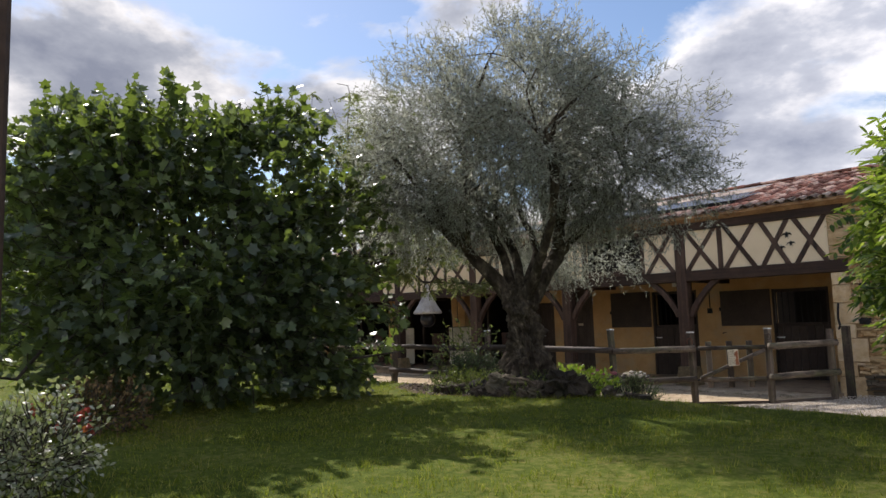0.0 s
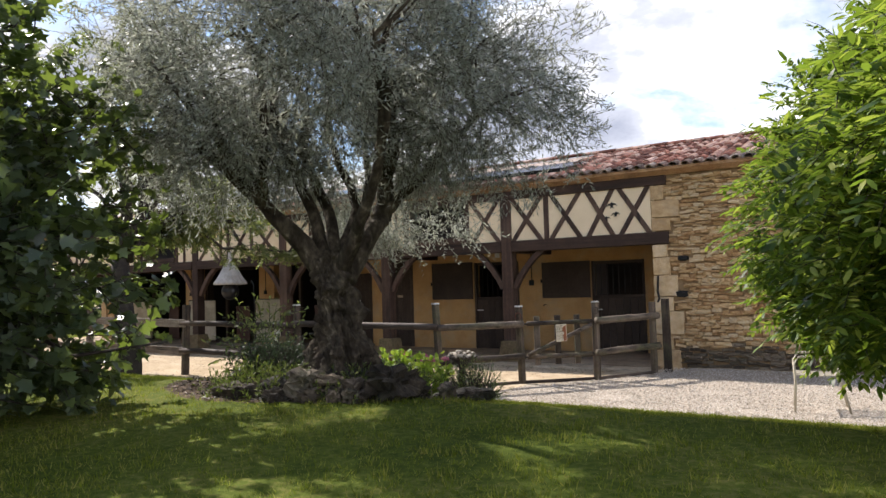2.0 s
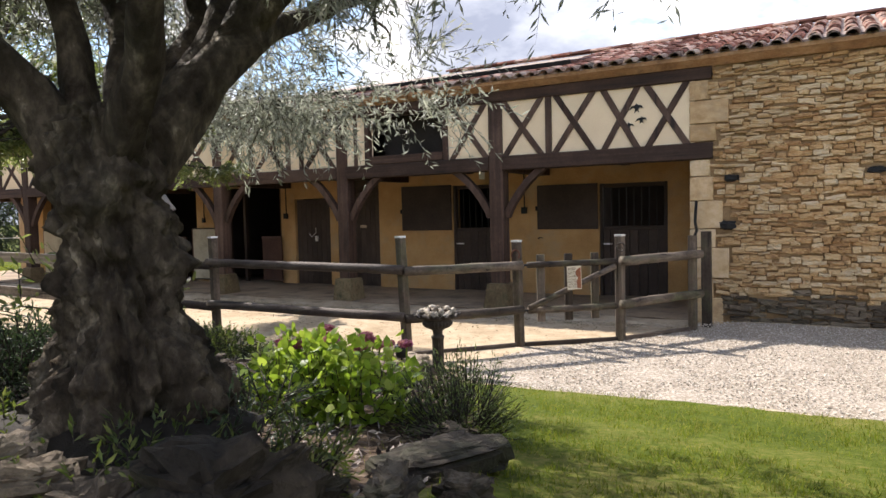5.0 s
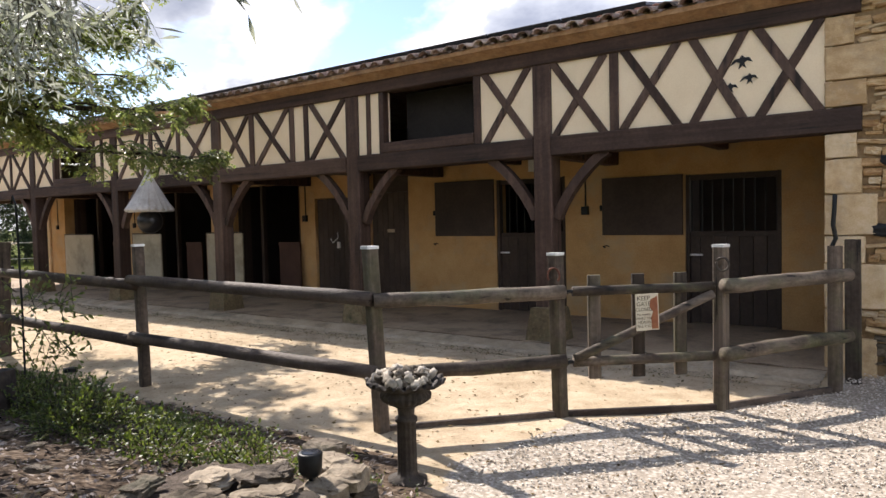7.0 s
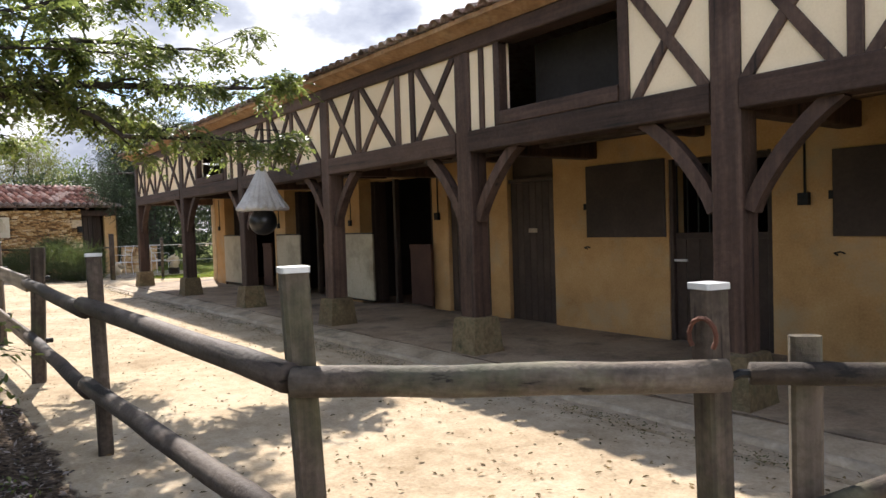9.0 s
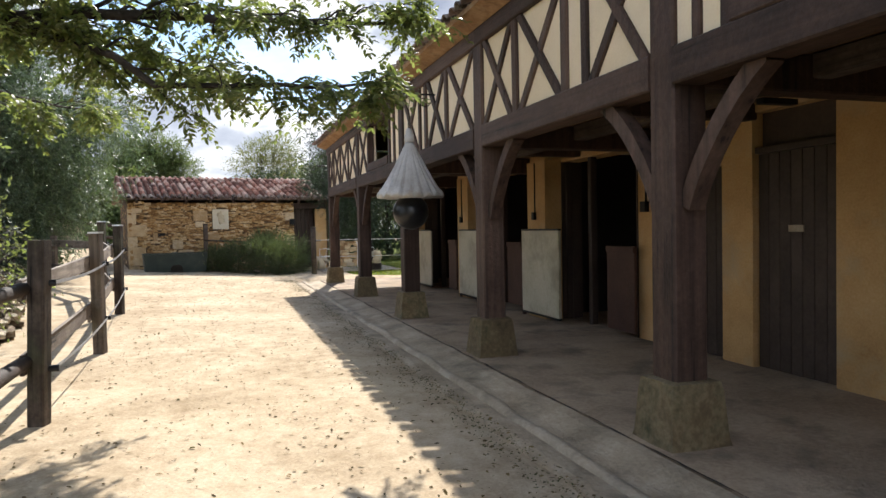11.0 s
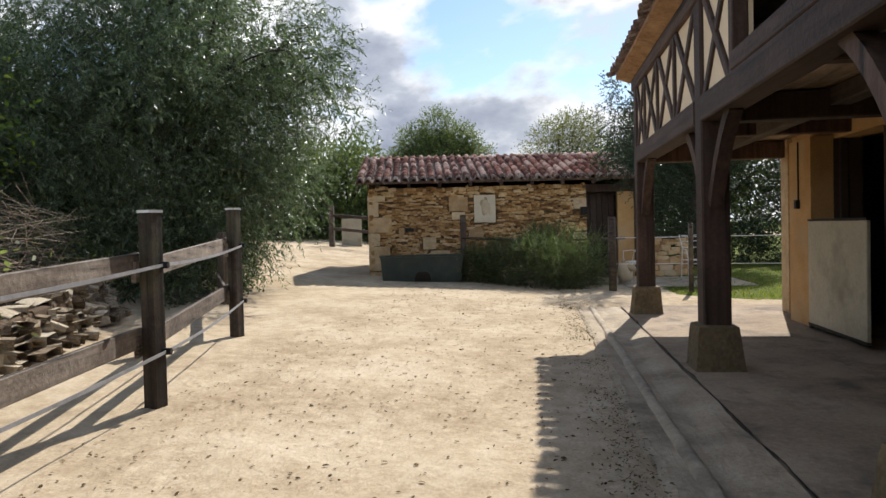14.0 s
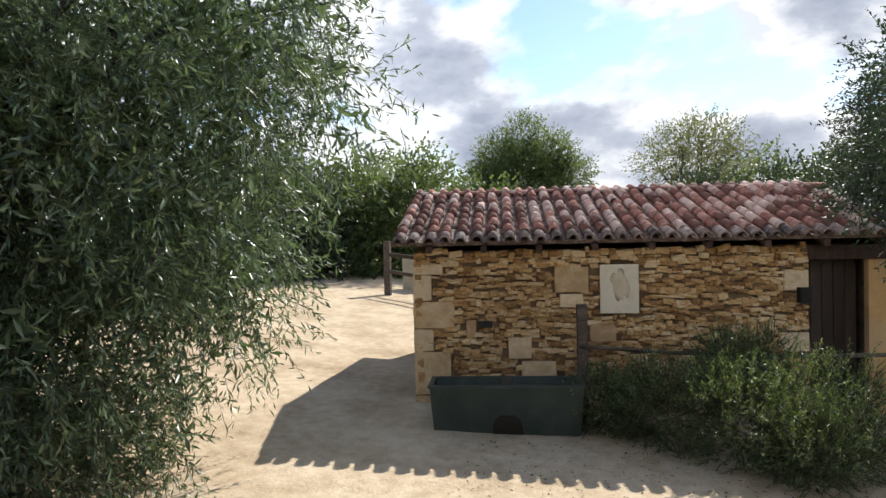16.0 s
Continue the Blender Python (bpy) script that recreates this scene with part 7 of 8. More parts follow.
leafy("thin_tree", "thin-leaved tree beyond the hut roof", "tree", [(-43, 0.1, 5.3, 2.3, 2.3, 1.5), (-43, 0.6, 6.2, 1.6, 1.6, 0.9)], 1500, 0.11, 0.05, L_ASH, 52, OVAL, 7, 0.6, 0.1,
      stem=((-43, 0.2, 0), (-43, 0.2, 3.2), 0.16, 0.12, [(-43, 1.8, 5.6), (-43, -1.3, 5.4), (-42.4, 0.4, 6.0), (-43.6, 0.9, 5.8), (-42, -0.4, 5.8), (-44, 1.6, 4.8)]), shell=1.4)
HE = [(-27.9, 1.4), (-27.9, 2.8), (-27.8, 4.2), (-27.6, 5.6), (-27.3, 7.0), (-26.9, 8.4), (-26.3, 9.8), (-25.4, 11.2), (-24.2, 12.4), (-22.6, 13.4), (-20.8, 14.2), (-19.0, 14.8)]
for i, (x, y) in enumerate(HE):
    leafy("hedge_bush", "dark clipped hedge closing the garden", "hedge", [(x, y, 0.62, 0.6, 1.0, 0.72), (x, y + 0.5, 0.9, 0.5, 0.6, 0.45)], 620, 0.07, 0.04, L_HEDGE, 60 + i, OVAL, 7, 0.2, group="garden hedge")
for i, (x, y, z, r) in enumerate([(-36, 4.5, 2.8, 2.3), (-34, 8.5, 3.0, 2.4), (-31, 12.5, 3.2, 2.5), (-27, 16, 3.0, 2.5), (-22, 18, 3.3, 2.8), (-37, -0.5, 2.4, 2.0), (-36, 1.6, 2.6, 1.8), (-30.5, 4.6, 2.3, 1.7), (-28.5, 7.2, 2.4, 1.8), (-33, 3.0, 2.6, 1.8)]):
    leafy("background_tree", "leafy green tree behind the garden hedge", "tree", [(x, y, z, r, r, r * 0.9), (x + 0.8, y + 0.7, z + 0.8, r * 0.6, r * 0.6, r * 0.6)], 900, 0.13, 0.07, L_PINE, 80 + i, OVAL, 8, 0.55, group="background trees",
          stem=((x, y, 0), (x, y, z * 0.55), 0.14, 0.11, [(x + 1, y + 0.6, z + 1), (x - 0.9, y - 0.5, z + 1.0), (x, y + 1, z + 0.6)]))
for i, (x, y, z, r) in enumerate([(-43, -11.6, 3.6, 2.3), (-41.5, -13.8, 3.4, 2.2), (-44.5, -9.2, 2.5, 2.0), (-46, -14, 3.4, 3.0), (-27, -15, 3.0, 2.6), (-33, -17, 3.2, 2.8), (-39, -16, 3.0, 2.8), (-22, -14.5, 3.4, 2.8), (-44, -20, 3.6, 3.4), (-38, -24, 3.5, 3.2), (-31, -24, 3.6, 3.4), (-24, -22, 3.2, 3.0), (-52, -10, 3.0, 2.6), (-52, 3, 3.6, 2.8), (-50, 8, 3.8, 3.0), (-16, -22, 3.0, 2.8), (-9, -21, 2.6, 2.4)]):
    leafy("background_tree", "broad leafy tree at the edge of the grounds", "tree", [(x, y, z, r, r, r * 0.85), (x + 1.2, y + 1, z + 1.2, r * 0.6, r * 0.6, r * 0.6), (x + 0.8, y + 0.3, 1.3, r * 0.95, r * 1.2, 1.3)], 1700, 0.17, 0.10, L_ROUND if x < -40 and y > -16 else L_PINE, 100 + i, OVAL, 8, 0.75, group="background trees",
          stem=((x, y, 0), (x, y, z * 0.5), 0.2, 0.15, [(x + 1.2, y + 0.6, z + 1), (x - 1, y - 0.8, z + 1.2), (x, y + 1.2, z + 0.8)]))

# brushwood and shrubs behind the dry wall
for i, (x, y, r) in enumerate([(-10.2, -6.7, 0.9), (-12.2, -7.4, 1.0), (-14.2, -8.1, 1.1), (-8.8, -6.6, 0.7)]):
    z = on_land(x, y)
    leafy("bramble_shrub", "straggling half-bare shrub above the dry wall", "shrub", [(x, y, z + 0.55, r, r * 0.8, 0.65), (x + 0.2, y + 0.1, z + 0.9, r * 0.6, r * 0.5, 0.5)], 270, 0.055, 0.030, L_WALN, 120 + i, OVAL, 4, 0.5, 0.1, group="shrubs on the wall", twig=0.006, spread=0.8)
for i, (x, y, z, r) in enumerate([(-9.3, -5.45, 1.0, 0.75), (-10.5, -5.75, 1.25, 0.8)]):
    leafy("arching_shrub", "arching yellow-green shrub leaning over the rail fence", "shrub", [(x, y, z, r, r * 0.55, 0.55), (x + 0.5, y + 0.1, z - 0.1, r * 0.5, r * 0.4, 0.4)], 75, 0.080, 0.030, L_WALN, 126 + i, OVAL, 7, 0.6, 0.15, group="shrubs on the wall", twig=0.006, spread=0.6,
          stem=((x, y, on_land(x, y)), (x, y, on_land(x, y) + 0.2), 0.03, 0.028, [(x + 0.4, y + 0.1, z + 0.1), (x - 0.4, y, z + 0.2), (x, y + 0.2, z + 0.4)]))
for i, (x, y, r) in enumerate([(-16.3, -7.2, 0.8), (-17.4, -7.1, 0.9), (-18.5, -7.2, 0.9), (-19.6, -7.6, 0.9), (-15.2, -7.9, 0.8), (-12.9, -8.1, 0.9), (-11.2, -7.6, 0.8), (-9.6, -7.4, 0.8)]):
    leafy("undergrowth_shrub", "dark leafy undergrowth behind the dry-stone wall", "shrub", [(x, y, 0.55, r, r * 0.7, 0.6), (x + 0.3, y - 0.4, 1.1, r * 0.8, r * 0.6, 0.6)], 420, 0.09, 0.03, L_EUCA, 160 + i, LANCE, 9, 0.35, 0.1, group="undergrowth", spread=0.7)
for i, (x, y, z, r) in enumerate([(-13.6, -9.4, 3.0, 1.9), (-11.0, -9.4, 2.2, 1.4)]):
    leafy("yellow_green_tree", "small yellow-green broadleaf tree", "tree", [(x, y, z, r, r, r), (x + 0.4, y + 0.5, z + 1.0, r * 0.7, r * 0.7, r * 0.6)], 800, 0.09, 0.05, L_WIST, 130 + i, OVAL, 8, 0.4, group="young trees",
          stem=((x, y, on_land(x, y)), (x, y, 1.5), 0.08, 0.07, [(x + 0.8, y, z + 0.6), (x - 0.7, y + 0.4, z + 0.7), (x, y - 0.6, z + 0.9)]))

# plants of the bed
leafy("sedum_clump", "bright green sedum clump", "plant", [(2.58, -7.48, 0.70, 0.26, 0.26, 0.13), (2.80, -7.40, 0.66, 0.26, 0.22, 0.12), (2.45, -7.30, 0.66, 0.25, 0.2, 0.12)], 300, 0.062, 0.038, L_SEDUM, 140, OVAL, 7, 0.16, -0.6, floor=0.55)
r140 = np.random.default_rng(141)
for i in range(12):
    x, y = 2.15 + 0.75 * r140.random(), -7.36 + 0.36 * r140.random()
    z = 0.86 + 0.08 * r140.random()
    fl = thing("sedum_flower", "flat magenta flower head on a stem", "flower", "sedum flowers", at=(x, y, 0))
    part("stem", Mesh().tube([(0, 0, 0.72), (0.01, 0, z)], 0.004, 5), L_SEDUM, fl)
    p = np.array([0, 0, z]) + unit(r140.normal(size=(320, 3))) * np.array([0.034, 0.034, 0.013])
    part("bloom", leaves("bloom", p, r140.normal(size=(320, 3)) + np.array([0, 0, 1.0]), 0.014, 0.012, LANCE, L_FLOWER, r140, 1.0), None, fl, "magenta florets", kind="stuff")
leafy("leafy_mound", "mounded dark green bed plant with pale tips", "plant", [(-0.45, -5.2, 0.26, 0.42, 0.26, 0.13), (0.35, -5.25, 0.26, 0.30, 0.2, 0.10), (-1.15, -5.05, 0.24, 0.45, 0.28, 0.15), (0.95, -5.05, 0.22, 0.25, 0.18, 0.08), (-1.9, -5.1, 0.22, 0.4, 0.25, 0.12)], 1000, 0.027, 0.014, L_COVER, 151, OVAL, 11, 0.12, -0.3, spread=0.6)
leafy("cushion_shrub", "low fine-leaved grey-green cushion shrub", "shrub", [(3.30, -7.35, 0.62, 0.2, 0.24, 0.14), (3.15, -7.1, 0.56, 0.16, 0.18, 0.10)], 300, 0.035, 0.006, L_ROSEM, 142, LANCE, 16, 0.16, -0.5, spread=0.3)
leafy("dwarf_conifer", "dark feathery dwarf conifer beside the olive", "shrub", [(2.22, -8.64, 0.95, 0.26, 0.24, 0.19), (1.95, -8.35, 0.90, 0.24, 0.24, 0.17), (3.06, -8.28, 0.86, 0.15, 0.15, 0.12), (3.3, -8.6, 0.87, 0.12, 0.12, 0.08)], 700, 0.03, 0.008, L_HEDGE, 143, LANCE, 18, 0.11, -0.3)
leafy("mound_cover", "dark fine-leaved cover on the olive mound", "ground cover", [(2.75, -9.05, 0.90, 0.35, 0.20, 0.07), (3.2, -8.95, 0.90, 0.30, 0.2, 0.07), (2.35, -9.0, 0.88, 0.3, 0.25, 0.10), (3.45, -8.65, 0.85, 0.22, 0.25, 0.10), (2.6, -9.35, 0.84, 0.4, 0.12, 0.05), (3.3, -9.2, 0.84, 0.4, 0.12, 0.05)], 520, 0.035, 0.010, L_COVER, 149, LANCE, 14, 0.10, -0.3)
leafy("dwarf_maple", "small russet-leaved shrub in the bed", "shrub", [(1.0, -7.6, 1.05, 0.4, 0.36, 0.34)], 90, 0.06, 0.025, L_WALN, 144, OVAL, 7, 0.28, 0.1)
leafy("red_sapling", "thin sapling with reddish leaves", "shrub", [(-2.2, -4.75, 0.72, 0.42, 0.34, 0.30), (-2.3, -4.8, 0.4, 0.3, 0.3, 0.2)], 85, 0.055, 0.026, L_WALN, 145, OVAL, 6, 0.28, 0.0)
leafy("rose_bush", "small-leaved pale rose bush by the lawn", "shrub", [(4.05, -13.08, 1.02, 0.17, 0.17, 0.20), (3.95, -13.2, 1.0, 0.16, 0.16, 0.18)], 330, 0.028, 0.018, L_PALE, 146, OVAL, 8, 0.14, -0.2)
leafy("rose_bush", "dark red-leaved shrub at the edge of the lawn", "shrub", [(2.3, -12.35, 1.0, 0.35, 0.3, 0.13)], 160, 0.035, 0.022, L_DEAD, 147, OVAL, 7, 0.14, -0.2)
rr = np.random.default_rng(148)
for i in range(6):
    x, y, z = 3.4 + 0.6 * rr.random(), -13.0 + 0.3 * rr.random(), 1.08 + 0.12 * rr.random()
    ro = thing("rose", "small red rose bloom on a thin stem", "flower", "roses", at=(x, y, 0))
    part("stem", Mesh().tube([(0, 0, on_land(x, y) - 0.02), (0.01, 0, z)], 0.003, 5), L_ROSEM, ro)
    part("bloom", leaves("rose_bloom", np.array([0, 0, z]) + rr.normal(size=(24, 3)) * 0.010, rr.normal(size=(24, 3)), 0.02, 0.016, OVAL, L_RED, rr, 1.0), None, ro)
gcov = in_lobes([(-0.6, -4.7, 0.2, 2.4, 0.5, 0.12), (0.9, -4.75, 0.16, 0.8, 0.5, 0.12), (-0.8, -5.0, 0.2, 1.6, 0.5, 0.12), (1.5, -4.75, 0.2, 0.35, 0.25, 0.1), (-0.2, -5.0, 0.2, 1.5, 0.35, 0.12)], 20000, rr, 1.0)[0]
gcov = gcov[clump(gcov * np.array([1, 1, 0]), 1.7, 0.02, rr) & clump(gcov * np.array([1, 1, 0]), 5.0, -0.25, rr)]
gcov[:, 2] = height(gcov[:, 0], gcov[:, 1]) + 0.01 + 0.09 * rr.random(len(gcov)) ** 1.5
solid("ground_cover_plants", leaves("ground_cover_plants", gcov, rr.normal(size=gcov.shape) + np.array([0, 0, 0.4]), rr.uniform(0.018, 0.036, len(gcov)), rr.uniform(0.011, 0.020, len(gcov)), OVAL, L_COVER, rr, 0.9), L_COVER, "low leafy ground cover along the fence", "ground cover", kind="stuff")

# grass of the lawn
rg = np.random.default_rng(20)
n = 420000
gxy = np.stack([rg.uniform(-3.5, 9.5, n), rg.uniform(-14.2, -4.2, n)], -1)
w = in_poly(gxy[:, 0], gxy[:, 1], LAWN, 0.1) * (1 - in_poly(gxy[:, 0], gxy[:, 1], BED, 0.1))
near = np.clip(1.4 - np.hypot(gxy[:, 0] - 5.0, gxy[:, 1] + 10.0) / 7.0, 0.25, 1)
gxy = gxy[(w > 0.5 + 0.3 * rg.normal(size=n)) & (rg.random(n) < near)]
n = len(gxy)
gpos = np.stack([gxy[:, 0], gxy[:, 1], height(gxy[:, 0], gxy[:, 1]) - 0.006], -1)
tuft = np.array([noise.noise(Vector((a * 7, b * 7, 1))) + 0.6 * noise.noise(Vector((a * 17, b * 17, 5))) for a, b in gxy])
yaw = rg.uniform(0, 6.283, n)
hgt = rg.uniform(0.010, 0.030, n) * np.clip(1 + 1.5 * tuft, 0.35, 2.2)
sidev = np.stack([np.cos(yaw), np.sin(yaw), 0 * yaw], -1) * rg.uniform(0.0018, 0.0034, n)[:, None]
tipv = rg.normal(size=(n, 3)) * 0.013
tipv[:, 2] = hgt
gv = np.stack([gpos - sidev, gpos + sidev, gpos + tipv], 1).reshape(-1, 3)
solid("lawn_grass", np_mesh("lawn_grass", gv, np.arange(3 * n).reshape(-1, 3), L_GRASS), L_GRASS, "short mown lawn grass with dry patches", "grass", kind="stuff")
n = 26000
gxy = np.stack([rg.uniform(-30, -18.5, n), rg.uniform(0.9, 9, n)], -1)
gxy = gxy[in_poly(gxy[:, 0], gxy[:, 1], GARDEN, 0.1) > 0.5]
n = len(gxy)
gpos = np.stack([gxy[:, 0], gxy[:, 1], np.zeros(n)], -1)
sidev = rg.normal(size=(n, 3)) * np.array([0.012, 0.012, 0])
tipv = rg.normal(size=(n, 3)) * 0.02 + np.array([0, 0, 0.06])
gv = np.stack([gpos - sidev, gpos + sidev, gpos + tipv], 1).reshape(-1, 3)
solid("garden_grass", np_mesh("garden_grass", gv, np.arange(3 * n).reshape(-1, 3), L_GRASS), L_GRASS, "sunlit garden lawn beyond the stable", "grass", kind="stuff")

# dry leaves and twigs on the sand, chips on the bed
n = 12000
lp = np.stack([rg.uniform(-22, 3, n), rg.uniform(-4.2, -0.4, n), np.full(n, 0.012)], -1)
lp = lp[rg.random(len(lp)) < np.where(lp[:, 1] > -1.15, 0.95, 0.42)]
lp = lp[(lp[:, 1] < -0.78) | (lp[:, 0] < -18.3)]
lp[:, 2] += height(lp[:, 0], lp[:, 1]) - 0.006 + np.array([0.014 * (noise.noise(Vector((a * 1.3, b * 1.3, 0))) + 0.5 * noise.noise(Vector((a * 4, b * 4, 3)))) for a, b in lp[:, :2]])
lw = rg.normal(size=lp.shape) * np.array([1, 1, 0.12])
n = 5200
bx = rg.uniform(-18.2, 2.5, n)
by = -0.93 + 0.10 * rg.normal(size=n) + np.array([0.10 * noise.noise(Vector((q * 0.9, 4, 0))) for q in bx])
band = np.stack([bx, by, height(bx, by) + 0.012 + 0.012 * rg.random(n)], -1)
band = band[(by < -0.80) & clump(np.stack([bx, by, 0 * bx], -1), 1.7, -0.1, rg)]
solid("verge_litter", leaves("verge_litter", band, rg.normal(size=band.shape) * np.array([1, 1, 0.3]), rg.uniform(0.010, 0.032, len(band)), rg.uniform(0.006, 0.014, len(band)), OVAL, L_MOSS, rg, 0.4), L_MOSS, "dark moss and leaf litter along the gutter", "leaf litter", kind="stuff")
solid("fallen_leaves", leaves("fallen_leaves", lp, lw, rg.uniform(0.014, 0.05, len(lp)), rg.uniform(0.008, 0.024, len(lp)), OVAL, L_DEAD, rg, 0.25), L_DEAD, "dry fallen leaves and twigs on the sand", "leaf litter", kind="stuff")
n = 26000
bp = np.stack([rg.uniform(-5, 4, n), rg.uniform(-9.7, -4, n)], -1)
bp = bp[in_poly(bp[:, 0], bp[:, 1], BED, 0.12) > 0.45 + 0.2 * rg.random(n)]
bp = np.column_stack([bp, height(bp[:, 0], bp[:, 1]) + 0.012])
solid("bark_chips", leaves("bark_chips", bp, rg.normal(size=bp.shape) * np.array([1, 1, 0.3]), rg.uniform(0.02, 0.075, len(bp)), rg.uniform(0.008, 0.024, len(bp)), LANCE, M_STRAW, rg, 0.6), M_STRAW, "grey-brown bark chips on the bed", "mulch", kind="stuff")
# pebbles of the gravel
n = 30000
pp = np.stack([rg.uniform(1.4, 8.0, n), rg.uniform(-4.8, -0.1, n)], -1)
pp = pp[in_poly(pp[:, 0], pp[:, 1], GRAVEL, 0.1) > 0.4 + 0.3 * rg.random(n)]
n = len(pp)
octa = np.array([(1, 0, 0), (-1, 0, 0), (0, 1, 0), (0, -1, 0), (0, 0, 0.7), (0, 0, -0.5)], float)
otri = np.array([(0, 2, 4), (2, 1, 4), (1, 3, 4), (3, 0, 4), (2, 0, 5), (1, 2, 5), (3, 1, 5), (0, 3, 5)])
ps = rg.uniform(0.004, 0.012, (n, 1, 1)) * (octa[None] * rg.uniform(0.7, 1.3, (n, 1, 3)) + rg.normal(size=(n, 6, 3)) * 0.12)
an = rg.uniform(0, 6.28, n)[:, None]
rx, ry = ps[..., 0] * np.cos(an) - ps[..., 1] * np.sin(an), ps[..., 0] * np.sin(an) + ps[..., 1] * np.cos(an)
ps = np.stack([rx, ry, ps[..., 2]], -1) + np.column_stack([pp, height(pp[:, 0], pp[:, 1]) + 0.006])[:, None]
solid("gravel_pebbles", np_mesh("gravel_pebbles", ps.reshape(-1, 3), ((np.arange(n) * 6)[:, None, None] + otri[None]).reshape(-1, 3), M_PEBBLE), M_PEBBLE, "pale crushed gravel beside the stone wall", "gravel", kind="stuff")

# ---- rocks and stones ----
rk = np.random.default_rng(40)
border = [(2.24, -8.98, .2), (2.45, -9.1, .16), (2.62, -9.13, .2), (2.8, -9.2, .15), (2.95, -9.3, .18), (3.08, -9.18, .36), (3.2, -9.3, .15), (3.28, -9.12, .2), (3.34, -9.22, .13), (3.40, -9.08, .22), (3.46, -9.18, .14), (3.62, -8.96, .38), (3.5, -8.8, .16),
          (3.64, -8.68, .16), (3.82, -8.6, .2), (3.9, -8.4, .17), (2.1, -8.75, .16), (3.12, -7.1, .16), (2.8, -6.45, .17), (3.0, -9.42, .11), (3.52, -9.16, .12), (2.7, -9.3, .1)]
for i, (x, y, r) in enumerate(border):
    z = on_land(x, y)
    solid("border_rock", rock_mesh(r * 0.46, r * 0.46 * rk.uniform(0.6, 0.9), r * 0.46 * rk.uniform(0.5, 0.9), i * 1.7, 26, 18, square=0.55, rough=0.40), M_ROCK, "rugged grey limestone rock edging the olive bed", "rock", "bed rocks", at=(x, y, z + r * 0.22), rz=rk.uniform(0, 360))
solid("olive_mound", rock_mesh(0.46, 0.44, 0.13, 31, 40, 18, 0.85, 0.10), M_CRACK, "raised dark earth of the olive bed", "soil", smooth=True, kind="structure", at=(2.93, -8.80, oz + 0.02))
for i, (x, y, z, w, d, h, turn) in enumerate([(3.14, -9.14, 0.90, 0.16, 0.10, 0.06, 24), (3.22, -9.12, 0.97, 0.11, 0.08, 0.045, 40), (3.10, -9.22, 0.83, 0.15, 0.09, 0.05, 20), (2.55, -9.30, 0.88, 0.15, 0.10, 0.07, -10)]):
    solid("border_rock", rock_mesh(w, d, h, 330 + i * 2.3, 26, 18, 0.6, 0.34), M_ROCK_P if i < 2 else M_ROCK, "weathered limestone boulder at the foot of the olive", "rock", "bed rocks", at=(x, y, z), rz=turn)
corner = [(1.45, -5.35, .33, .17), (1.25, -5.5, .33, .15), (1.62, -5.5, .34, .15), (1.4, -5.7, .33, .18), (1.1, -5.75, .34, .14), (1.7, -5.75, .33, .16), (1.2, -6.0, .36, .09), (0.9, -5.6, .30, .08), (0.5, -5.9, .36, .09), (0.0, -5.7, .32, .08), (0.7, -6.3, .44, .09), (1.5, -6.15, .38, .10), (-0.6, -5.6, .28, .09), (1.95, -6.1, .36, .12), (1.0, -5.3, .28, .07), (1.3, -5.15, .3, .09), (0.25, -6.2, .40, .07), (-0.2, -6.0, .36, .08), (-1.0, -5.75, .30, .07), (0.55, -5.55, .30, .06)]
for i, (x, y, z, r) in enumerate(corner):
    solid("bed_stone", rock_mesh(r * 0.8, r * 0.8 * rk.uniform(0.5, 0.85), r * rk.uniform(0.14, 0.26), 50 + i * 1.3, square=0.75, rough=0.30), M_ROCK_P if i % 4 else M_ROCK, "flat pale stone stacked at the corner of the bed", "rock", "corner stones", at=(x, y, max(z, on_land(x, y)) + r * 0.1), rz=rk.uniform(0, 360))
solid("tree_stump", Mesh().tube([(0, 0, -0.1), (0.01, 0, 0.1), (0, 0.01, 0.30)], [0.15, 0.135, 0.125], 14, wob=0.15), M_BARK_D, "short dark weathered stump in the bed", "stump", at=(-1.5, -5.32, on_land(-1.5, -5.32)))
solid("bed_mound", rock_mesh(0.62, 0.75, 0.34, 77, 26, 14, 0.75, 0.12), M_MULCH, "raised earth and mulch behind the corner stones", "soil", kind="structure", at=(1.32, -5.62, 0.0))
CW = [(1.30, -4.82), (1.72, -4.98), (1.86, -5.35), (2.02, -5.75), (2.15, -6.2)]
for row in range(4):
    for (x0, y0), (x1, y1) in zip(CW, CW[1:]):
        L, x = math.hypot(x1 - x0, y1 - y0), -0.04
        while x < L - 0.04:
            w = rk.uniform(0.12, 0.27)
            t, inn = (x + w / 2) / L, 0.02 * row + rk.normal() * 0.012
            a = math.atan2(y1 - y0, x1 - x0)
            solid("corner_stone", rock_mesh(w * 0.54, rk.uniform(0.08, 0.12), 0.052, 120 + row * 17 + x * 9 + x0 * 5, 18, 11, 0.4, 0.15), M_ROCK if rk.random() < 0.3 else M_ROCK_P, "flat weathered stone stacked at the corner of the bed", "rock", "corner stones",
                  at=(x0 + (x1 - x0) * t - math.sin(-a) * inn - 0.05, y0 + (y1 - y0) * t - math.cos(a) * inn, 0.04 + 0.085 * row + rk.normal() * 0.006), rz=math.degrees(a) + rk.normal() * 5)
            x += w
lamp = thing("stake_light", "small grey stake light with a pale glass head", "lamp", at=(-1.92, -4.6, on_land(-1.92, -4.6)))
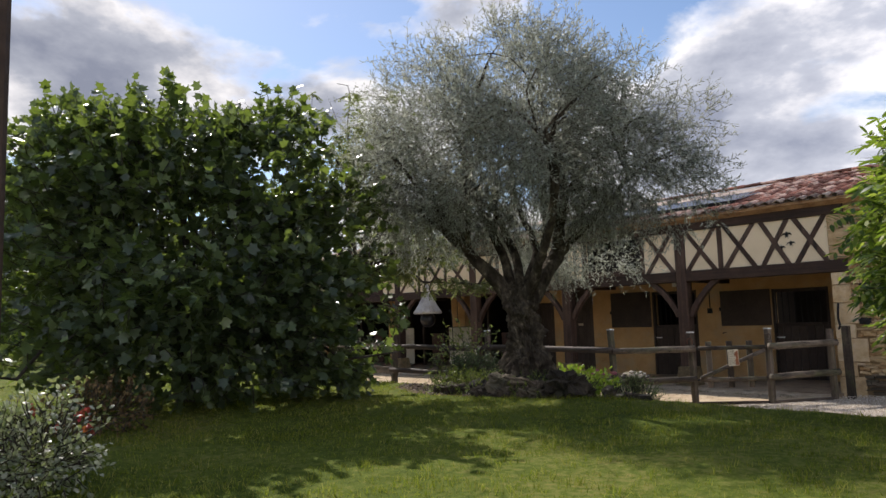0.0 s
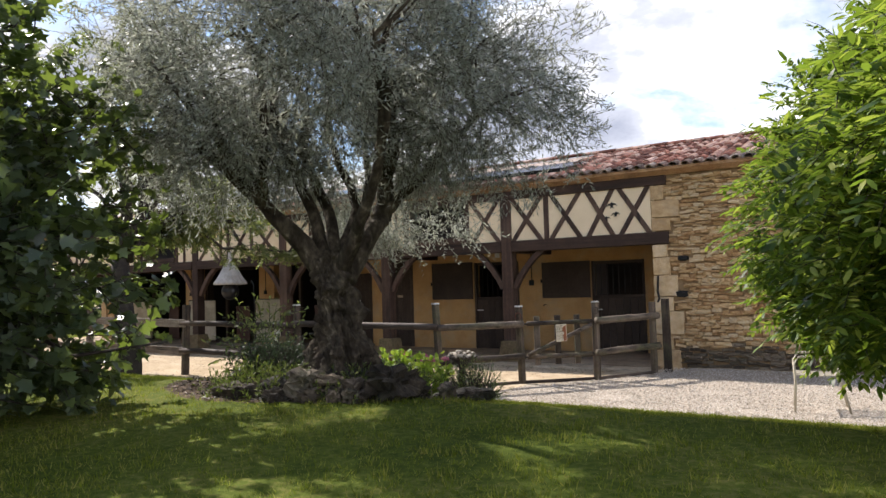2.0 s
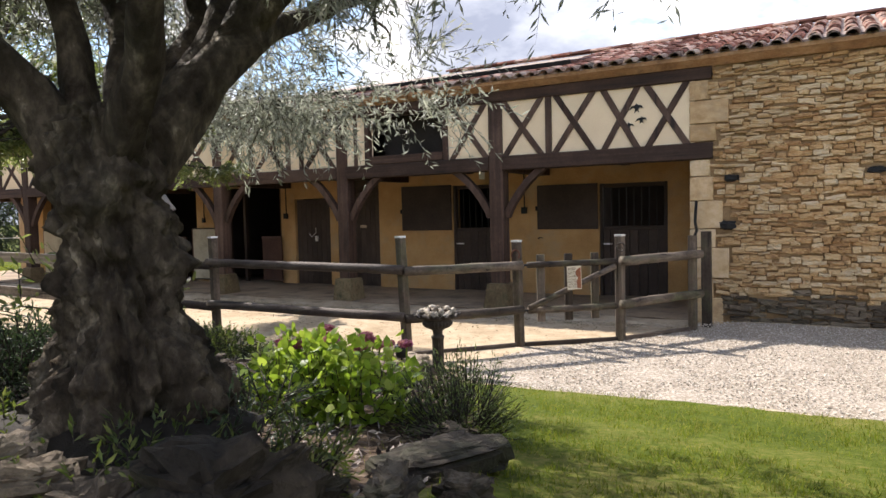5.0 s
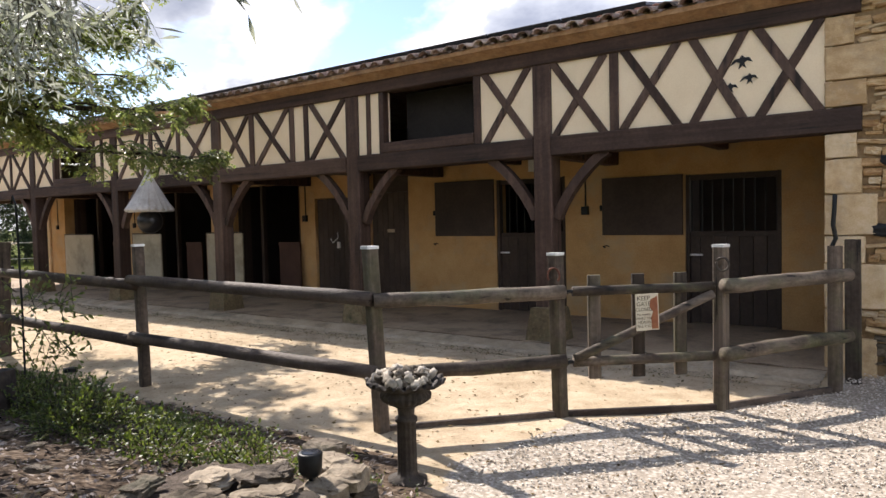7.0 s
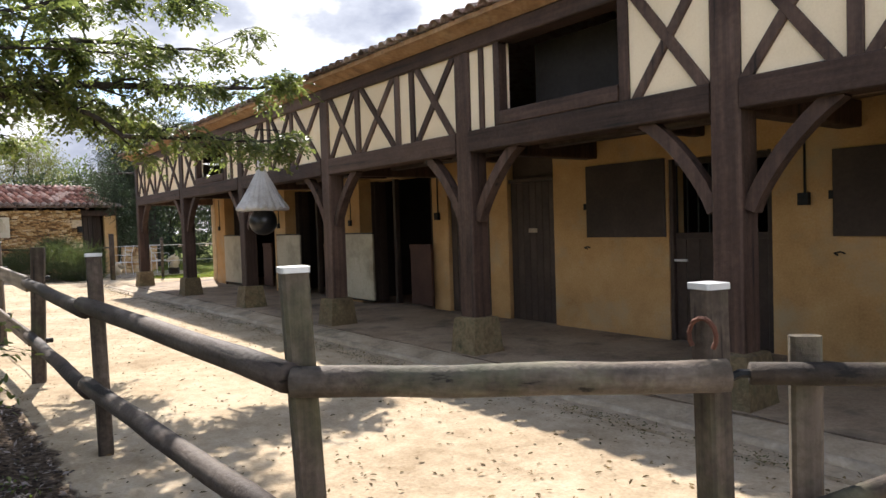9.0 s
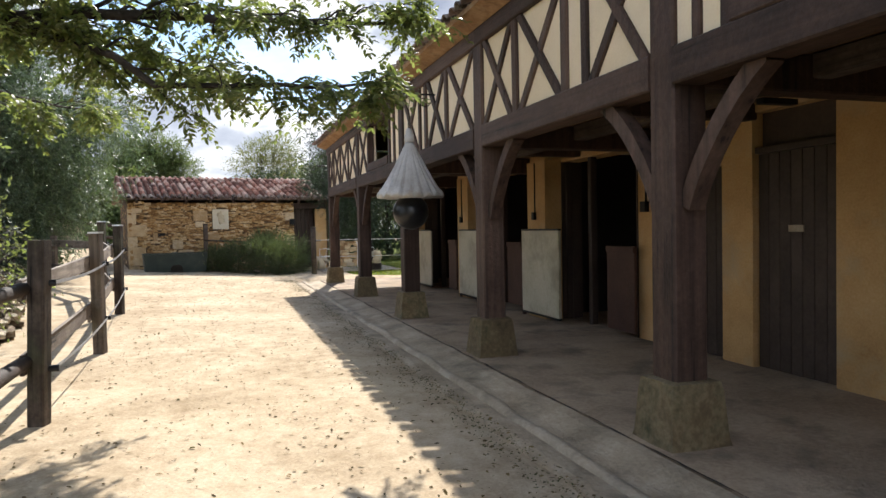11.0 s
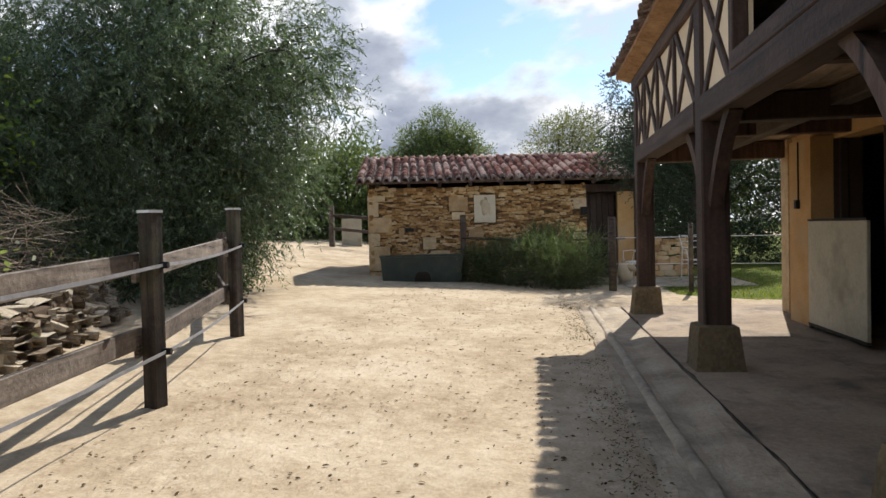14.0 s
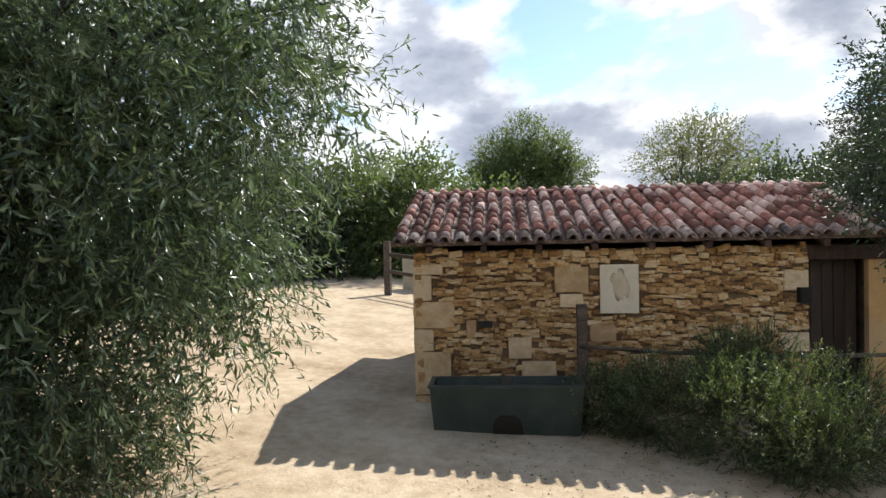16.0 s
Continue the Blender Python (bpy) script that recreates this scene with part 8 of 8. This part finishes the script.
part("stake", Mesh().tube([(0, 0, -0.1), (0, 0, 0.14)], 0.02, 8), M_IRON, lamp)
part("head", Mesh().lathe([(0.035, 0.13), (0.052, 0.15), (0.052, 0.24), (0.045, 0.245)], 14), M_CONCRETE_P, lamp, "pale ribbed glass head", smooth=True)
part("cap", Mesh().lathe([(0.055, 0.245), (0.055, 0.275), (0.02, 0.28)], 14), M_IRON, lamp)
solid("plant_rod", Mesh().tube([(0, 0, -0.1), (0.005, 0, 0.8), (-0.02, 0, 1.55), (-0.07, 0, 1.62), (-0.10, 0, 1.56)], 0.008, 6), M_IRON, "thin black iron plant rod with a hook", "plant rod", at=(-1.98, -4.92, on_land(-1.98, -4.92)))
for i, (x, y, z, w, d, h) in enumerate([(3.72, -8.2, .66, .42, .22, .09), (3.58, -7.9, .60, .40, .24, .10), (3.64, -8.05, .74, .50, .26, .07), (3.24, -7.45, .55, .36, .2, .10)]):
    solid("edging_slab", rock_mesh(w / 2, d / 2, h * 0.7, 90 + i, square=0.4), M_ROCK, "flat dark slab stacked under the sedum bed", "rock", "edging slabs", at=(x, y, z), rz=62 + rk.uniform(-9, 9))
spot = thing("garden_spotlight", "small black garden spotlight on the stones", "lamp", at=(1.62, -5.25, 0.36))
part("housing", Mesh().lathe([(0.035, 0.0), (0.05, 0.02), (0.055, 0.10), (0.05, 0.105)], 14), M_IRON, spot, smooth=True)
part("lens", Mesh().lathe([(0.045, 0.10), (0.04, 0.108), (0.01, 0.11)], 14), M_SOLAR, spot)
part("spike", Mesh().tube([(0, 0, -0.12), (0, 0, 0.01)], 0.01, 6), M_IRON, spot)


def stone_mesh(name, mat, seed, square=0.0):
    """A rough block filling about x, z in -0.5..0.5 with its face to -y."""
    r = np.random.default_rng(seed)
    n = 12
    ring = []
    for i in range(n):
        a = 2 * math.pi * (i + 0.5) / n
        c, s = math.cos(a), math.sin(a)
        k = 0.5 / max(abs(c), abs(s)) * (1 - 0.07 * (1 - square) * r.random()) * (0.95 + 0.04 * square if abs(abs(c) - abs(s)) < 0.25 else 1.0)
        ring.append((c * k, s * k))
    v = []
    for y, q in ((0.5, 1.0), (-0.30, 1.0), (-0.46, 0.95 + 0.03 * square), (-0.50, 0.84 + 0.1 * square)):
        for x, z in ring:
            v.append((x * q + r.normal() * 0.008, y + (r.normal() * 0.07 * (1 - 0.8 * square) if y < 0 else 0), z * q + r.normal() * 0.012))
    v.append((r.normal() * 0.1, -0.52 - 0.1 * r.random() * (1 - square), r.normal() * 0.1))
    f = [(i * n + j, i * n + (j + 1) % n, (i + 1) * n + (j + 1) % n, (i + 1) * n + j) for i in range(3) for j in range(n)]
    f += [(3 * n + j, 3 * n + (j + 1) % n, 4 * n) for j in range(n)]
    return Mesh().add(v, [tuple(reversed(g)) for g in f]).data(name, mat)


STONES = [stone_mesh("stone", M_STONE, 200 + i) for i in range(14)]
STONES_H = [stone_mesh("stone", M_STONE_H, 240 + i) for i in range(14)]
BLOCKS = [stone_mesh("quoin", M_QUOIN, 300 + i, 1.0) for i in range(5)]


def rubble(parent, m, width, top, rng, near, courses=(0.045, 0.10), lengths=(0.14, 0.42), holes=(), depth=0.10, proud=0.0, bottom=-0.05, wild=0.0, gap=0.010, fill=1.14, kinds=None, rest_mat=None, foot=-1.0, relief=0.022):
    """Rough courses of stone on the face y = 0 of a wall; near(x, z) picks those that are objects of their own."""
    rest, damp = Mesh(), Mesh()
    z = bottom
    while z < top - 0.02:
        h = min(rng.uniform(*courses), top - z)
        if top - z - h < 0.03:
            h = top - z
        x = -rng.uniform(0, 0.2)
        while x < width:
            w = rng.uniform(*lengths) * (0.7 + 0.5 * rng.random())
            hh = h
            x0, x1 = max(x, 0), min(x + w, width)
            x += w
            if x1 - x0 < 0.04:
                continue
            cx, cz = (x0 + x1) / 2, z + hh / 2
            if any(a - 0.02 < cx < b + 0.02 and c - 0.02 < cz < d + 0.02 for a, b, c, d in holes):
                continue
            s = (kinds or STONES)[rng.integers(len(STONES))]
            dz = rng.normal() * wild * 0.4
            q = m @ Matrix.Translation((cx, 0.03 - proud - rng.random() * relief, cz + dz)) @ pose(0, 0, 0, rng.normal() * 2, rng.normal() * (1.5 + 60 * wild), rng.normal() * 2) @ Matrix.Diagonal(((x1 - x0) * (1 + (fill - 1) * 0.3) - gap * 0.5, depth, (hh * fill - gap) * (1 + wild * 2 * rng.random()), 1))
            if near(cx, cz):
                t = part("stone", s, M_STONE, parent)
                t.matrix_basis = q
            else:
                (damp if cz < foot + 0.06 * rng.normal() else rest).add([q @ p.co for p in s.vertices], [tuple(p.vertices) for p in s.polygons])
        z += h
    if damp.v:
        part("damp_footing", damp, M_STONE_F, parent, "dark damp stones at the foot of the wall", kind="stuff")
    if rest.v:
        part("rubble", rest, rest_mat or M_STONEJ, parent, kind="stuff")


def block(parent, m, x0, x1, z0, z1, k, depth=0.12):
    t = part("quoin", BLOCKS[k % len(BLOCKS)], M_QUOIN, parent)
    t.matrix_basis = m @ Matrix.Translation(((x0 + x1) / 2, 0.02, (z0 + z1) / 2)) @ Matrix.Diagonal((x1 - x0, depth, z1 - z0, 1))


# stable end wall
rw = np.random.default_rng(70)
em = Matrix.Translation((2.93, 0.045, 0))
q = [(0.0, 0.42, -0.05, 0.30), (0.0, 0.30, 0.31, 0.56), (0.0, 0.50, 0.57, 0.98), (0.0, 0.33, 0.99, 1.24), (0.0, 0.42, 1.25, 1.62), (0.0, 0.30, 1.63, 1.95), (0.0, 0.26, 1.96, 2.18), (0.0, 0.34, 2.43, 2.66), (0.0, 0.50, 2.67, 2.98), (0.0, 0.24, 2.99, 3.25)]
for i, (a, b, c_, d_) in enumerate(q):
    block(endw, em, a, b, c_, d_, i)
holes = q + [(-1, 0.30, 2.17, 2.43), (-1, 0.30, 3.25, 3.45), (0.40, 0.66, 1.86, 1.98), (2.05, 2.3, 1.90, 2.0), (0.34, 0.62, 1.22, 1.36), (2.75, 2.95, 0.95, 1.2)]
rubble(endw, em, 6.4, 3.40, rw, lambda x, z: x < 1.1 and z > 0.4, (0.028, 0.078), (0.08, 0.28), holes, wild=0.040, gap=0.009, foot=0.36, relief=0.016)
# solid black lumps in the gaps; any dark depth is only their colour
for a, b, c_, d_ in holes[len(q) + 2:]:
    h = part("black_gap_lump", rock_mesh((b - a) * 0.40, 0.03, (d_ - c_) * 0.42, a * 7 + c_, 16, 9, 0.6, 0.25), M_IRON, endw, "black lump filling a gap in the stone wall")
    h.matrix_basis = Matrix.Translation((2.93 + (a + b) / 2, 0.02, (c_ + d_) / 2))
part("iron_hook", Mesh().tube([(3.02, -0.02, 1.62), (3.02, -0.06, 1.50), (3.01, -0.06, 1.35), (3.03, -0.05, 1.22), (3.0, -0.05, 1.15)], 0.02, 8), M_IRON, endw)

# hut walls
rw = np.random.default_rng(71)
hm = Matrix.Translation((0, 0.045, 0))
q = [(-0.02, 0.30, -0.1, 0.33), (-0.02, 0.50, 0.34, 0.93), (-0.02, 0.26, 0.94, 1.24), (-0.02, 0.56, 1.25, 1.62), (-0.02, 0.24, 1.63, 1.98), (-0.02, 0.40, 1.99, 2.13), (1.95, 2.42, 1.72, 2.06), (2.02, 2.34, 1.52, 1.70), (1.48, 1.96, 0.42, 0.80), (1.30, 1.62, 0.83, 1.12), (2.42, 2.78, 1.05, 1.32), (0.72, 0.86, 1.10, 1.36), (4.95, 5.33, 0.9, 1.15), (5.0, 5.33, 1.7, 1.98)]
for i, (a, b, c_, d_) in enumerate(q):
    block(hwall, hm, a, b, c_, d_, i)
rubble(hwall, hm, HW, 2.30, rw, lambda x, z: 0.5 < z < 2.0 and 0.9 < x < 2.4, (0.030, 0.078), (0.06, 0.22), q + [(0.86, 1.10, 1.24, 1.37), (2.56, 3.08, 1.44, 2.09)], 0.11, wild=0.055, gap=0.007, fill=1.20, kinds=STONES_H, rest_mat=M_STONE_HJ)
rubble(hwall, Matrix.Translation((0.045, 4.4, 0)) @ pose(0, 0, 0, 0, 0, -90), 4.4, 2.3, rw, lambda x, z: False, (0.06, 0.13), (0.12, 0.36), wild=0.05, kinds=STONES_H, rest_mat=M_STONE_HJ)
rubble(hut, Matrix.Translation((6.62, -0.1, 0)), 1.3, 0.95, rw, lambda x, z: False, (0.08, 0.16), (0.15, 0.4), wild=0.05)

# dry wall stones
DRY = [stone_mesh("stone", M_DRY, 400 + i) for i in range(8)]
rw = np.random.default_rng(72)
for (x0, y0), (x1, y1) in zip(DW, DW[1:]):
    a = math.atan2(y1 - y0, x1 - x0)
    L = math.hypot(x1 - x0, y1 - y0)
    part("earth_core", Mesh().timber((x0, y0 - 0.22, on_land(x0, y0) + 0.12), (x1, y1 - 0.22, on_land(x1, y1) + 0.12), 0.3, 0.5, 0.03, side=(0, 0, 1)), M_MORTAR, dry)
    z = -0.02
    for row in range(5):
        x = 0.0
        while x < L:
            h = rw.uniform(0.05, 0.11)
            w = rw.uniform(0.08, 0.26)
            c = Vector((x0, y0, on_land(x0, y0))).lerp(Vector((x1, y1, on_land(x1, y1))), min(1, (x + w / 2) / L))
            t = part("stone", DRY[rw.integers(len(DRY))], M_DRY, dry)
            t.matrix_basis = Matrix.Translation(c + Vector((0, rw.normal() * 0.04 - 0.075 * row + 0.10, z + 0.05 + rw.normal() * 0.015))) @ pose(0, 0, 0, rw.normal() * 10, rw.normal() * 9, math.degrees(a) + 180 + rw.normal() * 16) @ Matrix.Diagonal((w, rw.uniform(0.16, 0.30), h, 1))
            x += w
        z += 0.085

# roof tiles of the hut, then of the stable
hm = Matrix.Translation((-0.18, HE_Y, HE_Z)) @ pose(0, 0, 0, math.degrees(math.atan(HS)))
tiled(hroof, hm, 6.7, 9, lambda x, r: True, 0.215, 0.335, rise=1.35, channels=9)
for i in range(17):
    t = part("ridge_tile", TILE, M_TILE, hroof)
    t.matrix_basis = Matrix.Translation((-0.2 + 0.40 * i, HR_Y, hz(HR_Y) + 0.035)) @ pose(0, 0, 0, 0, 0, -90) @ Matrix.Diagonal((1.3, 1, 1.1, 1))
sm4 = Matrix.Translation((LEFT_END - 0.2, EAVE_Y, EAVE_Z)) @ pose(0, 0, 0, math.degrees(math.atan(SL)))
tiled(roof, sm4, 26.7, 11, lambda x, r: -1.5 < x + LEFT_END < 5.0 and r < 9 or (x + LEFT_END <= -1.5 and r == 0 and x + LEFT_END > -9), 0.205, 0.335,
      skip=lambda x, r: 3.9 < x < 18.4 and r > 2)
for i in range(30):
    t = part("ridge_tile", TILE, M_TILE, roof)
    t.matrix_basis = Matrix.Translation((9.3 - 0.40 * i, RIDGE_Y, roof_z(RIDGE_Y) + 0.06)) @ pose(0, 0, 0, 0, 0, 90) @ Matrix.Diagonal((1.3, 1, 1.1, 1))

# brushwood heaped behind the fence
rb = np.random.default_rng(90)
n = 620
bx = rb.uniform(-14.4, -8.6, n)
by = np.interp(bx, [p[0] for p in DW[::-1]], [p[1] for p in DW[::-1]]) - 0.28 - 0.35 * np.abs(rb.normal(size=n))
bs = np.column_stack([bx, by, height(bx, by) + 0.40 + rb.random(n) ** 1.3 * 0.85])
bw = unit(rb.normal(size=(n, 3)) * np.array([0.7, 0.5, 0.22]) + np.array([0.0, 0.6, 0.05]))
solid("brushwood", twig_mesh("brushwood", bs - bw * 0.5, bw, rb.uniform(0.5, 1.1, (n, 1)), 0.005, M_TWIG, 0.25), M_TWIG, "tangle of pale bare branches over the dry-stone wall", "brushwood", kind="stuff")
